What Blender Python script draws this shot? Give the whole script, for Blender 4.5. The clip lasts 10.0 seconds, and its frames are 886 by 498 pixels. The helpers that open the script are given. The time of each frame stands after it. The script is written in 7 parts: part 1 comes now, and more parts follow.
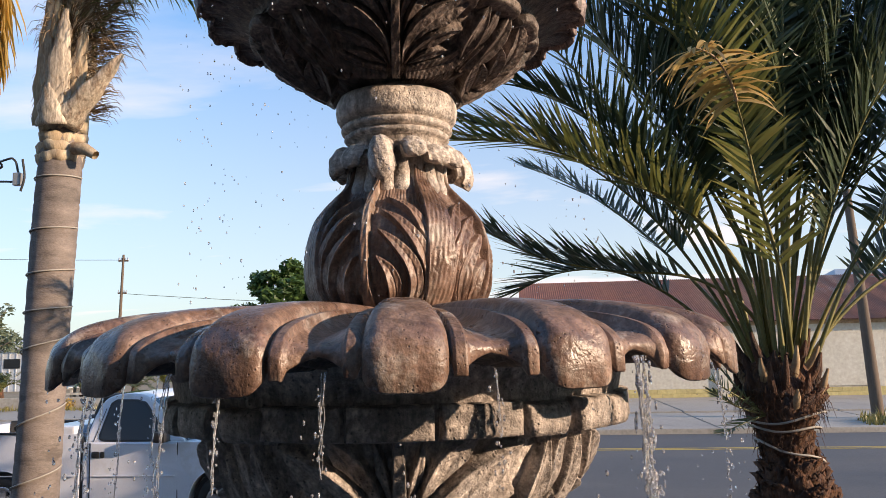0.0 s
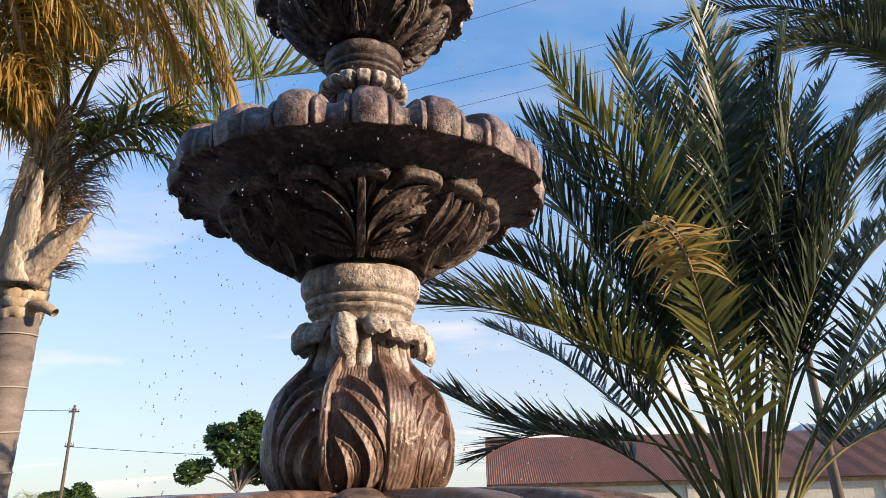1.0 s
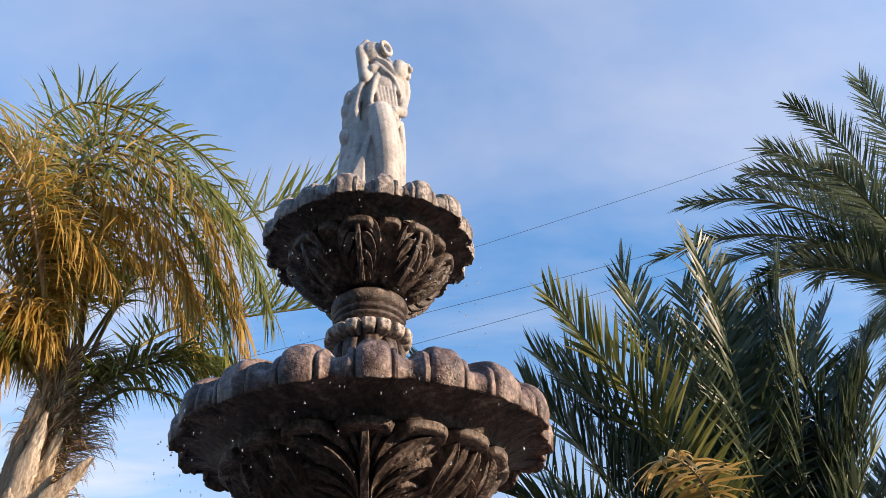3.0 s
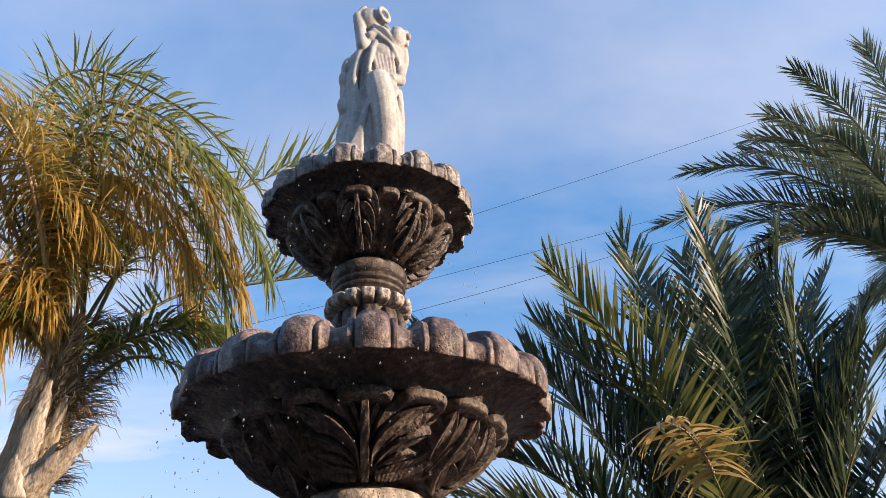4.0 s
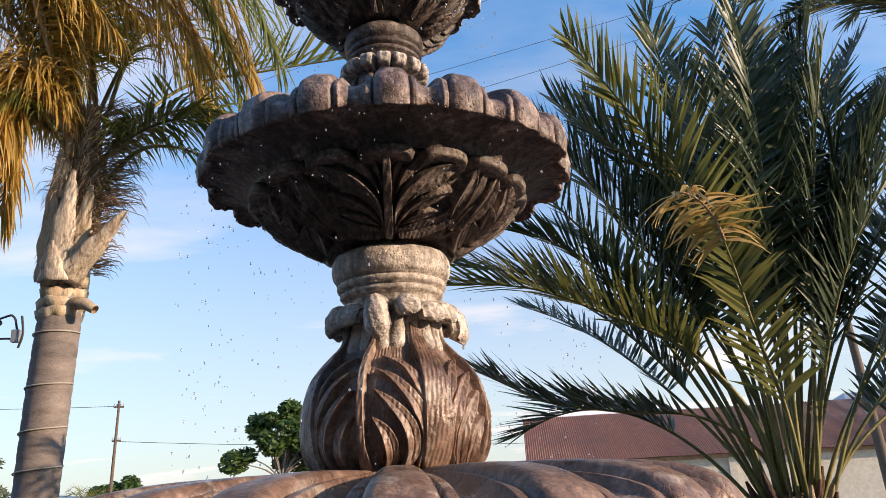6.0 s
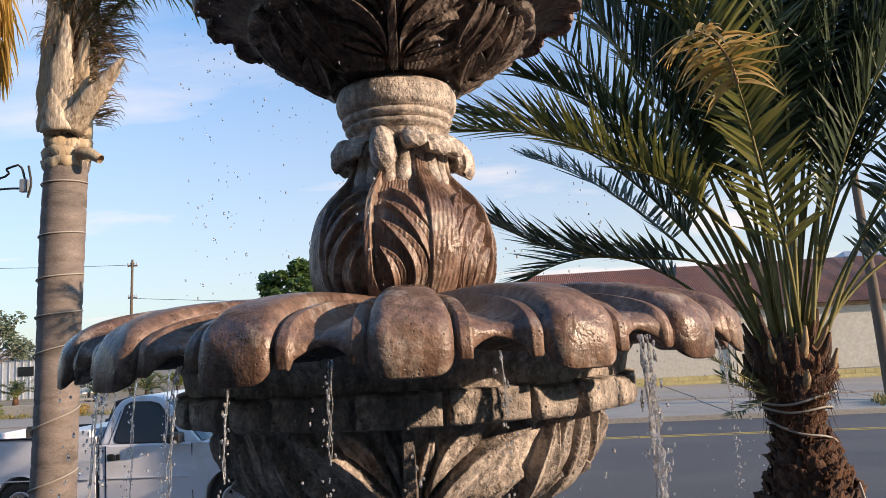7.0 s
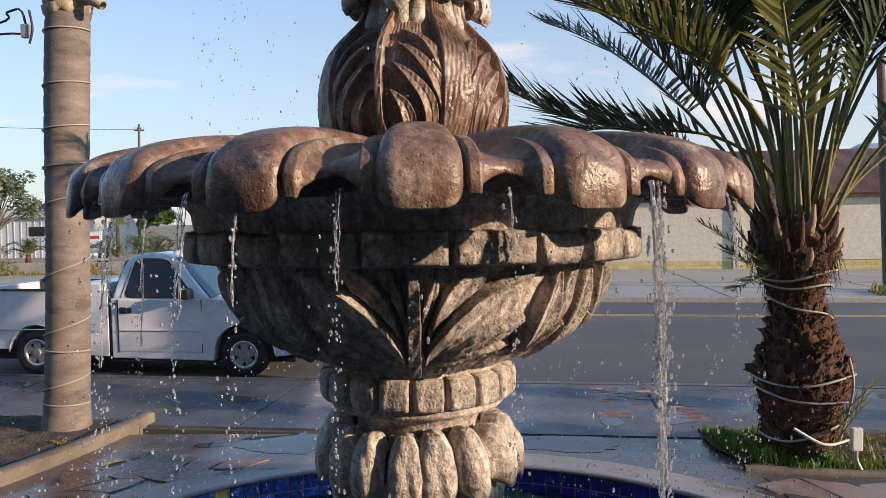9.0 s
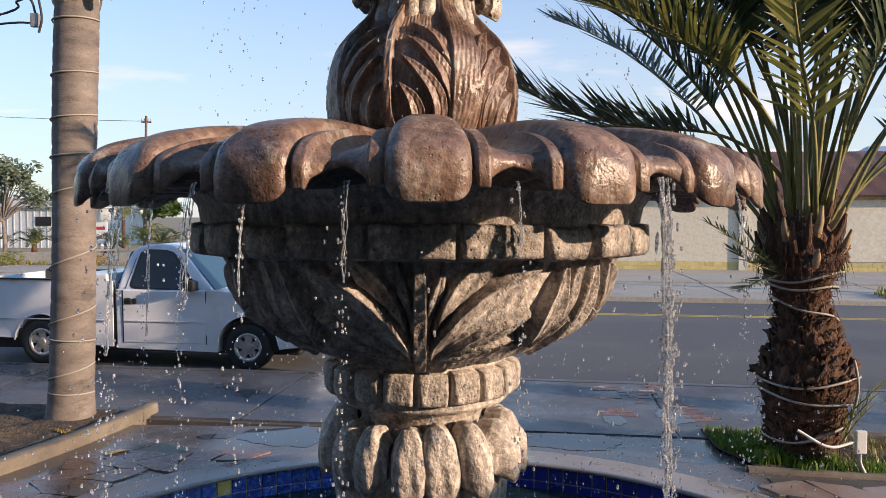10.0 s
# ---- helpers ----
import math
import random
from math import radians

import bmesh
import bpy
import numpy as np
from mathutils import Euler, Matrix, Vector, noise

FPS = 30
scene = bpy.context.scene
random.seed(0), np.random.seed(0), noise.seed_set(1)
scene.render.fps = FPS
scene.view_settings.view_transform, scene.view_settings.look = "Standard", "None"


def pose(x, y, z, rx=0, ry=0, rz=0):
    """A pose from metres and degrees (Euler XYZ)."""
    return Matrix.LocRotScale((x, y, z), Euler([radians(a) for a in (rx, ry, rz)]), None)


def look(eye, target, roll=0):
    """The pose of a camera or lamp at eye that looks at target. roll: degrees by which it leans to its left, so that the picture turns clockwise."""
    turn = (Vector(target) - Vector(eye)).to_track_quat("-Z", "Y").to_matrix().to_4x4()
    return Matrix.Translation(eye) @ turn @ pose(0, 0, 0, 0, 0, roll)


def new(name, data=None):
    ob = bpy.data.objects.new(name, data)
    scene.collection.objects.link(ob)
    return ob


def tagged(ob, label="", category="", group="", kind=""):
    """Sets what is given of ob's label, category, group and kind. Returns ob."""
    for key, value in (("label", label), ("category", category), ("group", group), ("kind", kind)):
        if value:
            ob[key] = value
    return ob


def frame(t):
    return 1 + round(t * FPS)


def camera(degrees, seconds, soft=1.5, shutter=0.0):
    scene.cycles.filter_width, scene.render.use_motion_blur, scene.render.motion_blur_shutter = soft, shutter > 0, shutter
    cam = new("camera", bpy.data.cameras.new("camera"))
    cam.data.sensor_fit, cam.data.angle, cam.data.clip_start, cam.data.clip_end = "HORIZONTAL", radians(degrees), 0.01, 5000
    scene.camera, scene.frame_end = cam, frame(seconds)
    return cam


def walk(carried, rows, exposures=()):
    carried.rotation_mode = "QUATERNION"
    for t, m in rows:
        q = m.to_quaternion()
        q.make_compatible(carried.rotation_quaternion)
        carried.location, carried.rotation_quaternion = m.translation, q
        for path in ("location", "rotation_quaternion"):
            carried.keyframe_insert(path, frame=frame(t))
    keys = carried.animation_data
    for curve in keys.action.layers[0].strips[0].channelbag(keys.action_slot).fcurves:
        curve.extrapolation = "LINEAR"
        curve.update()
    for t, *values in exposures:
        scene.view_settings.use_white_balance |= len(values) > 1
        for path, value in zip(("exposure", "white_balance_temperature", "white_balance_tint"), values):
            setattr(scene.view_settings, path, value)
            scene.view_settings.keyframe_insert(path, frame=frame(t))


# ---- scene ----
cam = camera(61.0, 10.0, soft=0.85)
# seconds, eye x, y, z, yaw to the left, pitch up, roll
PATH = [
    (0.0, -0.003, -0.02, 2.417, 0.19, 7.41, -1.24),
    (0.5, 0.005, -0.024, 2.476, -1.46, 12.34, -1.21),
    (1.0, 0.017, -0.072, 2.543, -2.68, 18.65, -1.31),
    (1.5, 0.015, -0.101, 2.592, -2.82, 23.94, -2.22),
    (2.0, 0.024, -0.11, 2.609, -2.26, 28.99, -2.54),
    (2.5, 0.039, -0.13, 2.649, -2.51, 32.94, -2.57),
    (2.7, 0.043, -0.133, 2.655, -2.50, 34.25, -2.60),
    (3.2, 0.053, -0.14, 2.67, -2.40, 35.4, -2.68),
    (3.8, 0.062, -0.148, 2.677, -2.23, 33.84, -2.77),
    (4.0, 0.06, -0.149, 2.676, -2.22, 32.72, -2.74),
    (4.5, 0.046, -0.145, 2.662, -2.37, 29.04, -2.48),
    (5.0, 0.037, -0.095, 2.632, -2.39, 25.74, -2.51),
    (5.2, 0.035, -0.09, 2.615, -2.26, 23.5, -2.6),
    (6.3, 0.018, -0.068, 2.475, 0.45, 14.45, -3.4),
    (6.5, 0.015, -0.066, 2.447, 0.69, 11.7, -3.52),
    (7.0, 0.013, -0.036, 2.384, 0.77, 7.07, -3.01),
    (7.5, 0.016, -0.033, 2.346, 0.76, 4.54, -2.09),
    (8.0, 0.012, -0.025, 2.314, 0.90, 2.07, -1.75),
    (8.5, 0.006, -0.013, 2.281, 1.08, -0.11, -1.36),
    (9.0, 0.0, 0.0, 2.25, 1.59, -2.11, -0.68),
    (9.5, -0.004, 0.014, 2.241, 1.73, -2.39, -0.14),
    (10.0, -0.009, 0.007, 2.241, 1.94, -2.38, 0.23),
]


def aim(x, y, z, yaw, pitch, roll):
    return pose(x, y, z) @ pose(0, 0, 0, 0, 0, yaw) @ pose(0, 0, 0, 90 + pitch) @ pose(0, 0, 0, 0, 0, roll)


walk(cam, [(t, aim(*row)) for t, *row in PATH], [(0.0, 0.2, 7650, 18), (6.0, 0.2, 7650, 18), (8.0, 0.04, 7650, 18), (9.0, 0.06, 7650, 18), (10.0, 0.18, 7650, 18)])

# ---- light ----
SUN_EL, SUN_AZ = 15.0, 70.0  # degrees up; degrees to the right of the way back from the fountain to the eye
sun_dir = Vector((math.sin(radians(SUN_AZ)) * math.cos(radians(SUN_EL)), -math.cos(radians(SUN_AZ)) * math.cos(radians(SUN_EL)), math.sin(radians(SUN_EL))))
sun = new("sun", bpy.data.lights.new("sun", "SUN"))
sun.data.energy, sun.data.angle, sun.data.color = 5.9, radians(0.6), (1.0, 0.84, 0.66)
sun.matrix_world = look(sun_dir * 50, (0, 0, 0))
world = bpy.data.worlds.new("sky")
scene.world = world
world.use_nodes = True
wt = world.node_tree
wn, wl = wt.nodes, wt.links
bg = wn["Background"]
sky = wn.new("ShaderNodeTexSky")
sky.sky_type = "NISHITA"
sky.sun_disc = False
sky.sun_elevation = radians(SUN_EL)
sky.sun_rotation = math.atan2(sun_dir.x, sun_dir.y)
sky.air_density, sky.dust_density, sky.ozone_density = 1.0, 0.6, 2.0
tc = wn.new("ShaderNodeTexCoord")
# thin cloud, laid on a flat layer: direction divided by its height
sep = wn.new("ShaderNodeSeparateXYZ")
wl.new(tc.outputs["Generated"], sep.inputs[0])
hi = wn.new("ShaderNodeMath"); hi.operation = "MAXIMUM"; hi.inputs[1].default_value = 0.03
wl.new(sep.outputs["Z"], hi.inputs[0])
hi2 = wn.new("ShaderNodeMath"); hi2.operation = "ADD"; hi2.inputs[1].default_value = 0.12
wl.new(hi.outputs[0], hi2.inputs[0])
lay = wn.new("ShaderNodeVectorMath"); lay.operation = "DIVIDE"
comb = wn.new("ShaderNodeCombineXYZ")
for k in "XYZ":
    wl.new(hi2.outputs[0], comb.inputs[k])
wl.new(tc.outputs["Generated"], lay.inputs[0]); wl.new(comb.outputs[0], lay.inputs[1])
mp = wn.new("ShaderNodeMapping"); mp.inputs["Scale"].default_value = (0.55, 1.1, 1.0); mp.inputs["Rotation"].default_value = (0, 0, radians(20)); mp.inputs["Location"].default_value = (0.6, 0.35, 0)
wl.new(lay.outputs[0], mp.inputs["Vector"])
cn = wn.new("ShaderNodeTexNoise"); cn.inputs["Scale"].default_value = 1.15; cn.inputs["Detail"].default_value = 7; cn.inputs["Roughness"].default_value = 0.52; cn.inputs["Distortion"].default_value = 0.35
wl.new(mp.outputs[0], cn.inputs["Vector"])
cr = wn.new("ShaderNodeValToRGB")
cr.color_ramp.elements[0].position, cr.color_ramp.elements[1].position = 0.46, 0.68
wl.new(cn.outputs["Fac"], cr.inputs[0])
low = wn.new("ShaderNodeMapRange"); low.inputs["From Min"].default_value = 0.0; low.inputs["From Max"].default_value = 0.62; low.inputs["To Min"].default_value = 1.0; low.inputs["To Max"].default_value = 0.34
wl.new(sep.outputs["Z"], low.inputs["Value"])
cf = wn.new("ShaderNodeMath"); cf.operation = "MULTIPLY"
wl.new(cr.outputs[0], cf.inputs[0]); wl.new(low.outputs[0], cf.inputs[1])
cm = wn.new("ShaderNodeMix"); cm.data_type = "RGBA"
cm.inputs["B"].default_value = (7.7, 8.0, 8.7, 1)
gain = wn.new("ShaderNodeVectorMath"); gain.operation = "MULTIPLY"; gain.inputs[1].default_value = (0.70, 1.55, 2.14)
wl.new(sky.outputs[0], gain.inputs[0])
lift = wn.new("ShaderNodeMapRange"); lift.inputs["From Min"].default_value = 0.0; lift.inputs["From Max"].default_value = 0.75; lift.inputs["To Min"].default_value = 0.72; lift.inputs["To Max"].default_value = 1.6
wl.new(sep.outputs["Z"], lift.inputs["Value"])
lifted = wn.new("ShaderNodeVectorMath"); lifted.operation = "SCALE"
wl.new(gain.outputs[0], lifted.inputs[0]); wl.new(lift.outputs[0], lifted.inputs["Scale"])
haze = wn.new("ShaderNodeMapRange"); haze.inputs["From Min"].default_value = 0.0; haze.inputs["From Max"].default_value = 0.50; haze.inputs["To Min"].default_value = 0.62; haze.inputs["To Max"].default_value = 0.0
wl.new(sep.outputs["Z"], haze.inputs["Value"])
veil = wn.new("ShaderNodeMath"); veil.operation = "MAXIMUM"
wl.new(cf.outputs[0], veil.inputs[0]); wl.new(haze.outputs[0], veil.inputs[1])
wl.new(veil.outputs[0], cm.inputs["Factor"]); wl.new(lifted.outputs[0], cm.inputs["A"])
wl.new(cm.outputs["Result"], bg.inputs[0])
bg.inputs[1].default_value = 0.116


# ---- materials ----
def material(name, base, rough=0.7, metal=0.0):
    m = bpy.data.materials.new(name)
    m.use_nodes = True
    b = m.node_tree.nodes["Principled BSDF"]
    b.inputs["Base Color"].default_value = (*base, 1)
    b.inputs["Roughness"].default_value = rough
    b.inputs["Metallic"].default_value = metal
    return m


def rich(name, stops, scale, rough=(0.6, 0.9), fine=60.0, bump=0.3, dist=0.01, stain=None, stain_scale=2.0, stain_amount=0.5, stretch=(1, 1, 1), pits=None, metal=0.0, per_piece=0.0, streak=0.0, lump=0.0, grain=0.45):
    """A surface of three colours by noise, with stains of a larger size, fine grain, pits and relief."""
    m = material(name, stops[0], 0.7, metal)
    n, l = m.node_tree.nodes, m.node_tree.links
    b = n["Principled BSDF"]
    t = n.new("ShaderNodeTexCoord")
    mp = n.new("ShaderNodeMapping"); mp.inputs["Scale"].default_value = stretch
    l.new(t.outputs["Object"], mp.inputs[0])
    src = mp.outputs[0]
    if per_piece:
        oi = n.new("ShaderNodeObjectInfo")
        ad = n.new("ShaderNodeVectorMath"); ad.operation = "MULTIPLY_ADD"
        ad.inputs[1].default_value = (37, 19, 11)
        l.new(oi.outputs["Random"], ad.inputs[0]); l.new(src, ad.inputs[2])
        src = ad.outputs[0]
    a = n.new("ShaderNodeTexNoise"); a.inputs["Scale"].default_value = scale; a.inputs["Detail"].default_value = 6; a.inputs["Roughness"].default_value = 0.65
    l.new(src, a.inputs["Vector"])
    r = n.new("ShaderNodeValToRGB")
    e = r.color_ramp.elements
    e[0].position, e[1].position = 0.3, 0.72
    e[0].color, e[1].color = (*stops[0], 1), (*stops[-1], 1)
    for k, c in enumerate(stops[1:-1]):
        q = e.new(0.3 + 0.42 * (k + 1) / (len(stops) - 1)); q.color = (*c, 1)
    l.new(a.outputs["Fac"], r.inputs[0])
    col = r.outputs[0]
    f = n.new("ShaderNodeTexNoise"); f.inputs["Scale"].default_value = fine; f.inputs["Detail"].default_value = 4
    l.new(src, f.inputs["Vector"])
    mx = n.new("ShaderNodeMix"); mx.data_type = "RGBA"; mx.blend_type = "OVERLAY"; mx.inputs["Factor"].default_value = grain
    l.new(col, mx.inputs["A"]); l.new(f.outputs["Color"], mx.inputs["B"])
    gy = n.new("ShaderNodeRGBToBW"); l.new(f.outputs["Color"], gy.inputs[0]); l.new(gy.outputs[0], mx.inputs["B"])
    col = mx.outputs["Result"]
    if stain:
        s = n.new("ShaderNodeTexNoise"); s.inputs["Scale"].default_value = stain_scale; s.inputs["Detail"].default_value = 8; s.inputs["Roughness"].default_value = 0.7
        l.new(src, s.inputs["Vector"])
        sr = n.new("ShaderNodeMapRange"); sr.inputs["From Min"].default_value = 0.52 - 0.2 * (stain_amount - 0.5); sr.inputs["From Max"].default_value = 0.66 - 0.2 * (stain_amount - 0.5)
        l.new(s.outputs["Fac"], sr.inputs[0])
        sm = n.new("ShaderNodeMix"); sm.data_type = "RGBA"; sm.inputs["B"].default_value = (*stain, 1)
        sf = n.new("ShaderNodeMath"); sf.operation = "MULTIPLY"; sf.inputs[1].default_value = 0.85
        l.new(sr.outputs[0], sf.inputs[0]); l.new(sf.outputs[0], sm.inputs["Factor"]); l.new(col, sm.inputs["A"])
        col = sm.outputs["Result"]
    if streak:
        # runs of lime and dirt left by water, drawn out downwards
        dm = n.new("ShaderNodeMapping"); dm.inputs["Scale"].default_value = (1, 1, 0.16)
        l.new(src, dm.inputs[0])
        dn = n.new("ShaderNodeTexNoise"); dn.inputs["Scale"].default_value = 22; dn.inputs["Detail"].default_value = 5; dn.inputs["Roughness"].default_value = 0.6
        l.new(dm.outputs[0], dn.inputs["Vector"])
        dr = n.new("ShaderNodeMapRange"); dr.inputs["From Min"].default_value, dr.inputs["From Max"].default_value = 0.34, 0.66
        dr.inputs["To Min"].default_value, dr.inputs["To Max"].default_value = 1 - streak, 1 + 0.55 * streak
        l.new(dn.outputs["Fac"], dr.inputs[0])
        # small specks of crust
        sn = n.new("ShaderNodeTexNoise"); sn.inputs["Scale"].default_value = 34; sn.inputs["Detail"].default_value = 7; sn.inputs["Roughness"].default_value = 0.75
        l.new(src, sn.inputs["Vector"])
        sp = n.new("ShaderNodeMapRange"); sp.inputs["From Min"].default_value, sp.inputs["From Max"].default_value = 0.40, 0.62
        sp.inputs["To Min"].default_value, sp.inputs["To Max"].default_value = 1 - 0.8 * streak, 1 + 0.7 * streak
        l.new(sn.outputs["Fac"], sp.inputs[0])
        both = n.new("ShaderNodeMath"); both.operation = "MULTIPLY"
        l.new(dr.outputs[0], both.inputs[0]); l.new(sp.outputs[0], both.inputs[1])
        dv = n.new("ShaderNodeVectorMath"); dv.operation = "SCALE"
        l.new(col, dv.inputs[0]); l.new(both.outputs[0], dv.inputs["Scale"])
        col = dv.outputs[0]
    height = f.outputs["Fac"]
    if pits:
        v = n.new("ShaderNodeTexVoronoi"); v.inputs["Scale"].default_value = pits; v.inputs["Randomness"].default_value = 1.0
        l.new(src, v.inputs["Vector"])
        vr = n.new("ShaderNodeMapRange"); vr.inputs["From Min"].default_value = 0.08; vr.inputs["From Max"].default_value = 0.24
        l.new(v.outputs["Distance"], vr.inputs[0])
        msk = n.new("ShaderNodeTexNoise"); msk.inputs["Scale"].default_value = pits * 0.22
        l.new(src, msk.inputs["Vector"])
        mr = n.new("ShaderNodeMapRange"); mr.inputs["From Min"].default_value = 0.46; mr.inputs["From Max"].default_value = 0.56; mr.inputs["To Min"].default_value = 1.0; mr.inputs["To Max"].default_value = 0.0
        l.new(msk.outputs["Fac"], mr.inputs[0])
        mx2 = n.new("ShaderNodeMath"); mx2.operation = "MAXIMUM"
        l.new(vr.outputs[0], mx2.inputs[0]); l.new(mr.outputs[0], mx2.inputs[1])
        pm = n.new("ShaderNodeMix"); pm.data_type = "RGBA"; pm.blend_type = "MULTIPLY"; pm.inputs["Factor"].default_value = 1.0
        pc = n.new("ShaderNodeMapRange"); pc.inputs["To Min"].default_value = 0.35
        l.new(mx2.outputs[0], pc.inputs[0]); l.new(col, pm.inputs["A"]); l.new(pc.outputs[0], pm.inputs["B"])
        col = pm.outputs["Result"]
        hm = n.new("ShaderNodeMath"); hm.operation = "MULTIPLY_ADD"; hm.inputs[1].default_value = 1.6
        l.new(mx2.outputs[0], hm.inputs[0]); l.new(f.outputs["Fac"], hm.inputs[2])
        height = hm.outputs[0]
    if lump:
        # tool marks and worn hollows, larger than the grain
        lm = n.new("ShaderNodeTexNoise"); lm.inputs["Scale"].default_value = 17; lm.inputs["Detail"].default_value = 6; lm.inputs["Roughness"].default_value = 0.62
        l.new(src, lm.inputs["Vector"])
        la = n.new("ShaderNodeMath"); la.operation = "MULTIPLY_ADD"; la.inputs[1].default_value = lump
        l.new(lm.outputs["Fac"], la.inputs[0]); l.new(height, la.inputs[2])
        height = la.outputs[0]
    if per_piece:
        hs = n.new("ShaderNodeHueSaturation")
        pr = n.new("ShaderNodeMapRange"); pr.inputs["To Min"].default_value = 1 - per_piece; pr.inputs["To Max"].default_value = 1 + per_piece
        l.new(oi.outputs["Random"], pr.inputs[0]); l.new(pr.outputs[0], hs.inputs["Value"]); l.new(col, hs.inputs["Color"])
        col = hs.outputs[0]
    l.new(col, b.inputs["Base Color"])
    rr = n.new("ShaderNodeMapRange"); rr.inputs["To Min"].default_value, rr.inputs["To Max"].default_value = rough
    rr.inputs["From Min"].default_value, rr.inputs["From Max"].default_value = 0.35, 0.65
    l.new(a.outputs["Fac"], rr.inputs[0]); l.new(rr.outputs[0], b.inputs["Roughness"])
    bp = n.new("ShaderNodeBump"); bp.inputs["Strength"].default_value = bump; bp.inputs["Distance"].default_value = dist
    l.new(height, bp.inputs["Height"]); l.new(bp.outputs[0], b.inputs["Normal"])
    return m


stone_wet = rich("wet red-brown cantera stone", [(0.10, 0.060, 0.046), (0.20, 0.122, 0.090), (0.32, 0.215, 0.163)], 3.4, (0.17, 0.52), 60, 0.45, 0.009, stain=(0.48, 0.41, 0.35), stain_scale=5.0, stain_amount=0.44, pits=58, streak=0.36, lump=1.3, grain=0.3)
# Stains and under-bowl shade are both in this colour; stone_rim has the lit tone.
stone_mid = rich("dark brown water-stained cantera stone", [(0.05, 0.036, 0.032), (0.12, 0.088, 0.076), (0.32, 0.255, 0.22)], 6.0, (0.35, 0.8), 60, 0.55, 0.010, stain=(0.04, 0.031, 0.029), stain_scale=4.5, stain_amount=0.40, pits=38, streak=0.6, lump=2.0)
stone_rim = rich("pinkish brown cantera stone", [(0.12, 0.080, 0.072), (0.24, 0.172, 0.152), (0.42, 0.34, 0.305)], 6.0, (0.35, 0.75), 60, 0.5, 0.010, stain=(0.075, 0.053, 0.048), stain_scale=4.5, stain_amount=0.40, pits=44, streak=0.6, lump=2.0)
flag_wet = rich("wet dark red flagstone", [(0.085, 0.045, 0.036), (0.17, 0.085, 0.064), (0.24, 0.155, 0.125)], 3, (0.1, 0.4), 40, 0.3, 0.006, stain=(0.11, 0.10, 0.105), stain_scale=1.6, stain_amount=0.55, per_piece=0.25)
stone_pale = rich("pale weathered cantera stone", [(0.29, 0.243, 0.212), (0.51, 0.438, 0.388), (0.68, 0.61, 0.55)], 4.0, (0.55, 0.9), 75, 0.6, 0.012, stain=(0.15, 0.118, 0.095), stain_scale=9.0, stain_amount=0.34, pits=48, streak=0.45, lump=2.2, grain=0.35)
stone_grey = rich("grey-brown lichen-stained cantera stone", [(0.175, 0.146, 0.130), (0.41, 0.350, 0.312), (0.70, 0.62, 0.565)], 5.0, (0.5, 0.9), 75, 0.6, 0.012, stain=(0.115, 0.092, 0.078), stain_scale=9.0, stain_amount=0.36, pits=42, streak=0.46, lump=2.2, grain=0.35)
stone_top = rich("grey-white cantera stone", [(0.22, 0.18, 0.16), (0.38, 0.33, 0.30), (0.52, 0.47, 0.43)], 7.0, (0.55, 0.9), 80, 0.6, 0.008, stain=(0.14, 0.112, 0.10), stain_scale=5.5, stain_amount=0.42, pits=50, streak=0.6, lump=1.6)
stone_statue = rich("white statue stone", [(0.34, 0.31, 0.29), (0.50, 0.47, 0.445), (0.60, 0.575, 0.55)], 7.0, (0.6, 0.9), 80, 0.4, 0.005, stain=(0.28, 0.235, 0.20), stain_scale=9.0, stain_amount=0.33, streak=0.14)
# shade over the near pavement is put into this darker colour
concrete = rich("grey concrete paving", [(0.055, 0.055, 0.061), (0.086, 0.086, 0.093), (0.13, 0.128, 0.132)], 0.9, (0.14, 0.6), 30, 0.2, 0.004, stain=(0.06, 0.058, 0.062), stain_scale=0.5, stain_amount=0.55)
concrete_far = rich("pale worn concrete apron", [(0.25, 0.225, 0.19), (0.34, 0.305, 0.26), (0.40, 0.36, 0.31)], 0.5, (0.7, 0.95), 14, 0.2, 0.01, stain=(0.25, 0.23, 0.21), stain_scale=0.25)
asphalt = rich("grey asphalt", [(0.064, 0.063, 0.064), (0.094, 0.092, 0.092), (0.13, 0.126, 0.122)], 0.35, (0.7, 0.95), 60, 0.3, 0.006, stain=(0.07, 0.07, 0.072), stain_scale=0.16, stretch=(0.35, 1, 1))
dirt = rich("dry brown ground", [(0.16, 0.12, 0.08), (0.24, 0.19, 0.13), (0.32, 0.26, 0.19)], 0.6, (0.85, 1), 12, 0.5, 0.03, stain=(0.2, 0.19, 0.1), stain_scale=0.2)
soil = rich("dark planting soil", [(0.035, 0.026, 0.019), (0.075, 0.053, 0.037), (0.14, 0.10, 0.066)], 7, (0.9, 1), 40, 1.0, 0.04, stain=(0.17, 0.13, 0.08), stain_scale=14, stain_amount=0.35)
flag = rich("stamped reddish flagstone", [(0.20, 0.13, 0.105), (0.29, 0.20, 0.16), (0.36, 0.27, 0.22)], 3, (0.22, 0.6), 40, 0.3, 0.006, stain=(0.24, 0.21, 0.2), stain_scale=1.4, per_piece=0.18)
joint = rich("dark mortar joint", [(0.06, 0.05, 0.045), (0.09, 0.08, 0.07)], 8, (0.5, 0.9), 60, 0.3, 0.004)
coping_mat = rich("smooth lilac-grey concrete coping", [(0.19, 0.17, 0.17), (0.26, 0.235, 0.235), (0.32, 0.29, 0.285)], 2, (0.2, 0.5), 40, 0.12, 0.003, stain=(0.24, 0.2, 0.19), stain_scale=1.2)
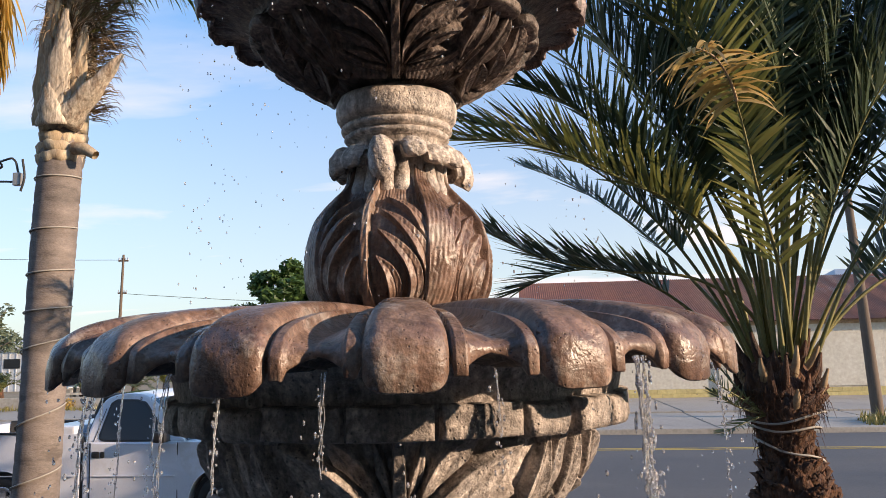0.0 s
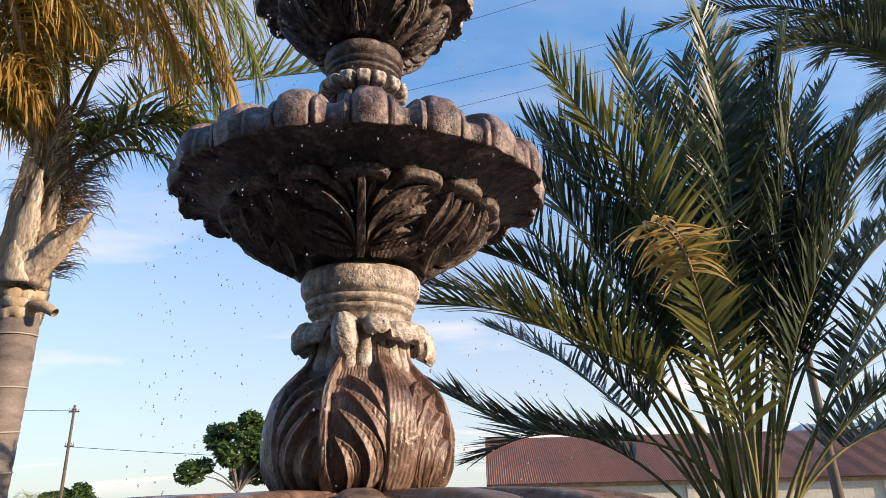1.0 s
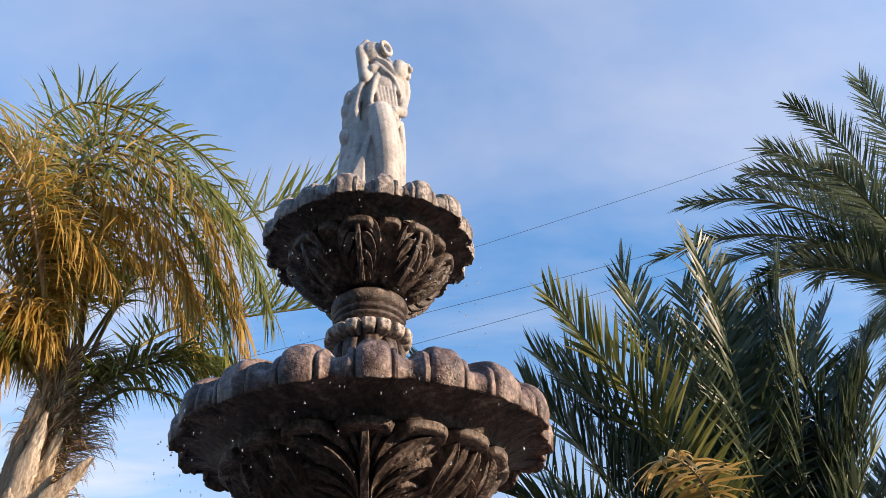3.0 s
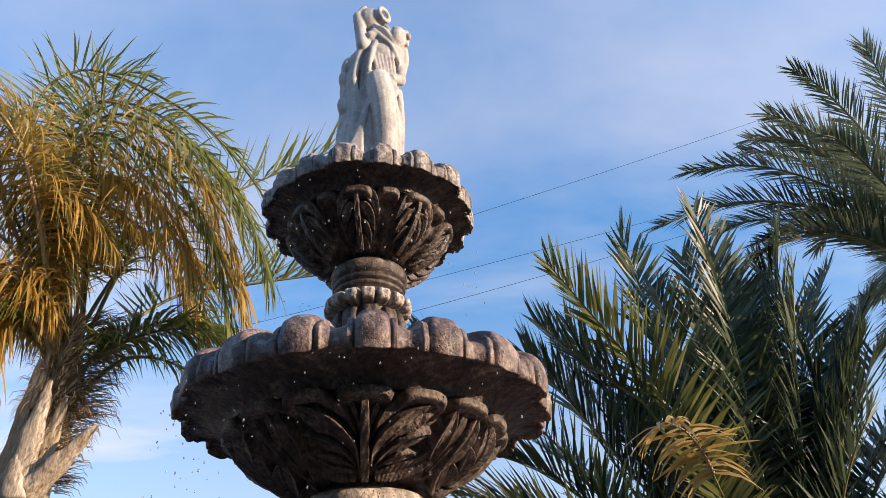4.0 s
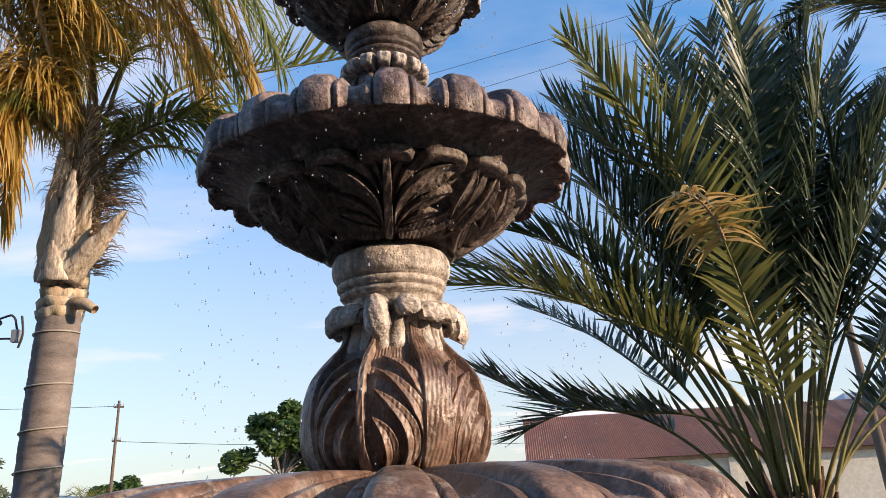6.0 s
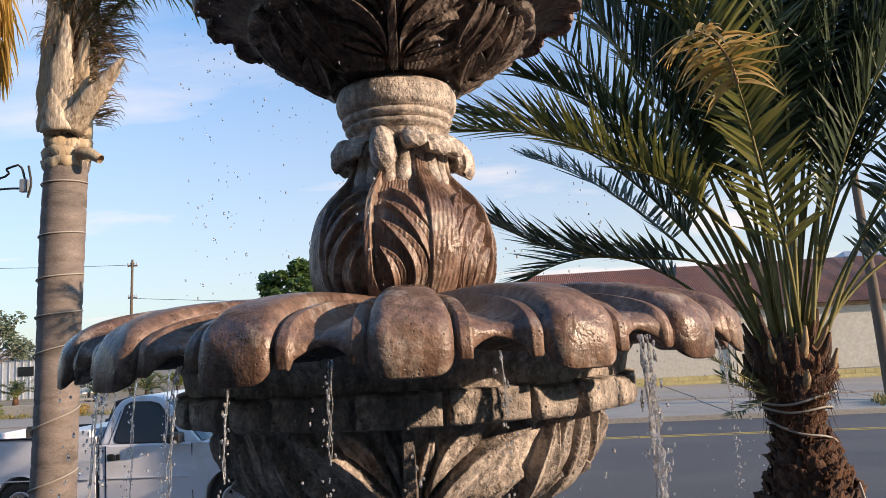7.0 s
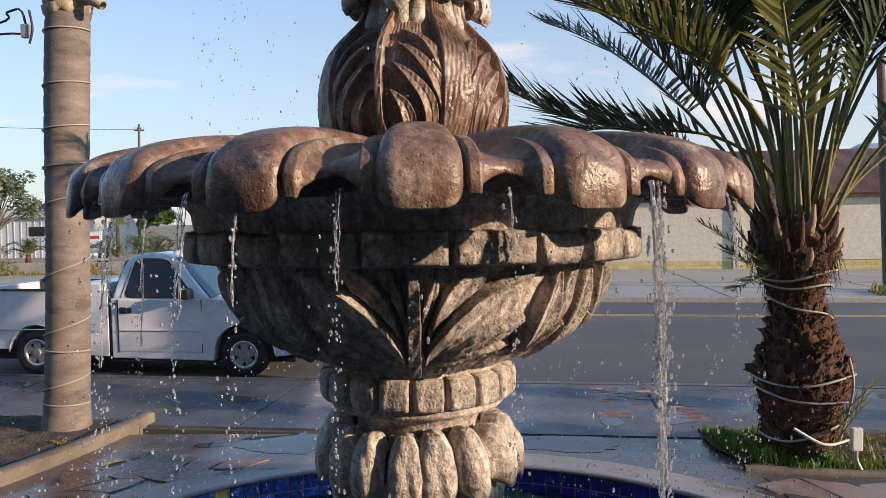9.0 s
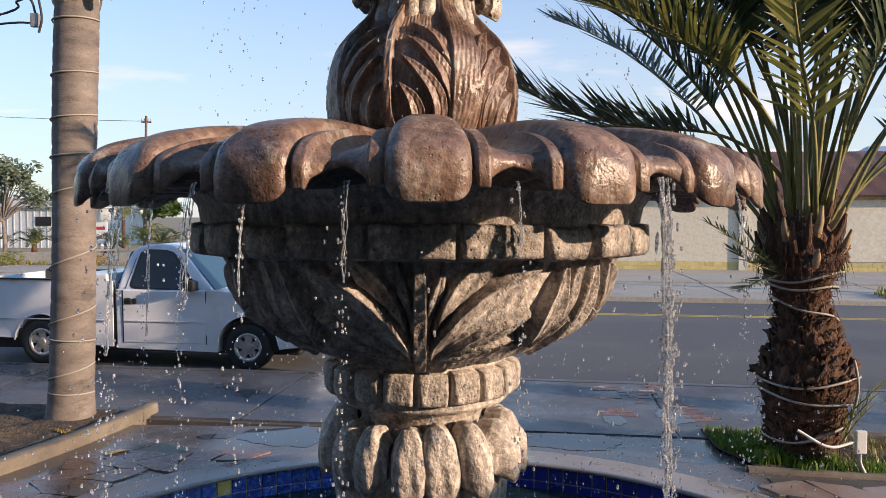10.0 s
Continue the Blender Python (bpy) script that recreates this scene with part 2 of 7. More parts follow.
tile_blue = rich("marbled cobalt glazed tile", [(0.01, 0.03, 0.22), (0.02, 0.08, 0.42), (0.12, 0.25, 0.6)], 26, (0.06, 0.16), 70, 0.05, 0.002, per_piece=0.25)
tile_dark = rich("plain cobalt glazed tile", [(0.008, 0.018, 0.17), (0.012, 0.03, 0.26)], 12, (0.06, 0.16), 70, 0.05, 0.002, per_piece=0.2)
tile_yellow = rich("yellow glazed tile", [(0.55, 0.40, 0.12), (0.66, 0.52, 0.22)], 12, (0.15, 0.3), 70, 0.05, 0.002)
grout = rich("pale yellow grout", [(0.36, 0.30, 0.2), (0.45, 0.39, 0.28)], 20, (0.7, 0.9), 80, 0.2, 0.002)
bark_grey = rich("smooth grey palm bark", [(0.125, 0.104, 0.092), (0.195, 0.16, 0.142), (0.265, 0.222, 0.198)], 3.0, (0.75, 0.95), 40, 0.4, 0.008, stain=(0.085, 0.068, 0.058), stain_scale=2.2, stretch=(1, 1, 2.4))
bark_boot = rich("reddish fibrous palm boots", [(0.028, 0.015, 0.011), (0.085, 0.038, 0.022), (0.25, 0.115, 0.056)], 9, (0.8, 1), 70, 0.9, 0.02, stain=(0.03, 0.022, 0.018), stain_scale=8, stretch=(1, 1, 0.4))
husk = rich("dry tan palm husk", [(0.30, 0.215, 0.135), (0.46, 0.355, 0.24), (0.62, 0.53, 0.40)], 5, (0.7, 0.95), 50, 0.5, 0.012, stain=(0.20, 0.12, 0.07), stain_scale=4, stretch=(2, 2, 0.4))
paint_white = rich("white truck paint", [(0.68, 0.70, 0.76), (0.76, 0.78, 0.84)], 1.2, (0.14, 0.26), 90, 0.02, 0.001, stain=(0.58, 0.57, 0.56), stain_scale=1.4, stain_amount=0.25)
rubber = rich("black tyre rubber", [(0.012, 0.012, 0.013), (0.022, 0.022, 0.022)], 10, (0.6, 0.85), 80, 0.2, 0.002)
black_trim = material("black plastic trim", (0.015, 0.015, 0.016), 0.45)
alloy = rich("silver wheel rim", [(0.45, 0.45, 0.46), (0.58, 0.58, 0.59)], 9, (0.25, 0.4), 80, 0.05, 0.001, metal=0.8)
glass_dark = material("tinted car glass", (0.012, 0.016, 0.02), 0.05)
# the sky mirrored in the glass is put into its blue base colour
glass_screen = material("windscreen glass with sky blue in its colour", (0.03, 0.07, 0.10), 0.03)
glass_screen.node_tree.nodes["Principled BSDF"].inputs["IOR"].default_value = 1.6
white_plastic = rich("white plastic", [(0.6, 0.6, 0.58), (0.72, 0.72, 0.7)], 8, (0.4, 0.6), 60, 0.05, 0.002)
galv = rich("galvanised grey metal", [(0.36, 0.37, 0.38), (0.5, 0.51, 0.52)], 12, (0.35, 0.5), 60, 0.05, 0.002, metal=0.6)
cable_mat = material("grey string-light cable", (0.34, 0.31, 0.27), 0.6)
cable_dark = material("dark cable", (0.03, 0.03, 0.032), 0.6)
wall_cream = rich("cream painted block", [(0.50, 0.45, 0.36), (0.57, 0.52, 0.43), (0.62, 0.57, 0.48)], 0.7, (0.75, 0.95), 8, 0.15, 0.01, stain=(0.5, 0.44, 0.36), stain_scale=0.5, stain_amount=0.4)
wall_yellow = rich("yellow painted block", [(0.46, 0.37, 0.15), (0.56, 0.46, 0.22)], 1.5, (0.75, 0.95), 8, 0.15, 0.01, per_piece=0.1)
roof_rust = rich("rusted corrugated roof sheet", [(0.24, 0.08, 0.04), (0.35, 0.125, 0.065), (0.42, 0.19, 0.11)], 0.35, (0.6, 0.85), 6, 0.2, 0.01, stain=(0.36, 0.25, 0.19), stain_scale=0.3, stain_amount=0.2, stretch=(1, 0.25, 1))
wood_pole = rich("brown utility pole wood", [(0.10, 0.07, 0.05), (0.16, 0.115, 0.085)], 4, (0.8, 1), 30, 0.4, 0.01, stretch=(3, 3, 0.3))
metal_grey = rich("pale grey metal siding", [(0.42, 0.44, 0.46), (0.52, 0.54, 0.56)], 0.6, (0.5, 0.7), 10, 0.1, 0.01)
block_grey = rich("grey block wall", [(0.34, 0.31, 0.27), (0.44, 0.40, 0.35)], 1.0, (0.8, 1), 8, 0.2, 0.01)


def leaf_material(name, c1, c2, c3, trans=0.35, rough=0.45):
    """Leaves: colour varies leaf by leaf, with light passing through."""
    m = material(name, c1, rough)
    n, l = m.node_tree.nodes, m.node_tree.links
    b = n["Principled BSDF"]
    g = n.new("ShaderNodeNewGeometry")
    r = n.new("ShaderNodeValToRGB")
    e = r.color_ramp.elements
    e[0].color, e[1].color = (*c1, 1), (*c3, 1)
    q = e.new(0.55); q.color = (*c2, 1)
    t = n.new("ShaderNodeTexCoord")
    a = n.new("ShaderNodeTexNoise"); a.inputs["Scale"].default_value = 1.6; a.inputs["Detail"].default_value = 3
    l.new(t.outputs["Object"], a.inputs["Vector"])
    mx = n.new("ShaderNodeMath"); mx.operation = "MULTIPLY_ADD"; mx.inputs[1].default_value = 0.55
    ml = n.new("ShaderNodeMath"); ml.operation = "MULTIPLY"; ml.inputs[1].default_value = 0.5
    l.new(a.outputs["Fac"], ml.inputs[0])
    l.new(g.outputs["Random Per Island"], mx.inputs[0]); l.new(ml.outputs[0], mx.inputs[2])
    l.new(mx.outputs[0], r.inputs[0]); l.new(r.outputs[0], b.inputs["Base Color"])
    tr = n.new("ShaderNodeBsdfTranslucent")
    l.new(r.outputs[0], tr.inputs["Color"])
    ms = n.new("ShaderNodeMixShader"); ms.inputs[0].default_value = trans
    out = n["Material Output"]
    l.new(b.outputs[0], ms.inputs[1]); l.new(tr.outputs[0], ms.inputs[2]); l.new(ms.outputs[0], out.inputs["Surface"])
    return m


leaf_date = leaf_material("blue-green date palm leaf", (0.034, 0.056, 0.032), (0.066, 0.098, 0.050), (0.145, 0.17, 0.082), 0.24, 0.42)
leaf_date_yellow = leaf_material("yellowing date palm leaf", (0.085, 0.11, 0.032), (0.18, 0.19, 0.055), (0.38, 0.32, 0.11), 0.4)
leaf_date_dry = leaf_material("dry golden date palm leaf", (0.30, 0.19, 0.05), (0.60, 0.40, 0.14), (0.78, 0.60, 0.34), 0.35, 0.7)
leaf_queen = leaf_material("green queen palm leaf", (0.08, 0.125, 0.03), (0.19, 0.21, 0.05), (0.36, 0.31, 0.08), 0.45)
leaf_queen_dry = leaf_material("golden dry queen palm leaf", (0.22, 0.135, 0.028), (0.54, 0.345, 0.08), (0.76, 0.56, 0.24), 0.5, 0.6)
leaf_tree = leaf_material("broadleaf tree leaf", (0.035, 0.075, 0.02), (0.065, 0.12, 0.03), (0.10, 0.16, 0.05), 0.35)
leaf_pale = leaf_material("pale grey-green leaf", (0.09, 0.12, 0.075), (0.15, 0.185, 0.115), (0.24, 0.265, 0.18), 0.35)
grass_mat = leaf_material("bright grass blade", (0.07, 0.15, 0.02), (0.13, 0.24, 0.035), (0.22, 0.30, 0.07), 0.4)
grass_dry = leaf_material("dry weed blade", (0.12, 0.12, 0.03), (0.24, 0.21, 0.07), (0.38, 0.31, 0.13), 0.3)
stem_green = rich("yellow-green palm stem", [(0.085, 0.08, 0.025), (0.16, 0.145, 0.042), (0.27, 0.22, 0.075)], 3, (0.35, 0.6), 30, 0.1, 0.004)
stem_dry = rich("dry tan stem and fibre", [(0.24, 0.16, 0.09), (0.38, 0.27, 0.16), (0.52, 0.39, 0.25)], 5, (0.7, 0.9), 30, 0.2, 0.004)
fibre_mat = rich("matted brown palm fibre", [(0.18, 0.115, 0.062), (0.31, 0.21, 0.12), (0.46, 0.34, 0.21)], 5, (0.8, 1.0), 30, 0.2, 0.004)
water_drop = material("falling water", (0.97, 0.98, 1.0), 0.03)
water_drop.node_tree.nodes["Principled BSDF"].inputs["Transmission Weight"].default_value = 0.84
water_drop.node_tree.nodes["Principled BSDF"].inputs["IOR"].default_value = 1.33
water_mat = material("dark rippled pool water", (0.012, 0.03, 0.035), 0.04)
_n, _l = water_mat.node_tree.nodes, water_mat.node_tree.links
_w = _n.new("ShaderNodeTexNoise"); _w.inputs["Scale"].default_value = 9; _w.inputs["Detail"].default_value = 3
_t = _n.new("ShaderNodeTexCoord"); _l.new(_t.outputs["Object"], _w.inputs["Vector"])
_b = _n.new("ShaderNodeBump"); _b.inputs["Strength"].default_value = 0.5; _b.inputs["Distance"].default_value = 0.03
_l.new(_w.outputs["Fac"], _b.inputs["Height"]); _l.new(_b.outputs[0], _n["Principled BSDF"].inputs["Normal"])


# ---- mesh helpers ----
def fast_mesh(name, co, faces, smooth=True):
    """A mesh from an array of points and an array of quads or triangles."""
    co, faces = np.asarray(co, np.float32).reshape(-1, 3), np.asarray(faces, np.int32)
    me = bpy.data.meshes.new(name)
    me.vertices.add(len(co)); me.vertices.foreach_set("co", co.ravel())
    k = faces.shape[1]
    me.loops.add(faces.size); me.loops.foreach_set("vertex_index", faces.ravel())
    me.polygons.add(len(faces)); me.polygons.foreach_set("loop_start", np.arange(len(faces), dtype=np.int32) * k)
    me.update(calc_edges=True)
    me.validate()
    if smooth:
        me.polygons.foreach_set("use_smooth", np.ones(len(me.polygons), bool))
    return me


def grid_faces(n, m, wrap=False):
    """Quads of an n by m grid of points (n rows)."""
    i, j = np.meshgrid(np.arange(n if wrap else n - 1), np.arange(m - 1), indexing="ij")
    i2 = (i + 1) % n
    return np.stack([i * m + j, i2 * m + j, i2 * m + j + 1, i * m + j + 1], -1).reshape(-1, 4)


def part(name, data, mat, parent=None, label="", m=None):
    if isinstance(data, bmesh.types.BMesh):
        me = bpy.data.meshes.new(name)
        data.to_mesh(me); data.free()
    else:
        me = data
    if mat and not me.materials:
        me.materials.append(mat)
    ob = new(name, me)
    if parent:
        ob.parent = parent
    if m is not None:
        ob.matrix_basis = m
    if label:
        tagged(ob, label)
    return ob


def thing(name, label, category, at=(0, 0, 0), rz=0.0, group="", kind=""):
    ob = new(name)
    ob.matrix_basis = pose(*at, 0, 0, rz)
    return tagged(ob, label, category, group, kind)


def box_bm(x0, x1, y0, y1, z0, z1, bevel=0.0, seg=2):
    bm = bmesh.new()
    bmesh.ops.create_cube(bm, size=1.0, matrix=Matrix.Translation(((x0 + x1) / 2, (y0 + y1) / 2, (z0 + z1) / 2)) @ Matrix.Diagonal((x1 - x0, y1 - y0, z1 - z0, 1)))
    if bevel:
        bmesh.ops.bevel(bm, geom=bm.edges[:], offset=bevel, segments=seg, affect="EDGES", profile=0.6)
    return bm


def prism_bm(outline, y0, y1, bevel=0.0):
    """A solid from an outline in x, z, from y0 to y1."""
    bm = bmesh.new()
    a = [bm.verts.new((x, y0, z)) for x, z in outline]
    f = bm.faces.new(a)
    ext = bmesh.ops.extrude_face_region(bm, geom=[f])
    bmesh.ops.translate(bm, verts=[v for v in ext["geom"] if isinstance(v, bmesh.types.BMVert)], vec=(0, y1 - y0, 0))
    bmesh.ops.recalc_face_normals(bm, faces=bm.faces[:])
    if bevel:
        bmesh.ops.bevel(bm, geom=bm.edges[:], offset=bevel, segments=2, affect="EDGES", profile=0.6)
    return bm


def tube(points, radii, sides=8, cap=True):
    """Points and faces of a round tube along points."""
    p = np.array(points, float)
    rad = np.broadcast_to(np.array(radii, float), (len(p),))
    tan = np.gradient(p, axis=0)
    tan /= np.linalg.norm(tan, axis=1, keepdims=True) + 1e-9
    ref = np.array((0, 0, 1.0)) if abs(tan[:, 2]).mean() < 0.8 else np.array((1.0, 0, 0))
    a = np.cross(tan, ref); a /= np.linalg.norm(a, axis=1, keepdims=True) + 1e-9
    b = np.cross(tan, a)
    th = np.linspace(0, 2 * np.pi, sides, endpoint=False)
    co = p[:, None] + rad[:, None, None] * (np.cos(th)[None, :, None] * a[:, None] + np.sin(th)[None, :, None] * b[:, None])
    n, m = len(p), sides
    i, j = np.meshgrid(np.arange(n - 1), np.arange(m), indexing="ij")
    j2 = (j + 1) % m
    f = np.stack([i * m + j, i * m + j2, (i + 1) * m + j2, (i + 1) * m + j], -1).reshape(-1, 4)
    return co.reshape(-1, 3), f


def join_geo(parts):
    co, fs, k = [], [], 0
    for c, f in parts:
        co.append(c); fs.append(np.asarray(f) + k); k += len(c)
    return np.concatenate(co), np.concatenate(fs)


def tube_part(name, points, radii, mat, parent=None, label="", sides=8):
    c, f = tube(points, radii, sides)
    return part(name, fast_mesh(name, c, f), mat, parent, label)


def bez(points, n):
    """A smooth curve through points (Catmull-Rom)."""
    p = np.array(points, float)
    p = np.vstack([2 * p[0] - p[1], p, 2 * p[-1] - p[-2]])
    out = []
    for t in np.linspace(0, len(p) - 3 - 1e-6, n):
        k = int(t); u = t - k
        a, b, c, d = p[k : k + 4]
        out.append(0.5 * (2 * b + (c - a) * u + (2 * a - 5 * b + 4 * c - d) * u * u + (3 * b - a - 3 * c + d) * u**3))
    return np.array(out)


# ---- ground, road, pool ----
ROAD = pose(0, 10.57, 0, 0, 0, -5.43)  # local x along the near kerb, y across the road
AX, AY = -0.237, 3.70  # the fountain's axis
SHEET = -0.17


def slab(name, outline, z0, z1, mat, bevel=0.0):
    bm = bmesh.new()
    f = bm.faces.new([bm.verts.new((x, y, z1)) for x, y in outline])
    if f.normal.z < 0:
        f.normal_flip()
    ext = bmesh.ops.extrude_face_region(bm, geom=[f])
    bmesh.ops.translate(bm, verts=[v for v in ext["geom"] if isinstance(v, bmesh.types.BMVert)], vec=(0, 0, z0 - z1))
    bmesh.ops.recalc_face_normals(bm, faces=bm.faces[:])
    if bevel:
        bmesh.ops.bevel(bm, geom=[e for e in bm.edges if all(abs(v.co.z - z1) < 1e-4 for v in e.verts)], offset=bevel, segments=2, affect="EDGES")
    return bm


ground = part("ground", slab("ground", [(-2500, -2500), (2500, -2500), (2500, 2500), (-2500, 2500)], -1.0, SHEET, dirt), dirt)
tagged(ground, "dry brown earth reaching to the horizon", "ground", kind="structure")
# a hole for the pool is not needed: its bed lies above the sheet
road = part("road", slab("road", [(-160, 0.0), (160, 0.0), (160, 11.4), (-160, 11.4)], SHEET - 0.2, -0.13, asphalt), asphalt, m=ROAD)
tagged(road, "worn grey two-lane asphalt road with yellow line", "road", kind="structure")
yellow_paint = rich("worn yellow road paint", [(0.42, 0.28, 0.05), (0.55, 0.40, 0.10)], 3, (0.7, 0.9), 30, 0.1, 0.003, stain=(0.14, 0.12, 0.1), stain_scale=2.5)
for k, v in enumerate((8.25, 8.47)):
    part("road_line", slab("road_line", [(-150, v), (150, v), (150, v + 0.1), (-150, v + 0.1)], -0.128, -0.125, yellow_paint), yellow_paint, road)
# pavement between the plaza and the road, in slabs with joints
pavement = tagged(new("pavement"), "grey concrete pavement slabs, wet in patches", "pavement", kind="structure")
JOINTS = [-60, -30, -16, -10.2, -6.1, -2.3, 2.42, 7.4, 12.5, 30, 60]
for a, b in zip(JOINTS, JOINTS[1:]):
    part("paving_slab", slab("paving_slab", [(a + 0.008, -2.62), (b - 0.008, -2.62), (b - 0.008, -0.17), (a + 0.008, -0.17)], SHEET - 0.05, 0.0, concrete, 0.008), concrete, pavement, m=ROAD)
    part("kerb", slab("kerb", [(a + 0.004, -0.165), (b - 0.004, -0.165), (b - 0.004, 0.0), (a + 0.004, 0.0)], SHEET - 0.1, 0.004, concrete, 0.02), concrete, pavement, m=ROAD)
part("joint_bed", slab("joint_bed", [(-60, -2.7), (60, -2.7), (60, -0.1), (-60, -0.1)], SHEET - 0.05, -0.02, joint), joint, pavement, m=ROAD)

# plaza: concrete bed with a round hole, flagstones laid on it
PZ = (-14.0, 14.0, -9.0, 7.95)


def ring_to_rect(r, rect, z, n=96):
    bm = bmesh.new()
    inner, outer = [], []
    for k in range(n):
        a = 2 * math.pi * k / n
        dx, dy = math.cos(a), math.sin(a)
        inner.append(bm.verts.new((AX + r * dx, AY + r * dy, z)))
        s = min((rect[1] - AX) / dx if dx > 1e-9 else 1e9, (rect[0] - AX) / dx if dx < -1e-9 else 1e9, (rect[3] - AY) / dy if dy > 1e-9 else 1e9, (rect[2] - AY) / dy if dy < -1e-9 else 1e9)
        outer.append(bm.verts.new((AX + s * dx, AY + s * dy, z)))
    for k in range(n):
        q = (k + 1) % n
        bm.faces.new((inner[k], outer[k], outer[q], inner[q]))
    bmesh.ops.recalc_face_normals(bm, faces=bm.faces[:])
    for f in bm.faces:
        if f.normal.z < 0:
            f.normal_flip()
    return bm


plaza_wet = rich("wet stained plaza concrete", [(0.06, 0.05, 0.047), (0.10, 0.086, 0.08), (0.15, 0.132, 0.125)], 1.1, (0.04, 0.35), 35, 0.1, 0.003, stain=(0.12, 0.07, 0.05), stain_scale=0.9, stain_amount=0.5)
plaza = part("plaza", ring_to_rect(3.25, PZ, -0.012), plaza_wet)
tagged(plaza, "wet reddish-grey plaza concrete round the pool", "pavement", kind="structure")

# the pool's coping, wall, tiles and water
pool = thing("fountain_pool", "round low pool with lilac-grey coping and blue tiled wall", "pool", (AX, AY, 0))
th = np.linspace(0, 2 * np.pi, 145)[:-1]


def lathe(profile, n=144, closed=True):
    a = np.linspace(0, 2 * np.pi, n, endpoint=False)
    p = np.array(profile, float)
    co = np.stack([p[None, :, 0] * np.sin(a)[:, None], -p[None, :, 0] * np.cos(a)[:, None], np.broadcast_to(p[None, :, 1], (n, len(p)))], -1)
    return co.reshape(-1, 3), grid_faces(n, len(p), wrap=True)


c, f = lathe([(3.52, -0.05), (3.52, 0.012), (3.51, 0.03), (3.48, 0.04), (3.15, 0.08), (2.975, 0.1), (2.945, 0.1), (2.93, 0.09), (2.93, 0.07), (2.957, 0.068)])
part("coping", fast_mesh("coping", c, f), coping_mat, pool)
c, f = lathe([(2.957, 0.075), (2.957, -0.166)])
part("pool_wall", fast_mesh("pool_wall", c, f), grout, pool)
c, f = lathe([(2.96, -0.165), (0.01, -0.165)])
part("pool_bed", fast_mesh("pool_bed", c, f), tile_dark, pool)
water = part("water", fast_mesh("water", *lathe([(2.955, -0.125), (2.2, -0.125), (1.4, -0.125), (0.02, -0.125)], 96)), water_mat)
water.location = (AX, AY, 0)
tagged(water, "dark rippled pool water under the fountain", "water", kind="structure")
NT = 146
tm = {}
for key, mat in (("a", tile_blue), ("b", tile_dark), ("c", tile_yellow)):
    bm = box_bm(-0.0585, 0.0585, -0.006, 0.006, -0.0585, 0.0585, 0.004, 1)
    me = bpy.data.meshes.new("tile"); bm.to_mesh(me); bm.free(); me.materials.append(mat); tm[key] = me
for k in range(NT):
    a = 2 * math.pi * k / NT
    for row in range(2):
        ang = math.degrees(a) % 360
        # marbled tiles on one half, plain cobalt on the other, one yellow tile
        key = "a" if 180 < ang < 360 else "b"
        if row == 0 and k == 88:
            key = "c"
        part("tile", tm[key], None, pool, m=pose(2.949 * math.sin(a), -2.949 * math.cos(a), 0.008 - 0.124 * row, 0, 0, math.degrees(a)))

# planting beds
bed_left = tagged(new("planting_bed"), "bare dark soil bed edged with a low concrete kerb", "planting bed")
LB = [(-14, 5.0), (-5.3, 5.3), (-4.4, 6.0), (-4.02, 6.85), (-3.84, 7.6), (-3.72, 8.3), (-4.4, 8.45), (-14, 9.35)]


def bed_soil(outline, z, seed, mat, parent, name="soil", amp=0.04):
    """An uneven patch of soil inside an outline."""
    xs, ys = [p[0] for p in outline], [p[1] for p in outline]
    cx, cy = sum(xs) / len(xs), sum(ys) / len(ys)
    rings, rows = 26, []
    per = []
    o = outline + [outline[0]]
    for (x0, y0), (x1, y1) in zip(o, o[1:]):
        k = max(2, int(math.hypot(x1 - x0, y1 - y0) / 0.12))
        for q in range(k):
            per.append((x0 + (x1 - x0) * q / k, y0 + (y1 - y0) * q / k))
    per = np.array(per)
    for r in range(rings):
        u = 1 - r / rings
        for x, y in np.array((cx, cy)) + (per - (cx, cy)) * u:
            h = z + amp * noise.noise(Vector((x * 2.2, y * 2.2, seed))) + amp * 0.6 * noise.noise(Vector((x * 9, y * 9, seed)))
            rows.append((x, y, h * min(1, (1 - u) * 6 + 0.5)))
    m = len(per)
    f = []
    for r in range(rings - 1):
        for q in range(m):
            f.append((r * m + q, r * m + (q + 1) % m, (r + 1) * m + (q + 1) % m, (r + 1) * m + q))
    return part(name, fast_mesh(name, rows, f), mat, parent)


bed_soil(LB, 0.07, 3.0, soil, bed_left, amp=0.07)


def edging(points, w, z0, z1, mat, parent, name="edging", n=50):
    """A kerb of rounded section along a line."""
    p = bez([(x, y, 0) for x, y in points], n)
    t = np.gradient(p, axis=0); t /= np.linalg.norm(t, axis=1, keepdims=True)
    s = np.stack([t[:, 1], -t[:, 0], 0 * t[:, 0]], 1)
    prof = [(-w / 2, z0), (-w / 2, z1 - 0.02), (-w / 2 + 0.02, z1), (w / 2 - 0.02, z1), (w / 2, z1 - 0.02), (w / 2, z0)]
    co = np.stack([p + s * a + np.array((0, 0, b)) for a, b in prof], 1)
    return part(name, fast_mesh(name, co.reshape(-1, 3), grid_faces(n, len(prof))), mat, parent)


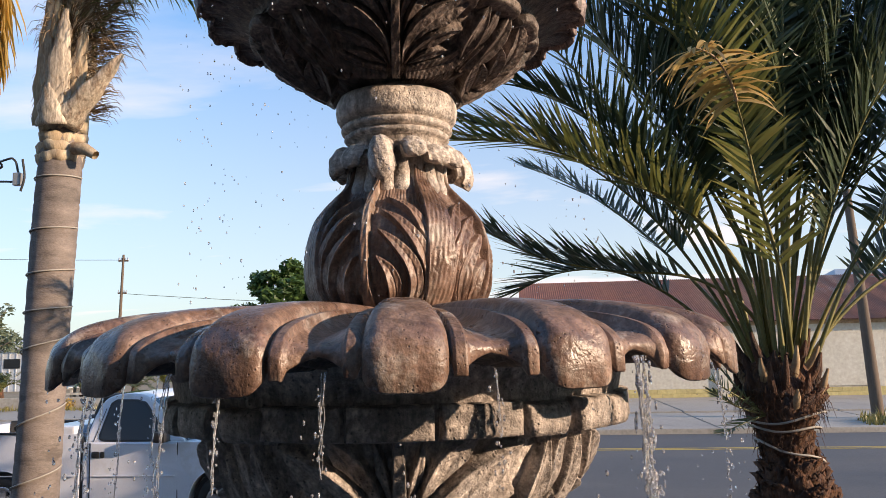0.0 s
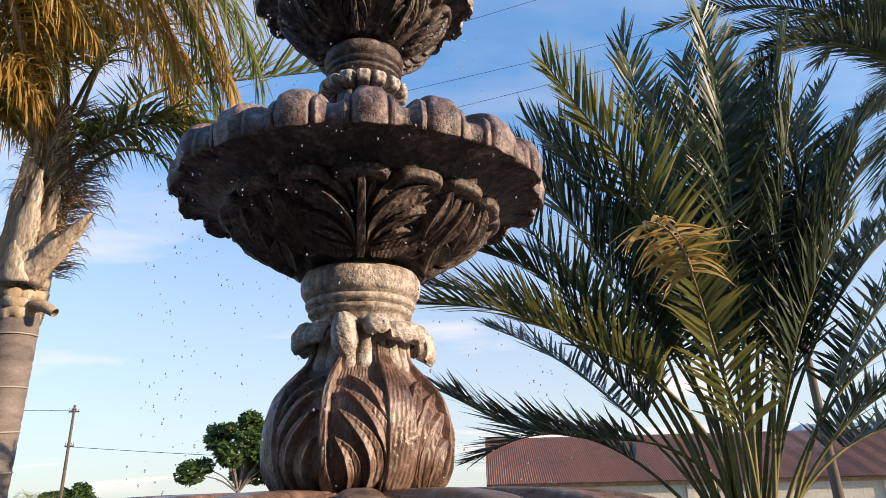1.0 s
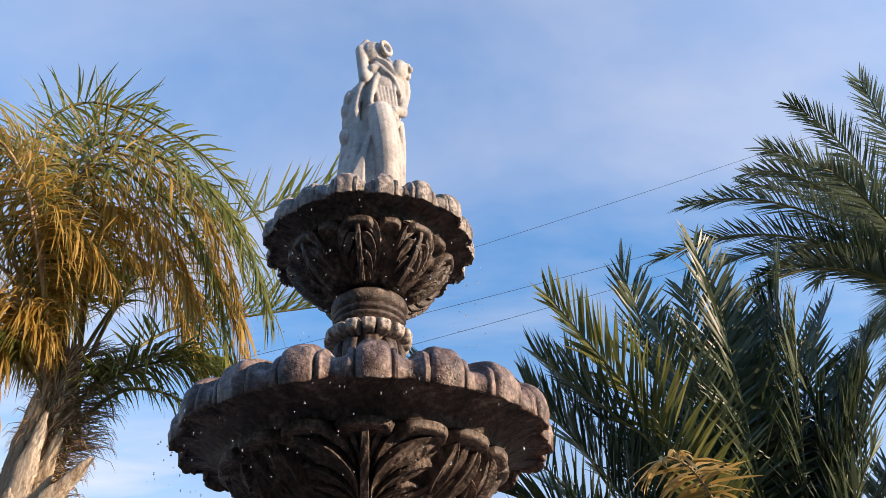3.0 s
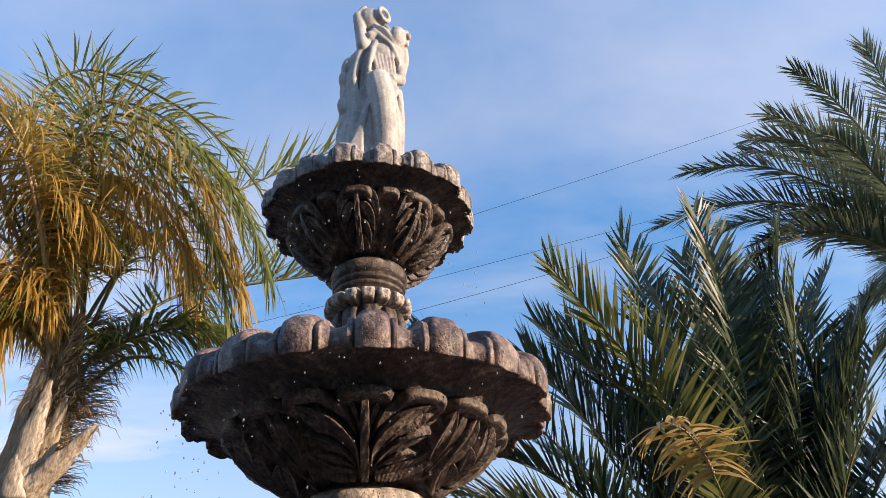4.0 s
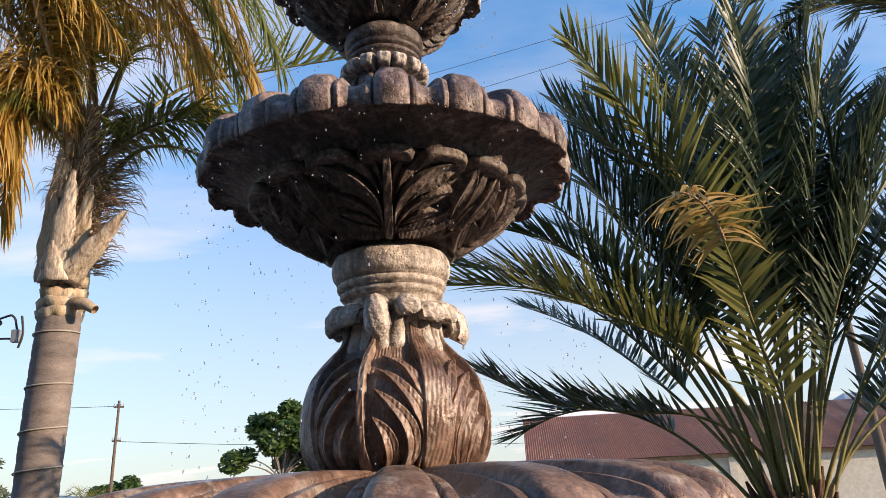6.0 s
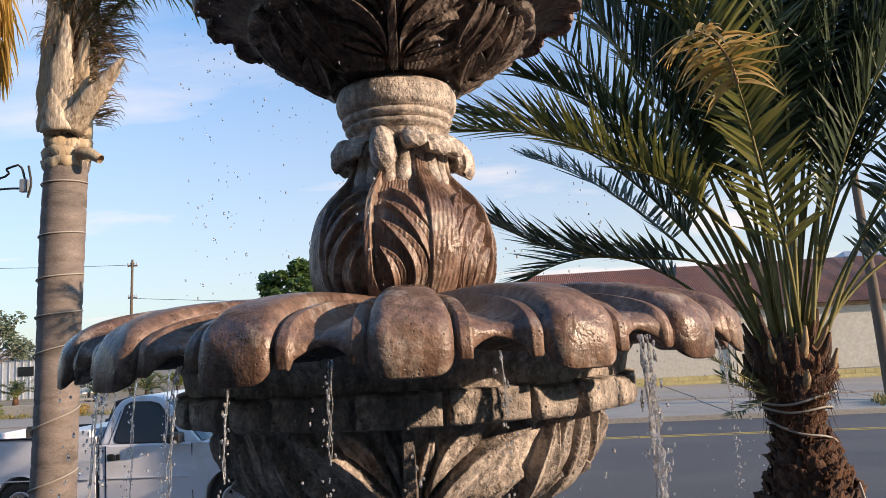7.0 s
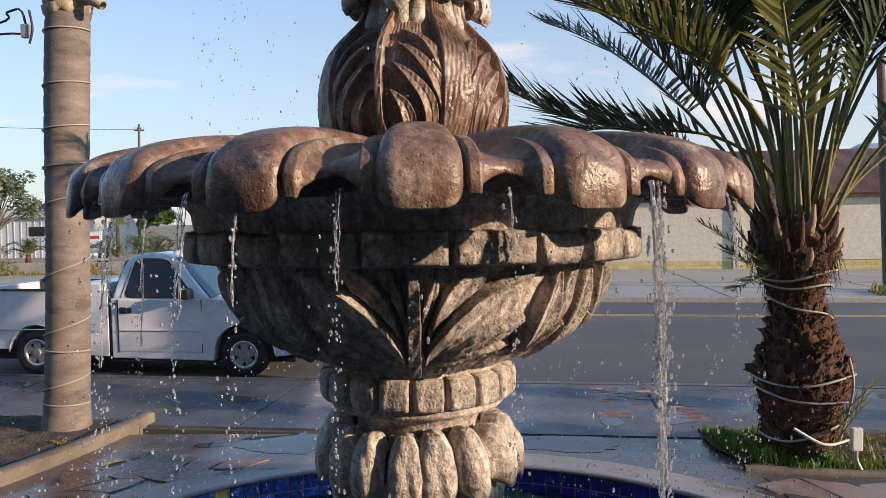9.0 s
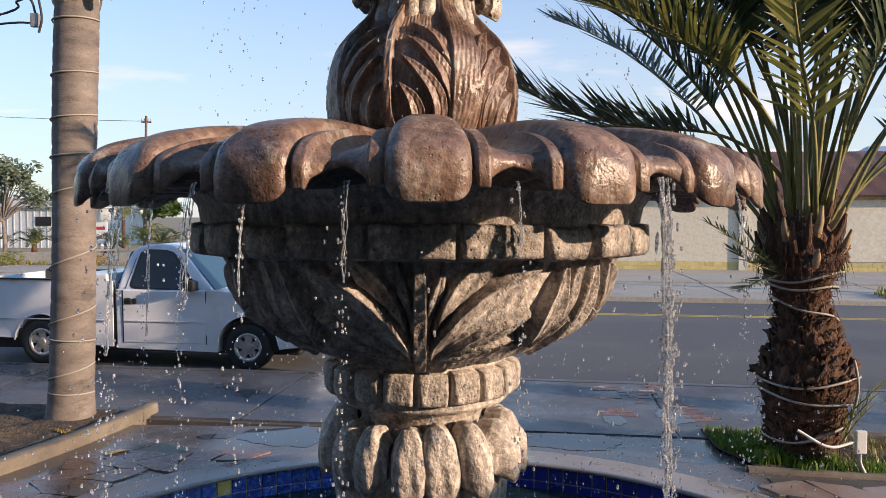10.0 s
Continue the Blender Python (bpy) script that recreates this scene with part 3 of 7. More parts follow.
kerb_old = rich("weathered tan concrete kerb", [(0.10, 0.078, 0.056), (0.16, 0.128, 0.094), (0.24, 0.20, 0.155)], 3, (0.6, 0.9), 40, 0.3, 0.006, stain=(0.16, 0.12, 0.085), stain_scale=2)
edging([(-14, 4.95), (-6.5, 5.0), (-4.95, 5.5), (-4.27, 6.1), (-3.95, 6.9), (-3.76, 7.7), (-3.64, 8.45)], 0.17, -0.1, 0.11, kerb_old, bed_left, "kerb")
bed_right = tagged(new("planting_bed"), "grassy bed with litter edged by a thin concrete strip", "planting bed")
RB = [(2.45, 7.88), (2.42, 7.3), (2.6, 6.78), (3.4, 6.62), (6.0, 6.45), (14, 6.1), (14, 7.0), (6.0, 7.75)]
bed_soil(RB, 0.03, 8.0, soil, bed_right, amp=0.03)
edging([(2.5, 6.74), (3.0, 6.66), (4.0, 6.56), (7.0, 6.36), (14, 6.0)], 0.1, -0.1, 0.03, kerb_old, bed_right, "kerb")
edging([(2.46, 7.93), (4.5, 7.85), (14, 7.1)], 0.1, -0.1, 0.03, kerb_old, bed_right, "kerb")

# far side: kerb, apron, grass strip
far_side = tagged(new("pavement"), "pale cracked concrete apron before the warehouse", "pavement", kind="structure")
for a, b in zip((-90, -40, -22, -12, -4.2, 1.2, 6.5, 11.6), (-40, -22, -12, -4.2, 1.2, 6.5, 11.6, 60)):
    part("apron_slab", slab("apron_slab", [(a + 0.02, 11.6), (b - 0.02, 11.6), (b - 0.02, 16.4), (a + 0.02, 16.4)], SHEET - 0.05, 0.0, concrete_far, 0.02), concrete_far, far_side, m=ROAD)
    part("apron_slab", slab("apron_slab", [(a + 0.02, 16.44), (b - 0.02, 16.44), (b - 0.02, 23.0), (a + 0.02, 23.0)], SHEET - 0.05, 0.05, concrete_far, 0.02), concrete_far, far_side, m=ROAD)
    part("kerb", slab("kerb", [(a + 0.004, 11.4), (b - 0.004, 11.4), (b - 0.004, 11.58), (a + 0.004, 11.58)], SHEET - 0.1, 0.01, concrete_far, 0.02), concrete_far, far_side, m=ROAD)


# irregular flagstones stamped into the plaza, on both sides of the pool
flagstones = tagged(new("flagstones"), "irregular reddish flagstones with dark joints, wet", "paving", kind="structure")


def flagstone_field(x0, x1, y0, y1, size, seed, keep, stone=flag, lift=0.0, fill=0.95):
    rng = random.Random(seed)
    nx, ny = int((x1 - x0) / size) + 1, int((y1 - y0) / size) + 1
    pt = {(i, j): (x0 + (i + 0.5 * (j % 2)) * size + rng.uniform(-0.24, 0.24) * size, y0 + j * size * 0.86 + rng.uniform(-0.22, 0.22) * size) for i in range(nx + 2) for j in range(ny + 2)}
    for i in range(nx):
        for j in range(ny):
            q = [pt[i, j], pt[i + 1, j], pt[i + 1, j + 1], pt[i, j + 1]]
            cx, cy = sum(p[0] for p in q) / 4, sum(p[1] for p in q) / 4
            if not keep(cx, cy):
                continue
            bm = bmesh.new()
            h = rng.uniform(-0.004, 0.002) + lift
            outline = []
            for k in range(4):
                a, b = q[k], q[(k + 1) % 4]
                for t in (0.08, 0.5, 0.92):
                    outline.append((a[0] + (b[0] - a[0]) * t + rng.uniform(-0.02, 0.02), a[1] + (b[1] - a[1]) * t + rng.uniform(-0.02, 0.02)))
            top = [bm.verts.new(((x - cx) * fill, (y - cy) * fill, h)) for x, y in outline]
            low = [bm.verts.new(((x - cx) * (fill + 0.02), (y - cy) * (fill + 0.02), -0.02)) for x, y in outline]
            f = bm.faces.new(top)
            for k in range(len(top)):
                bm.faces.new((top[k], low[k], low[(k + 1) % len(top)], top[(k + 1) % len(top)]))
            bmesh.ops.recalc_face_normals(bm, faces=bm.faces[:])
            part("flagstone", bm, stone, flagstones, m=pose(cx, cy, 0))


far_enough = lambda x, y: math.hypot(x - AX, y - AY) > 3.7
flagstone_field(1.9, 6.2, 3.4, 6.5, 0.44, 3, lambda x, y: far_enough(x, y) and y < 6.48 - 0.05 * (x - 2.5))
kerb_x = lambda y: -3.9 + 0.2 * (y - 6.9) - (0.35 * (6.1 - y) ** 1.2 if y < 6.1 else 0)
flagstone_field(-5.0, -1.6, 3.9, 7.3, 0.33, 4, lambda x, y: math.hypot(x - AX, y - AY) > 3.66 and x < -1.8 and x > kerb_x(y) + 0.24, flag_wet, 0.003, 0.968)
part("joint_bed", slab("joint_bed", [(2.6, 3.0), (6.4, 3.0), (6.4, 6.3), (2.6, 6.55)], -0.05, -0.006, joint), joint, flagstones)

# plain closing walls behind the eye, added unseen to dim skylight and cast shade
wall_back_mat = rich("plain brown stucco", [(0.30, 0.235, 0.17), (0.38, 0.30, 0.22)], 0.8, (0.8, 0.95), 20, 0.2, 0.01)
unseen_wall_south = part("unseen_wall_south", box_bm(-34, 14, -0.4, 0.0, SHEET, 9.0), wall_back_mat, m=pose(0, -3.6, 0))
tagged(unseen_wall_south, "plain brown stucco wall, added unseen to block skylight and bounce warm light", "wall", kind="structure")
unseen_wall_west = part("unseen_wall_west", box_bm(-0.4, 0.0, -3.6, 4.0, SHEET, 7.0), wall_back_mat, m=pose(-16, 0, 0))
unseen_shade_wall = part("unseen_shade_wall", box_bm(0.0, 0.4, -3.6, 0.9, SHEET, 5.0), wall_back_mat, m=pose(14, 0, 0))
tagged(unseen_shade_wall, "plain brown stucco wall, added unseen to cast shade on the plaza", "wall", kind="structure")
tagged(unseen_wall_west, "plain brown stucco wall beside the plaza, added out of view", "wall", kind="structure")


# ---- the fountain ----
fountain = thing("fountain", "three-tiered carved cantera stone fountain, wet and stained, running with water", "fountain", (AX, AY, 0))
TH_N = 900


def resample(profile, n):
    p = bez([(r, 0, z) for r, z in profile], n * 4)[:, [0, 2]]
    d = np.r_[0, np.cumsum(np.hypot(*np.diff(p, axis=0).T))]
    s = np.linspace(0, d[-1], n)
    return np.stack([np.interp(s, d, p[:, 0]), np.interp(s, d, p[:, 1])], 1)


def revolve(name, profile, mat, disp=None, n=TH_N, m=60, parent=None, label="", smooth_curve=True):
    """A turned stone: profile of (radius, height) from top to bottom, pushed out along its normal by disp(angle in degrees, 0..1 along the profile)."""
    p = resample(profile, m) if smooth_curve else np.array(profile, float)
    m = len(p)
    t = np.gradient(p, axis=0); t /= np.linalg.norm(t, axis=1, keepdims=True) + 1e-9
    nr, nz = -t[:, 1], t[:, 0]
    if nr.mean() < 0:
        nr, nz = -nr, -nz
    a = np.linspace(0, 360, n, endpoint=False)
    A, S = np.meshgrid(a, np.linspace(0, 1, m), indexing="ij")
    d = disp(A, S) if disp else np.zeros_like(A)
    rng = np.random.default_rng(len(name) * 7 + n)
    # slow unevenness of hand-cut stone
    k = sum(rng.normal(0, 1) * np.sin(np.radians(A * q) + rng.uniform(0, 6)) * np.sin(S * rng.uniform(3, 9) + rng.uniform(0, 6)) for q in (3, 7, 11, 17, 23))
    d = d + (0.0016 if disp else 0.0004) * k
    R, Z = p[None, :, 0] + d * nr[None], p[None, :, 1] + d * nz[None]
    rad = np.radians(A)
    co = np.stack([R * np.sin(rad), -R * np.cos(rad), Z], -1).reshape(-1, 3)
    f = grid_faces(n, m, wrap=True)
    return part(name, fast_mesh(name, co, f), mat, parent or fountain, label)


def period(A, step, phase=0.0):
    """Angle from the nearest repeat, in degrees."""
    return (A - phase + step / 2) % step - step / 2


def sm(x, a, b):
    t = np.clip((x - a) / (b - a), 0, 1)
    return t * t * (3 - 2 * t)


def leaf_field(X, V, blades):
    """Carved leaf blades over a sheet (degrees across, degrees up): each is a hollow lens with a raised rim along a curved spine. The highest wins."""
    H = np.zeros_like(X)
    for spine, half, height, fat, tilt in blades:
        c = bez([(x, 0, v) for x, v in spine], 240)[:, [0, 2]]
        t = np.gradient(c, axis=0); t /= np.linalg.norm(t, axis=1, keepdims=True)
        near = (X > c[:, 0].min() - 1.2 * half) & (X < c[:, 0].max() + 1.2 * half) & (V > c[:, 1].min() - 1.2 * half) & (V < c[:, 1].max() + 1.2 * half)
        x, v = X[near], V[near]
        if not len(x):
            continue
        dx, dv = x[:, None] - c[None, :, 0], v[:, None] - c[None, :, 1]
        k = np.argmin(dx * dx + dv * dv, 1)
        i = np.arange(len(k))
        tt = t[k]
        along = dx[i, k] * tt[:, 0] + dv[i, k] * tt[:, 1]
        side = dv[i, k] * tt[:, 0] - dx[i, k] * tt[:, 1]
        gap = np.linalg.norm(np.gradient(c, axis=0), axis=1)
        s = (k + along / gap[k]) / 239
        over = (s < -0.004) | (s > 1.004)
        s = np.clip(s, 0, 1)
        w = half * np.clip(np.sin(np.pi * np.clip(fat * 0.5 + s * (1 - fat * 0.5), 0.0, 1.0)), 0.0, 1) ** 0.75 + 1e-3
        q = side / w
        a = np.abs(q)
        inside = sm(w - np.abs(side), 0, 0.8) * ~over
        shape = 0.74 + 0.26 * a**2.2 + tilt * q * 0.22 - 0.10 * np.exp(-((q / 0.10) ** 2))
        under = H[near] * (1 - (1 - sm(np.abs(side) - w, 0.05, 0.75)) * ~over * np.clip(w / half * 2.5, 0, 1))
        H[near] = np.maximum(under, height * inside * shape)
    return H


# blades from the foot of an upright bar: spine in (degrees from the bar, 0..1 up the stone), half width, height, blunt foot, tilt
FAN = [
    (((2.5, 0.50), (3.8, 0.72), (6.2, 0.97)), 2.3, 0.62, 0.1, 0.6),
    (((3.5, 0.46), (10.5, 0.78), (19.5, 0.985)), 4.2, 0.72, 0.1, 0.6),
    (((4.6, 0.36), (9.5, 0.56), (20.0, 0.765), (31.5, 0.93)), 6.0, 1.0, 0.1, 0.8),
    (((6.0, 0.34), (13.0, 0.475), (21.5, 0.59), (32.5, 0.70)), 4.0, 0.92, 0.1, 0.8),
    (((7.5, 0.32), (15.0, 0.395), (23.0, 0.45), (33.0, 0.51)), 3.0, 0.8, 0.1, 0.8),
    (((8.0, 0.25), (24.0, 0.31), (36.5, 0.45), (40.0, 0.70), (39.0, 0.985)), 4.4, 0.85, 0.35, -0.9),
]
PAIR = [
    (((0.0, 0.52), (-0.3, 0.74), (0.4, 0.97)), 3.2, 0.7, 0.0, 0.5),
    (((3.5, 0.40), (8.2, 0.62), (7.0, 0.95)), 3.9, 0.9, 0.0, -0.8),
    (((0.8, 0.34), (3.6, 0.46), (3.0, 0.66)), 3.4, 0.85, 0.0, -0.8),
    (((0.5, 0.22), (6.0, 0.33), (9.5, 0.46)), 3.0, 0.7, 0.0, 0.6),
]


DROOP = [
    (((1.5, 0.93), (6.5, 0.92), (12.5, 0.80), (16.5, 0.58)), 3.6, 1.0, 0.1, 0.8),
    (((1.8, 0.77), (6.2, 0.73), (11.0, 0.59), (13.5, 0.40)), 3.4, 0.95, 0.1, 0.8),
    (((2.0, 0.59), (5.4, 0.54), (9.0, 0.42), (11.0, 0.28)), 3.0, 0.9, 0.1, 0.8),
    (((2.0, 0.41), (4.8, 0.36), (7.5, 0.26), (8.8, 0.17)), 2.6, 0.8, 0.1, 0.8),
]


def acanthus(step, phase, bar, depth, groups, metric=57.0, bulge=0.0, bulge_half=20.0):
    """Carved leaves round a bowl: in each step of degrees, groups of (offset, blades, with a bar or not), mirrored about their middle."""
    def d(A, S):
        n = int(round(A.shape[0] * step / 360))
        a, v = A[:n], (1 - S)[:n]
        H = np.zeros_like(a)
        for off, blades, has_bar in groups:
            x = period(a, step, phase + off)
            lean = np.where(x < 0, 1.06, 1.0)
            H = np.maximum(H, leaf_field(np.abs(x) * lean, v * metric, [(tuple((p, q * metric) for p, q in sp), hw, h, f, t) for sp, hw, h, f, t in blades]))
            if has_bar:
                w = bar * (1.9 - 1.1 * v)
                H = np.maximum(H, 1.05 * sm(w - np.abs(x), 0, 0.22 * bar) * sm(v, 0.2, 0.24))
        edge = sm(v, 0.0, 0.05) * (1 - sm(v, 0.985, 1.0))
        out = depth * edge * (H - 0.85)
        if bulge:
            u = np.abs(period(a, step, phase)) / bulge_half
            out = out + edge * bulge * np.clip(1 - u**2.4, 0, 1) ** 0.6 * np.sin(np.pi * np.clip(v, 0, 1)) ** 0.7
        out = np.tile(out, (int(round(360 / step)), 1))
        chip = np.sin(np.radians(A * 37) + 9 * S) * np.sin(np.radians(A * 61) - 21 * S) + np.sin(np.radians(A * 113) + 33 * S)
        return out + 0.0012 * chip
    return d


def shell_rim(name, r_in, z_in, r_out, z_top, z_low, lobes, phase, under, mat, label, nose=0.085, drop=0.11, flute=0.16, soffit_shade=stone_mid, tuck=0.0, tuck_from=0.09):
    """A bowl's scalloped rim: rounded lobes with stepped flutes between them, and its flat underside."""
    n, m = lobes * 72, 44
    a = np.linspace(0, 360, n, endpoint=False)
    step = 360 / lobes
    x = period(a, step, phase) / step
    rng = np.random.default_rng(int(r_out * 100))
    idx = np.round((a - phase) / step).astype(int) % lobes
    vary = rng.normal(0, 1, lobes)[idx]
    ax_ = np.abs(x)
    L = np.clip(1 - (ax_ / 0.243) ** 4.5, 0, 1) ** 0.42  # the lobe
    ridge = 0.60 * sm(ax_, 0.247, 0.255) * (1 - sm(ax_, 0.332, 0.342))
    scoop = np.where(ax_ > 0.337, 0.36 * np.clip(1 - (ax_ - 0.337) / 0.163, 0, 1) ** 1.8, 0)
    B = np.maximum(np.maximum(L, ridge), scoop)
    q = np.linspace(0, 1, 30)
    ang = q * math.pi / 2
    R = r_out - nose + nose * B + 0.006 * vary
    zc = z_top - flute + flute * B + 0.004 * vary
    zl = z_low + drop - drop * np.clip(B, 0, 1) + 0.004 * vary
    sx, sz = np.sin(ang) ** 0.55, np.cos(ang) ** 0.5
    r = r_in + (R[:, None] - r_in) * sx[None]
    fade = (np.clip((r - r_in) / (r_out - r_in), 0, 1)) ** 0.8
    z = zl[:, None] + (z_in + (zc[:, None] - z_in) * fade - zl[:, None]) * sz[None]
    # the nose turns in below its widest line
    r = r - tuck * np.clip((z_low + tuck_from - z) / tuck_from, 0, 1) ** 1.2
    pr, pz = [r], [z]
    R = R - tuck
    # the lip turns under and runs in to the bowl's body
    for k, (fr, dz) in enumerate(((0.985, -0.006), (0.955, 0.0), (0.92, 0.03), (0.84, 0.03), (0.6, 0.02))):
        pr.append((under + (R - under) * (fr - 0.0))[:, None]); pz.append((zl + dz)[:, None] if k < 3 else (0.6 * (zl + 0.02) + 0.4 * (z_low + drop))[:, None])
    pr.append(np.full((n, 1), under)); pz.append(np.full((n, 1), z_low + 0.5 * drop))
    r, z = np.concatenate(pr, 1), np.concatenate(pz, 1)
    A = np.radians(a)[:, None]
    wob = 0.003 * np.sin(A * 31 + 5 * r) + 0.003 * np.sin(A * 57 + 9 * z * 7)
    r = r + wob
    co = np.stack([r * np.sin(A), -r * np.cos(A), z], -1).reshape(-1, 3)
    ob = part(name, fast_mesh(name, co, grid_faces(n, r.shape[1], wrap=True)), mat, fountain, label)
    # the soffit under the lip takes the darker stained stone, shade put into its colour
    ob.data.materials.append(soffit_shade)
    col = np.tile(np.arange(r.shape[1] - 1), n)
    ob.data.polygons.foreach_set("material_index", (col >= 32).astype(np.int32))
    return ob


def wedge(r0, r1, z0, z1, width, round_=0.02, belly=0.0, taper=0.0, arch=0.0, lean=0.0, square=6):
    """A block on a ring, centred on angle 0, rounded at its edges; belly swells its face, taper narrows its foot."""
    na, nz = 17, 13
    u = np.linspace(-1, 1, na); v = np.linspace(0, 1, nz)
    U, V = np.meshgrid(u, v, indexing="ij")
    half = width / 2 * (1 - taper * (1 - V) ** 2)
    a = np.radians(half * np.sign(U) * np.abs(U) ** 0.7)
    edge = (1 - np.abs(U) ** square) ** 0.5 * (1 - np.abs(2 * V - 1) ** square) ** 0.5
    r = r0 + (r1 - r0) * edge + belly * np.sin(np.pi * V) * edge
    z = z0 + (z1 - z0) * V - arch * U * U
    r = r + lean * (1 - U * U) * edge + 0.0025 * np.sin(U * 7 + V * 5) * np.sin(V * 9 - U * 4)
    co = np.stack([r * np.sin(a), -r * np.cos(a), z], -1).reshape(-1, 3)
    return fast_mesh("block", co, grid_faces(na, nz))


def ring_of(name, me, mat, count, phase, jitter=0.0, seed=1, only=None):
    rng = random.Random(seed)
    me.materials.append(mat)
    for k in range(count):
        part(name, me, None, fountain, m=pose(rng.uniform(-jitter, jitter), rng.uniform(-jitter, jitter), rng.uniform(-jitter, jitter), 0, 0, phase + k * 360 / count + rng.uniform(-1, 1) * jitter * 40))


# foot: fluted column standing in the pool, under the ring of drooping petals
def flutes(A, S):
    return 0.02 * np.abs(np.cos(np.radians(A * 9))) ** 0.7 * (1 - sm(S, 0.9, 1.0)) - 0.01


revolve("base_column", [(0.27, 1.28), (0.36, 1.15), (0.42, 1.0), (0.40, 0.8), (0.36, 0.5), (0.38, 0.25), (0.46, 0.05), (0.62, -0.03), (0.66, -0.1), (0.66, -0.16)], stone_pale, flutes, 540, 50)


def petal_mesh(length, width, thick, curl, hollow=0.0, rough=0.002):
    """A drooping petal: a rounded tongue that arches out and down, hollow along its middle."""
    n, m = 22, 13
    s = np.linspace(0, 1, n); u = np.linspace(-1, 1, m)
    S, U = np.meshgrid(s, u, indexing="ij")
    ang = S * radians(curl)
    rr = length * np.sin(ang) ** 0.8 * 0.62
    zz = length * (np.sign(np.cos(ang)) * np.abs(np.cos(ang)) ** 0.75 - 1) * 0.62 + 0.13 * length * np.sin(np.pi * np.clip(S * 2.2, 0, 1))
    w = width / 2 * (0.62 + 0.40 * np.sin(np.pi / 2 * np.clip(S / 0.66, 0, 1))) * np.sqrt(np.clip(1 - (np.clip(S - 0.72, 0, 1) / 0.285) ** 2, 0.0, 1))
    x = U * w
    dome = thick * ((1 - np.abs(U) ** 3.2) - hollow * np.exp(-((U / 0.45) ** 2)) * sm(S, 0.3, 0.6))
    dome = dome + rough * (np.sin(S * 31 + U * 5) * np.sin(U * 7 + S * 9) + np.sin(S * 17 - U * 11))
    nr, nz = np.sin(ang) * 0.9 + 0.15, np.cos(ang)
    rr2, zz2 = rr + dome * nr, zz + dome * nz
    top = np.stack([x, -rr2, zz2], -1).reshape(-1, 3)
    bot = np.stack([x * 0.96, -(rr - 0.035 * nr), zz - 0.035 * nz], -1).reshape(-1, 3)
    f = grid_faces(n, m)
    k = len(top)
    rim = [i * m for i in range(n)] + [(n - 1) * m + j for j in range(1, m)] + [i * m + m - 1 for i in range(n - 2, -1, -1)]
    side = [(a, b, b + k, a + k) for a, b in zip(rim, rim[1:])]
    return fast_mesh("petal", np.concatenate([top, bot]), np.concatenate([f, f[:, ::-1] + k, np.array(side)]))


prng = random.Random(4)
petals = [petal_mesh(0.17, 0.20, 0.085, 122, 0.0, 0.003), petal_mesh(0.175, 0.195, 0.08, 126, 0.25, 0.003), petal_mesh(0.165, 0.205, 0.088, 118, 0.0, 0.004), petal_mesh(0.17, 0.20, 0.09, 124, -0.1, 0.004)]
for pm in petals:
    pm.materials.append(stone_pale)
for k in range(16):
    a = 16.5 + k * 22.5
    part("petal", petals[prng.randrange(4)], None, fountain, m=pose(0, 0, 0, 0, 0, a + prng.uniform(-1.5, 1.5)) @ pose(0, -0.31, 1.208 + prng.uniform(-0.02, 0.014), prng.uniform(-6, 6), prng.uniform(-6, 6), prng.uniform(-8, 8)) @ Matrix.Diagonal((prng.uniform(0.86, 1.08), prng.uniform(0.92, 1.08), prng.uniform(0.95, 1.15), 1)))
revolve("lower_neck", [(0.40, 1.62), (0.43, 1.50), (0.44, 1.42), (0.425, 1.405), (0.43, 1.39), (0.415, 1.37), (0.39, 1.365), (0.36, 1.355), (0.325, 1.335), (0.30, 1.30), (0.29, 1.26), (0.29, 1.20), (0.27, 1.12)], stone_pale, None, 300, 60, smooth_curve=False)
ring_of("neck_block", wedge(0.40, 0.475, 1.405, 1.565, 18.0, belly=0.008, square=8), stone_pale, 19, 9.5, 0.004, 2)

# lowest bowl: carved underside, band of blocks, scalloped rim
revolve("lower_bowl", [(1.00, 2.11), (0.955, 2.06), (0.925, 1.98), (0.89, 1.88), (0.83, 1.785), (0.74, 1.71), (0.60, 1.635), (0.48, 1.585), (0.40, 1.56), (0.3, 1.55)], stone_grey, acanthus(90, 3, 1.7, 0.074, [(0, FAN, True), (46, PAIR, False)]), 1600, 170, label="carved acanthus leaves, lichen-stained")
revolve("bowl_band", [(1.30, 2.44), (1.10, 2.36), (1.05, 2.29), (1.035, 2.21), (1.03, 2.15), (1.02, 2.088), (0.99, 2.082), (0.93, 2.08)], stone_grey, None, 300, 40, smooth_curve=False)
band_panel = wedge(1.0, 1.078, 2.085, 2.225, 17.9, belly=0.0, square=18)
band_tip = wedge(1.0, 1.09, 2.075, 2.215, 12.4, belly=0.012, taper=0.25, square=9)
band_tip2 = wedge(1.0, 1.10, 2.08, 2.225, 13.3, belly=0.012, taper=0.12, square=12)
for mesh_, ph in ((band_panel, -16.4), (band_panel, 1.6), (band_panel, 19.7), (band_tip, 34.0), (band_tip2, 47.6), (band_tip, 60.8)):
    if not mesh_.materials:
        mesh_.materials.append(stone_grey)
    for k in range(4):
        part("band_block", mesh_, None, fountain, m=pose(0, 0, 0, 0, 0, ph + 90 * k))
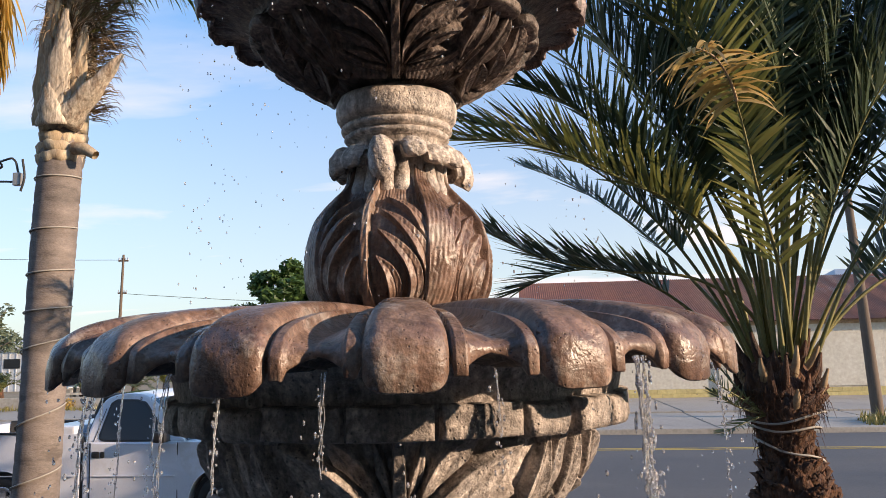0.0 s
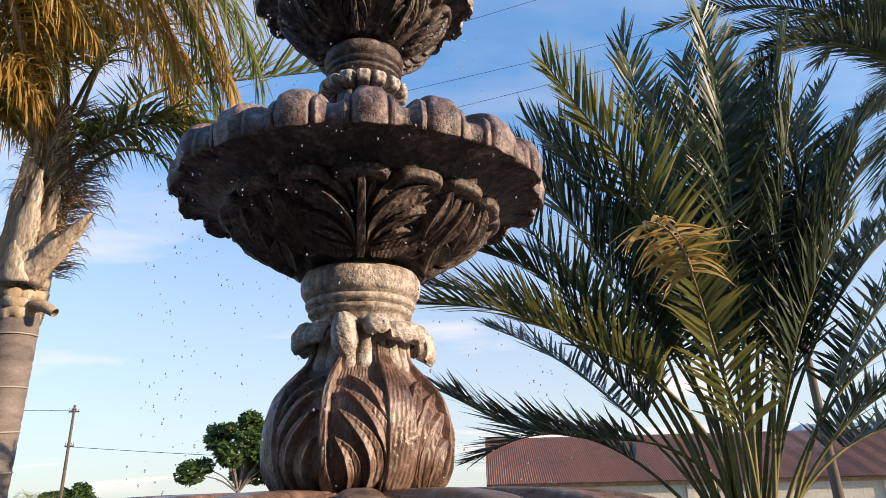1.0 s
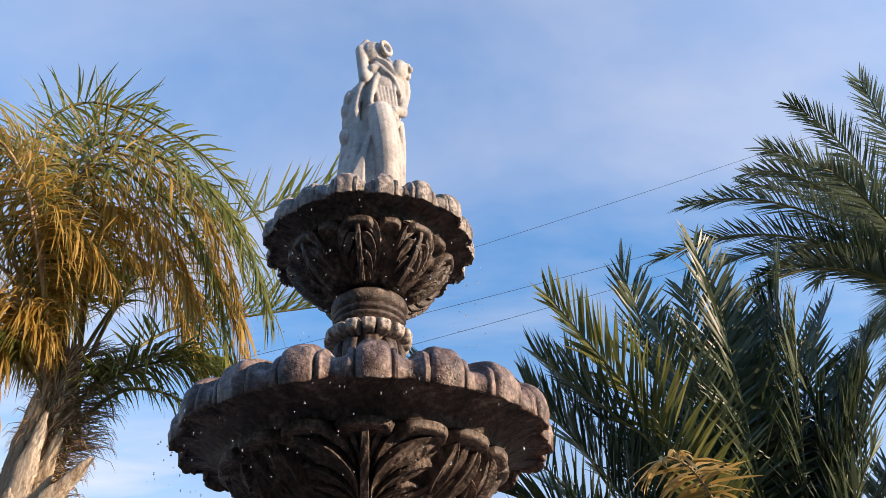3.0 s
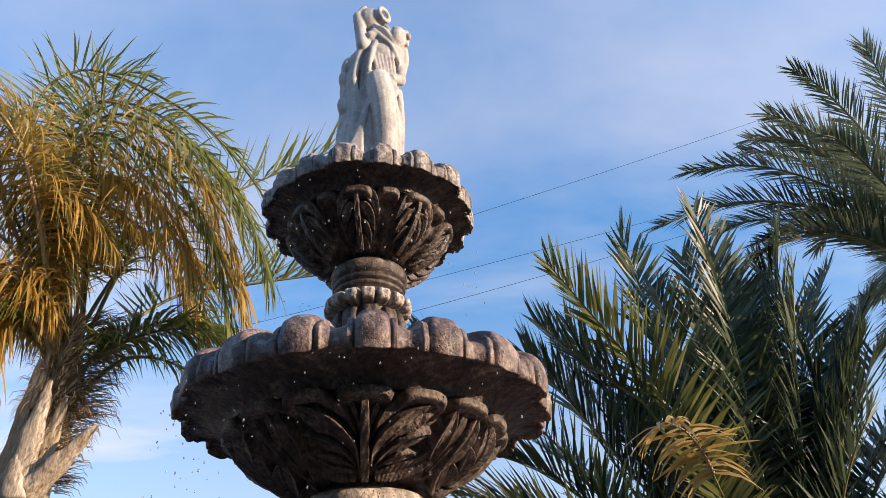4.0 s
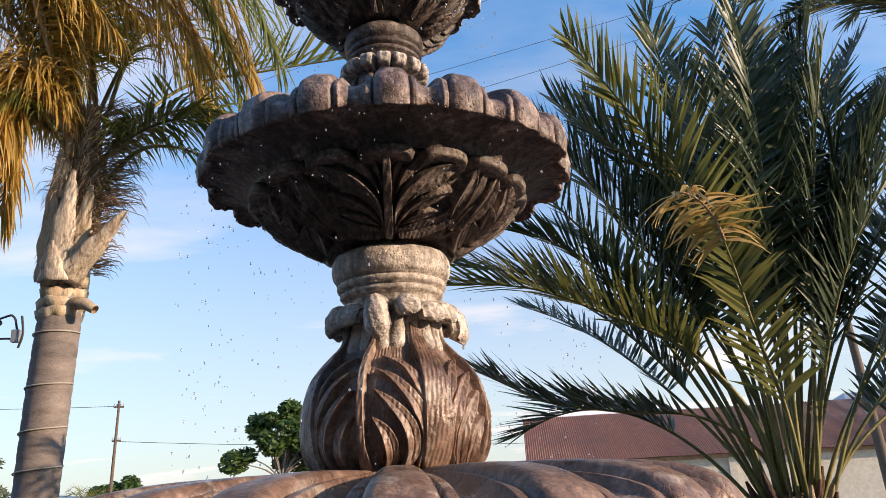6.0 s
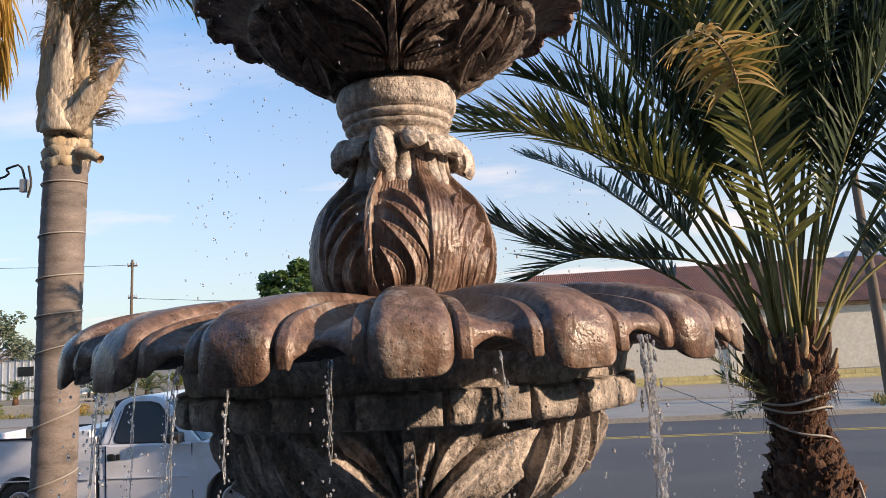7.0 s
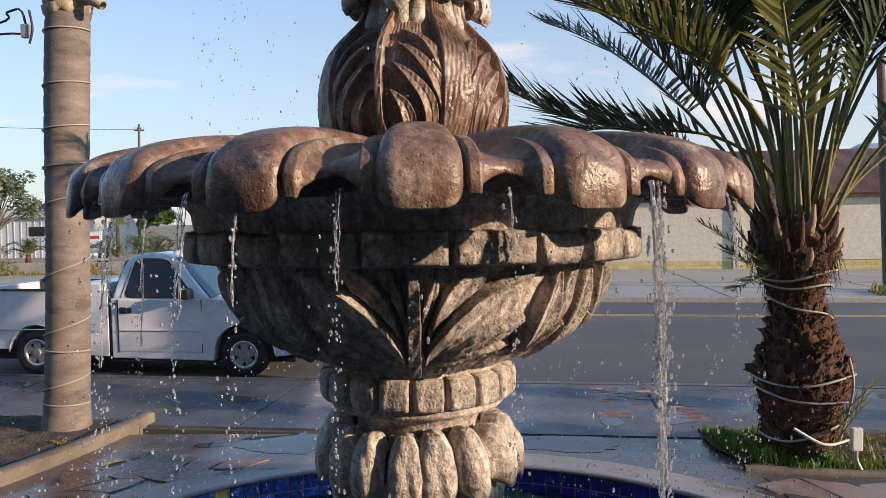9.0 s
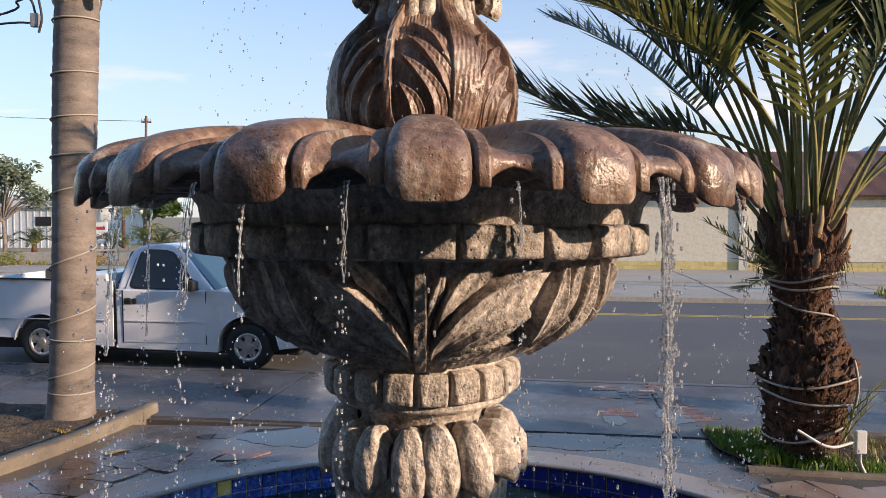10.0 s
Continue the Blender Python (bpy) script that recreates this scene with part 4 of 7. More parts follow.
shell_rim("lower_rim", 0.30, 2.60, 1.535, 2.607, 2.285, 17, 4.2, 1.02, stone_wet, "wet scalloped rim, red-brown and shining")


# bulb above the lowest bowl
BULB = [
    (((40.0, 0.12), (39.6, 0.31), (37.0, 0.47), (27.0, 0.63), (7.6, 0.73)), 4.6, 0.80, 0.25, 0.9),
    (((35.0, 0.08), (36.4, 0.25), (33.0, 0.40), (20.8, 0.54), (6.4, 0.62)), 4.8, 0.92, 0.25, 0.9),
    (((24.5, 0.07), (29.8, 0.19), (27.6, 0.31), (18.0, 0.42), (5.6, 0.51)), 4.8, 0.98, 0.25, 0.9),
    (((13.0, 0.07), (17.6, 0.17), (14.6, 0.28), (5.4, 0.37)), 4.6, 1.0, 0.25, 0.9),
]


def bulb_leaves(A, S):
    """Four leaves with a centre vein and nested curling blades, a smooth flat band between two leaves."""
    n = A.shape[0] // 4
    a, v = A[:n], (1 - S)[:n]
    M = 118.0
    x = period(a, 90, -16)
    u = np.abs(x)
    H = leaf_field(u * np.where(x < 0, 1.05, 1.0), v * M, [(tuple((p, q * M) for p, q in sp), hw, h, f, t) for sp, hw, h, f, t in BULB])
    vein_w = 2.6 + 3.0 * (1 - sm(v, 0.05, 0.25)) + 1.2 * sm(v, 0.7, 0.9)
    H = np.maximum(H, 0.92 * sm(vein_w - np.abs(x + 2.2 * (v - 0.3)), 0, 0.8))
    band_w = 6.6 + 2.5 * (1 - v)
    H = np.maximum(H, 0.95 * sm(u, 45 - band_w - 0.9, 45 - band_w))
    env = sm(v, 0.0, 0.05) * (1 - 0.55 * sm(v, 0.74, 0.86))
    out = np.tile(env * 0.05 * (H - 0.8), (4, 1))
    return out + 0.0012 * (np.sin(np.radians(A * 41) + 17 * S) * np.sin(np.radians(A * 67) - 31 * S) + 0.7 * np.sin(np.radians(A * 131) + 45 * S))


revolve("bulb", [(0.20, 3.33), (0.242, 3.28), (0.272, 3.20), (0.33, 3.13), (0.395, 3.055), (0.436, 2.97), (0.456, 2.87), (0.456, 2.78), (0.44, 2.69), (0.405, 2.62), (0.36, 2.575), (0.32, 2.54)], stone_wet, bulb_leaves, 1440, 160, label="wet carved bulb with curling leaves")


def stem_cuts(A, S):
    return 0.018 * np.abs(np.sin(np.radians(A * 10))) ** 0.6 - 0.008


revolve("upper_stem", [(0.21, 3.42), (0.238, 3.36), (0.24, 3.29), (0.25, 3.22), (0.265, 3.17), (0.245, 3.10)], stone_pale, stem_cuts, 720, 30)
knobs = [petal_mesh(0.125, 0.13, 0.042, 128, 0.0), petal_mesh(0.13, 0.15, 0.032, 118, 0.2), petal_mesh(0.14, 0.12, 0.05, 140, 0.0), petal_mesh(0.12, 0.16, 0.034, 122, 0.1)]
for kb in knobs:
    kb.materials.append(stone_pale)
for k in range(14):
    big = 1.28 if k % 4 == 3 else prng.uniform(0.8, 1.05)
    part("petal", knobs[2] if k % 4 == 3 else knobs[prng.choice((0, 1, 3))], None, fountain, m=pose(0, 0, 0, 0, 0, -13 + (k - 3) * 25.7 + prng.uniform(-4, 4)) @ pose(0, -0.225, 3.36 + prng.uniform(-0.012, 0.014), prng.uniform(-12, 8), prng.uniform(-12, 12), prng.uniform(-12, 12)) @ Matrix.Diagonal((prng.uniform(0.8, 1.1), prng.uniform(0.95, 1.15), big * 0.72, 1)))
revolve("collar", [(0.26, 3.663), (0.29, 3.658), (0.305, 3.628), (0.308, 3.593), (0.302, 3.558), (0.288, 3.535), (0.262, 3.528), (0.258, 3.52), (0.278, 3.514), (0.282, 3.5), (0.276, 3.486), (0.25, 3.48), (0.246, 3.473), (0.264, 3.466), (0.266, 3.453), (0.256, 3.441), (0.232, 3.435), (0.226, 3.398), (0.226, 3.368), (0.235, 3.328)], stone_pale, None, 300, 80, smooth_curve=False)

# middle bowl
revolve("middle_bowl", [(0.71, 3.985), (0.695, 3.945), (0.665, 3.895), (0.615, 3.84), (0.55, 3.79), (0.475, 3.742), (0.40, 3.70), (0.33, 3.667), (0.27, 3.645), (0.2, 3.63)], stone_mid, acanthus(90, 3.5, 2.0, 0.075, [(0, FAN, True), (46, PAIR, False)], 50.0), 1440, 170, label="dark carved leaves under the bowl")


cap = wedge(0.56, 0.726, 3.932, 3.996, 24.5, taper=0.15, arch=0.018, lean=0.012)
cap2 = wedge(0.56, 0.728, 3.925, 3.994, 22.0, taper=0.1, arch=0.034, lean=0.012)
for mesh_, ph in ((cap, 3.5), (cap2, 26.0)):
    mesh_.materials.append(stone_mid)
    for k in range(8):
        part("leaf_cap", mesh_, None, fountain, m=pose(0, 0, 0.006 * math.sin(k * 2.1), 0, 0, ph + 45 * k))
# soffit in the darker stone, its colour standing for shade below the rim
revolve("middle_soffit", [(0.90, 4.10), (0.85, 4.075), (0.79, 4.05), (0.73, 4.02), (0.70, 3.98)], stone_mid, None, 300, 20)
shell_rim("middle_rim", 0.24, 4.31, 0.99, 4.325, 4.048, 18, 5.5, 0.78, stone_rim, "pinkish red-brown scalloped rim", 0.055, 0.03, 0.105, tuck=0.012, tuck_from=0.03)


# small stem between the middle and the top bowl
ring_of("stem_block", wedge(0.13, 0.205, 4.36, 4.715, 30, belly=0.008), stone_mid, 10, 8, 0.004, 5)
ring_of("stem_knob", wedge(0.15, 0.238, 4.69, 4.785, 21, belly=0.014, taper=0.15), stone_top, 15, 3, 0.005, 6)
revolve("top_collar", [(0.15, 5.0), (0.20, 4.985), (0.219, 4.968), (0.226, 4.945), (0.224, 4.918), (0.213, 4.898), (0.198, 4.89), (0.196, 4.884), (0.212, 4.879), (0.215, 4.866), (0.209, 4.853), (0.192, 4.848), (0.19, 4.842), (0.205, 4.837), (0.208, 4.825), (0.20, 4.812), (0.182, 4.806), (0.178, 4.78), (0.17, 4.72), (0.165, 4.5), (0.17, 4.40), (0.15, 4.30)], stone_mid, None, 240, 60, smooth_curve=False)
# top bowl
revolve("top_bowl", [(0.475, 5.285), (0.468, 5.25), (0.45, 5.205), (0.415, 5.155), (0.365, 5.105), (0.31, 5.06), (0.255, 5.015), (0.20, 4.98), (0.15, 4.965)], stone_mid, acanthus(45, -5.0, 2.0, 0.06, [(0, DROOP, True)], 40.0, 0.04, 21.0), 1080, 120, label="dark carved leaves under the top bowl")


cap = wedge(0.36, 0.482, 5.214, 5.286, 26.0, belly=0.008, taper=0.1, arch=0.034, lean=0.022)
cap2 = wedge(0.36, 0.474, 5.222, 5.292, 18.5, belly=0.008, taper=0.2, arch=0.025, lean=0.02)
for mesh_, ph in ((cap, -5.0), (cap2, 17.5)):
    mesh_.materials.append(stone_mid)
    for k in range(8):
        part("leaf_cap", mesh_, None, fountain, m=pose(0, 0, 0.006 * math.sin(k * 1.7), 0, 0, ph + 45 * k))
# same darker stone here, shade under the top rim put into the colour
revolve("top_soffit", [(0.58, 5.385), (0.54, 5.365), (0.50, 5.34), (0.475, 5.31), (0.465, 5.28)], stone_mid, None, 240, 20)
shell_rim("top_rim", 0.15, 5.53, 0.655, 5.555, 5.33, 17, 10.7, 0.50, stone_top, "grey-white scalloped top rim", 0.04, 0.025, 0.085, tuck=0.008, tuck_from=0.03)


# ---- palms ----
def frond_geo(points, pairs, leaf, width, seed, start=0.12, open_base=68, open_tip=24, raise_=25, hang=0.12, curl=0.0, twist=0.4, skip=0.0, ends=0.35, stem=0.022):
    """Leaflets and stem of one feather leaf along a curve. Returns (leaflet points, faces), (stem points, faces)."""
    rng = np.random.default_rng(seed)
    n = 40
    c = bez(points, n)
    d = np.r_[0, np.cumsum(np.linalg.norm(np.diff(c, axis=0), axis=1))]
    d /= d[-1]
    T = np.gradient(c, axis=0); T /= np.linalg.norm(T, axis=1, keepdims=True)
    s = np.repeat(start + (1 - start) * (np.arange(pairs) + 0.5) / pairs, 2)
    side = np.tile([1.0, -1.0], pairs)
    s = np.clip(s + rng.normal(0, 0.25 / pairs, len(s)), 0, 1)
    keep = rng.random(len(s)) >= skip
    s, side = s[keep], side[keep]
    at = np.stack([np.interp(s, d, c[:, k]) for k in range(3)], 1)
    t = np.stack([np.interp(s, d, T[:, k]) for k in range(3)], 1); t /= np.linalg.norm(t, axis=1, keepdims=True)
    up = np.array((0, 0, 1.0))
    sd = np.cross(t, up)
    bad = np.linalg.norm(sd, axis=1) < 0.15
    sd[bad] = np.cross(t[bad], (0.3, -0.95, 0))
    sd /= np.linalg.norm(sd, axis=1, keepdims=True)
    nn = np.cross(sd, t)
    q = (s - start) / (1 - start)
    a = np.radians(open_base + (open_tip - open_base) * q + rng.normal(0, 5, len(s)))[:, None]
    b = np.radians(raise_ + rng.normal(0, 9, len(s)))[:, None]
    di = np.cos(a) * t + np.sin(a) * (side[:, None] * np.cos(b) * sd + np.sin(b) * nn)
    L = leaf * (ends + (1 - ends) * np.sin(np.pi * np.clip(0.12 + 0.83 * q, 0, 1)) ** 0.8) * rng.uniform(0.85, 1.12, len(s))
    k = 5
    u = np.linspace(0, 1, k)
    hg = hang * rng.uniform(0.5, 1.5, len(s))
    p = [at]
    dirn = di.copy()
    for j in range(1, k):
        dirn = dirn + np.array((0, 0, -1.0)) * (hg * 4 / (k - 1))[:, None] + rng.normal(0, curl, (len(s), 3))
        dirn /= np.linalg.norm(dirn, axis=1, keepdims=True)
        p.append(p[-1] + dirn * (L / (k - 1))[:, None])
    p = np.stack(p, 1)
    wv = np.cross(di, nn) + twist * rng.normal(0, 1, (len(s), 1)) * nn
    wv /= np.linalg.norm(wv, axis=1, keepdims=True) + 1e-9
    prof = np.array([0.45, 1.0, 0.95, 0.65, 0.04])
    w = width * rng.uniform(0.8, 1.2, len(s))
    l = p - wv[:, None] * (w[:, None] * prof)[..., None] / 2
    r = p + wv[:, None] * (w[:, None] * prof)[..., None] / 2
    co = np.stack([l, r], 2).reshape(-1, 3)
    base = (np.arange(len(s)) * 2 * k)[:, None]
    f = np.concatenate([base + np.array([[2 * j, 2 * j + 1, 2 * j + 3, 2 * j + 2]]) for j in range(k - 1)], 0)
    st = tube(c, np.linspace(stem, stem * 0.22, n), 6)
    return (co, f), st


def frond(palm, points, mat, stem_mat, label="", **kw):
    leaf, st = frond_geo(points, **kw)
    ob = part("frond", fast_mesh("frond", *leaf), mat, palm, label)
    part("stem", fast_mesh("stem", *st), stem_mat, ob)
    return ob


def arc(p0, p1, p2, n=7):
    """A curve from p0 to p2 drawn towards p1."""
    p0, p1, p2 = (np.array(p, float) for p in (p0, p1, p2))
    return [tuple((1 - t) ** 2 * p0 + 2 * t * (1 - t) * p1 + t * t * p2) for t in np.linspace(0, 1, n)]


# date palm beside the pool
date_palm = thing("date_palm", "stout date palm with reddish boots and one golden dying frond", "palm", (0, 0, 0))
DX, DY = 3.1, 7.1
prof = bez([(0.31, 0, -0.1), (0.29, 0, 0.1), (0.31, 0, 0.35), (0.375, 0, 0.62), (0.39, 0, 0.80), (0.30, 0, 1.06), (0.225, 0, 1.35), (0.225, 0, 1.55), (0.30, 0, 1.74), (0.34, 0, 1.95), (0.29, 0, 2.15), (0.14, 0, 2.3)], 60)[:, [0, 2]]


def trunk_x(z):
    return DX + 0.05 * math.sin(z * 2.2) + 0.01


a = np.linspace(0, 2 * np.pi, 48, endpoint=False)
co = np.stack([np.stack([[trunk_x(z) + 0.93 * r * math.sin(q), DY - 0.93 * r * math.cos(q), z] for r, z in prof]) for q in a])
part("trunk", fast_mesh("trunk", co.reshape(-1, 3), grid_faces(48, len(prof), wrap=True)), bark_boot, date_palm)
boot_meshes = []
for v in range(7):
    # an old leaf foot: a broad ragged plate, torn along its upper edge
    rng = np.random.default_rng(40 + v)
    n, m = 13, 4
    u = np.linspace(-1, 1, n)
    wide = rng.uniform(0.11, 0.17)
    tear = rng.uniform(-0.035, 0.03, n) + 0.03 * (1 - u**2)
    out = rng.uniform(0.03, 0.075) + rng.uniform(-0.018, 0.018, n)
    rows = []
    for w_, h_, o_ in ((1.0, -0.06, -0.015), (0.95, 0.0, 0.25), (0.86, 0.05, 1.0), (0.80, 0.045, 0.35)):
        x = u * wide * w_
        y = 0.33 - np.sqrt(np.maximum(0.33**2 - x**2, 0)) - o_ * out * (1 - 0.75 * np.abs(u) ** 3)
        rows.append(np.stack([x, y, h_ + tear * (h_ > 0.0)], -1))
    co = np.stack(rows, 1).reshape(-1, 3)
    me = fast_mesh("boot", co, grid_faces(n, m), smooth=False)
    me.materials.append(bark_boot); boot_meshes.append(me)
rng = random.Random(5)
for row in range(24):
    z = 0.05 + row * 0.08
    r = float(np.interp(z, prof[:, 1], prof[:, 0]))
    for k in range(10):
        q = 36.0 * (k + 0.5 * (row % 2)) + rng.uniform(-9, 9)
        s = rng.uniform(0.8, 1.2) * (r / 0.33) ** 0.7
        part("boot", boot_meshes[rng.randrange(7)], None, date_palm, m=pose(trunk_x(z), DY, z + rng.uniform(-0.03, 0.03), 0, 0, q) @ pose(0, -r * 0.95, 0, rng.uniform(-16, 14), rng.uniform(-14, 14), rng.uniform(-8, 8)) @ Matrix.Diagonal((s, s * rng.uniform(0.7, 1.5), s * rng.uniform(0.8, 1.3), 1)))


def dpt(dx, dy, z):
    return (DX + dx, DY + dy, z)


DATE = [  # a way of points, or foot, pull, tip; then the colour
    ([(2.95, 7.0, 2.2), (2.80, 6.95, 2.95), (2.29, 6.8, 3.55), (1.55, 6.7, 3.93), (0.83, 6.6, 4.2), (0.06, 6.5, 4.26)], "y"),
    ([(2.95, 7.1, 2.2), (2.86, 7.1, 2.66), (2.37, 7.2, 3.02), (1.61, 7.3, 3.12), (0.94, 7.3, 3.26), (0.36, 7.3, 3.56)], "g"),
    ([(2.98, 7.2, 2.2), (2.95, 7.2, 3.1), (2.47, 7.2, 4.11), (2.01, 7.2, 4.85), (1.50, 7.2, 5.6), (1.15, 7.1, 6.0)], "g"),
    ([(3.0, 6.95, 2.25), (2.85, 6.8, 3.6), (2.31, 6.5, 5.16), (2.02, 6.4, 5.62), (1.70, 6.3, 6.05), (1.33, 6.2, 6.57)], "y"),
    ([(3.05, 7.2, 2.3), (2.95, 7.2, 4.2), (2.68, 7.3, 6.2), (2.60, 7.4, 7.08), (2.50, 7.4, 7.75)], "g"),
    ([(3.1, 6.9, 2.3), (3.12, 6.75, 3.6), (3.15, 6.7, 4.76), (3.21, 6.7, 5.68), (3.23, 6.7, 6.65), (3.16, 6.7, 7.5)], "g"),
    ([(3.2, 7.0, 2.3), (3.75, 7.0, 4.2), (4.08, 7.0, 5.53), (4.06, 7.0, 6.34), (3.83, 7.0, 7.0)], "g"),
    (dpt(-0.2, 0.2, 2.1), (2.0, 8.0, 3.7), (0.75, 8.3, 3.0), "g"),
    (dpt(-0.2, 0.0, 2.1), (1.95, 7.0, 4.6), (0.75, 6.95, 4.9), "g"),
    (dpt(-0.12, 0.1, 2.2), (2.2, 7.3, 4.7), (1.2, 7.4, 6.3), "g"),
    (dpt(0.05, -0.1, 2.25), (3.2, 6.9, 5.0), (2.9, 6.7, 6.9), "g"),
    (dpt(0.08, 0.0, 2.25), (3.5, 7.0, 5.3), (4.2, 6.9, 7.4), "g"),
    (dpt(0.1, 0.05, 2.2), (3.9, 7.2, 5.3), (5.3, 7.3, 6.7), "g"),
    (dpt(0.12, 0.0, 2.2), (4.0, 7.0, 4.9), (5.9, 6.9, 5.6), "l"),
    (dpt(0.2, 0.0, 2.15), (4.3, 7.0, 4.5), (6.3, 7.0, 4.1), "l"),
    (dpt(0.22, 0.1, 2.1), (4.5, 7.4, 3.7), (6.2, 7.6, 3.0), "l"),
    (dpt(0.2, -0.15, 2.1), (4.3, 6.9, 4.6), (5.8, 6.8, 5.0), "g"),
    (dpt(0.1, 0.2, 2.2), (3.7, 8.0, 5.0), (4.6, 9.0, 6.2), "g"),
    (dpt(0.0, 0.22, 2.2), (3.0, 8.1, 5.0), (2.7, 9.3, 6.3), "g"),
    (dpt(-0.1, 0.2, 2.2), (2.5, 8.1, 4.6), (1.6, 9.1, 5.6), "g"),
    (dpt(0.12, -0.2, 2.2), (3.5, 6.8, 4.6), (4.0, 6.6, 6.6), "l"),
    (dpt(0.2, -0.05, 2.1), (4.05, 6.9, 3.6), (5.2, 6.8, 3.6), "l"),
    (dpt(-0.2, 0.1, 2.15), (2.2, 7.5, 4.1), (0.9, 7.9, 4.6), "g"),
    (dpt(-0.15, 0.1, 2.2), (2.3, 7.0, 4.8), (1.6, 6.9, 6.2), "g"),
    (dpt(0.12, 0.0, 2.2), (3.9, 7.0, 4.7), (4.6, 6.8, 5.9), "g"),
    (dpt(-0.05, 0.1, 2.2), (2.9, 7.4, 5.0), (2.6, 7.6, 6.9), "g"),
    (dpt(0.12, -0.1, 2.2), (3.9, 7.0, 5.3), (5.0, 7.0, 6.5), "g"),
    (dpt(0.05, 0.1, 2.2), (3.4, 7.5, 5.0), (3.8, 8.0, 7.0), "g"),
    (dpt(0.15, 0.1, 2.2), (4.1, 7.3, 4.9), (5.0, 7.4, 6.3), "g"),
    (dpt(0.08, 0.1, 2.2), (3.5, 7.3, 5.0), (3.8, 7.3, 6.6), "g"),
    (dpt(0.15, 0.0, 2.2), (4.2, 7.3, 5.5), (5.5, 7.4, 6.3), "g"),
    (dpt(0.1, 0.15, 2.2), (3.7, 7.8, 5.8), (4.5, 8.2, 7.4), "g"),
    (dpt(0.1, 0.1, 2.2), (3.8, 7.3, 5.7), (4.8, 7.3, 7.0), "g"),
    (dpt(-0.05, -0.2, 2.2), (2.9, 6.8, 4.6), (2.5, 6.6, 6.4), "g"),
]
for k, dy, dz, turn in ((0, 0.8, 0.40, 0.15), (2, 0.3, 0.45, 0.3), (3, 0.5, -0.4, -0.1), (5, 0.5, -0.3, 0.35)):  # more fronds close behind the long ones
    base_way = DATE[k][0]
    n_ = len(base_way) - 1
    DATE.append(([(x + turn * (i / n_) ** 1.5, y + dy * i / n_, z + dz * (i / n_) ** 1.5) for i, (x, y, z) in enumerate(base_way)], "g"))
for k, (*way, kind_) in enumerate(DATE):
    mat = {"g": leaf_date, "y": leaf_date_yellow, "l": leaf_date}[kind_]
    frond(date_palm, way[0] if len(way) == 1 else arc(*way), mat, stem_green, "", pairs=88, leaf=0.70, width=0.035, seed=100 + k, start=0.39, open_base=66, open_tip=30, raise_=24, hang=0.03, curl=0.012, twist=0.3, stem=0.023, skip=0.03, ends=0.3)
srng = random.Random(31)
for k in range(34):  # rough stubs of old stalks round the head of the trunk
    q = k * 2.39996
    z = 1.82 + 0.42 * (k / 34)
    r = 0.33 - 0.10 * (k / 34) ** 2
    ux, uy = math.sin(q), -math.cos(q)
    L = srng.uniform(0.16, 0.34)
    o = srng.uniform(0.18, 0.42)
    tube_part("leaf_base", [(trunk_x(z) + r * 0.85 * ux, DY + r * 0.85 * uy, z), (trunk_x(z) + (r + 0.5 * o * L) * ux, DY + (r + 0.5 * o * L) * uy, z + 0.5 * L), (trunk_x(z) + (r + o * L) * ux, DY + (r + o * L) * uy, z + L)], [srng.uniform(0.045, 0.06), 0.034, 0.012], bark_boot if k % 3 else fibre_mat, date_palm, "", 7)
frng = random.Random(77)
for k in range(4):  # the close inner fronds
    az = -50 + 280 * (k * 0.618 % 1) + frng.uniform(-6, 6)
    el = frng.uniform(38, 84)
    L = frng.uniform(3.6, 5.2)
    d = np.array((math.cos(radians(az)), math.sin(radians(az)) * 0.8))
    r1, h1 = L * 0.55 * math.cos(radians(el + 5)), L * 0.55 * math.sin(radians(el + 5))
    r2, h2 = L * math.cos(radians(el - 16)) * 0.9, L * math.sin(radians(el - 8)) * 0.98
    if d[1] < -0.35:
        r1, r2 = r1 * 0.5, r2 * 0.5
    frond(date_palm, arc(dpt(0.2 * d[0], 0.2 * d[1], 2.2), dpt(d[0] * r1, d[1] * r1, 2.2 + h1), dpt(d[0] * r2, d[1] * r2, 2.2 + h2)), leaf_date, stem_green, "", pairs=68, leaf=0.62, width=0.030, seed=200 + k, start=0.38, open_base=66, open_tip=30, raise_=24, hang=0.03, curl=0.012, twist=0.3, stem=0.022, skip=0.03, ends=0.3)
frond(date_palm, [(3.1, 6.85, 2.25), (2.9, 6.5, 3.0), (2.64, 6.2, 3.62), (2.45, 5.95, 4.12), (2.30, 5.75, 4.42)], leaf_date_yellow, stem_green, "green frond dying back to gold", pairs=34, leaf=0.50, width=0.036, seed=7, start=0.34, raise_=30, open_base=60, open_tip=45, hang=0.05, curl=0.02, twist=0.3, stem=0.024, ends=0.8)
frond(date_palm, [(2.36, 5.82, 4.32), (2.27, 5.71, 4.46), (2.14, 5.62, 4.60), (1.99, 5.56, 4.66), (1.90, 5.53, 4.63)], leaf_date_dry, stem_dry, "dry golden curled frond end", pairs=24, leaf=0.46, width=0.034, seed=8, start=0.0, open_base=85, open_tip=60, raise_=12, hang=0.30, curl=0.09, stem=0.014, ends=0.8)
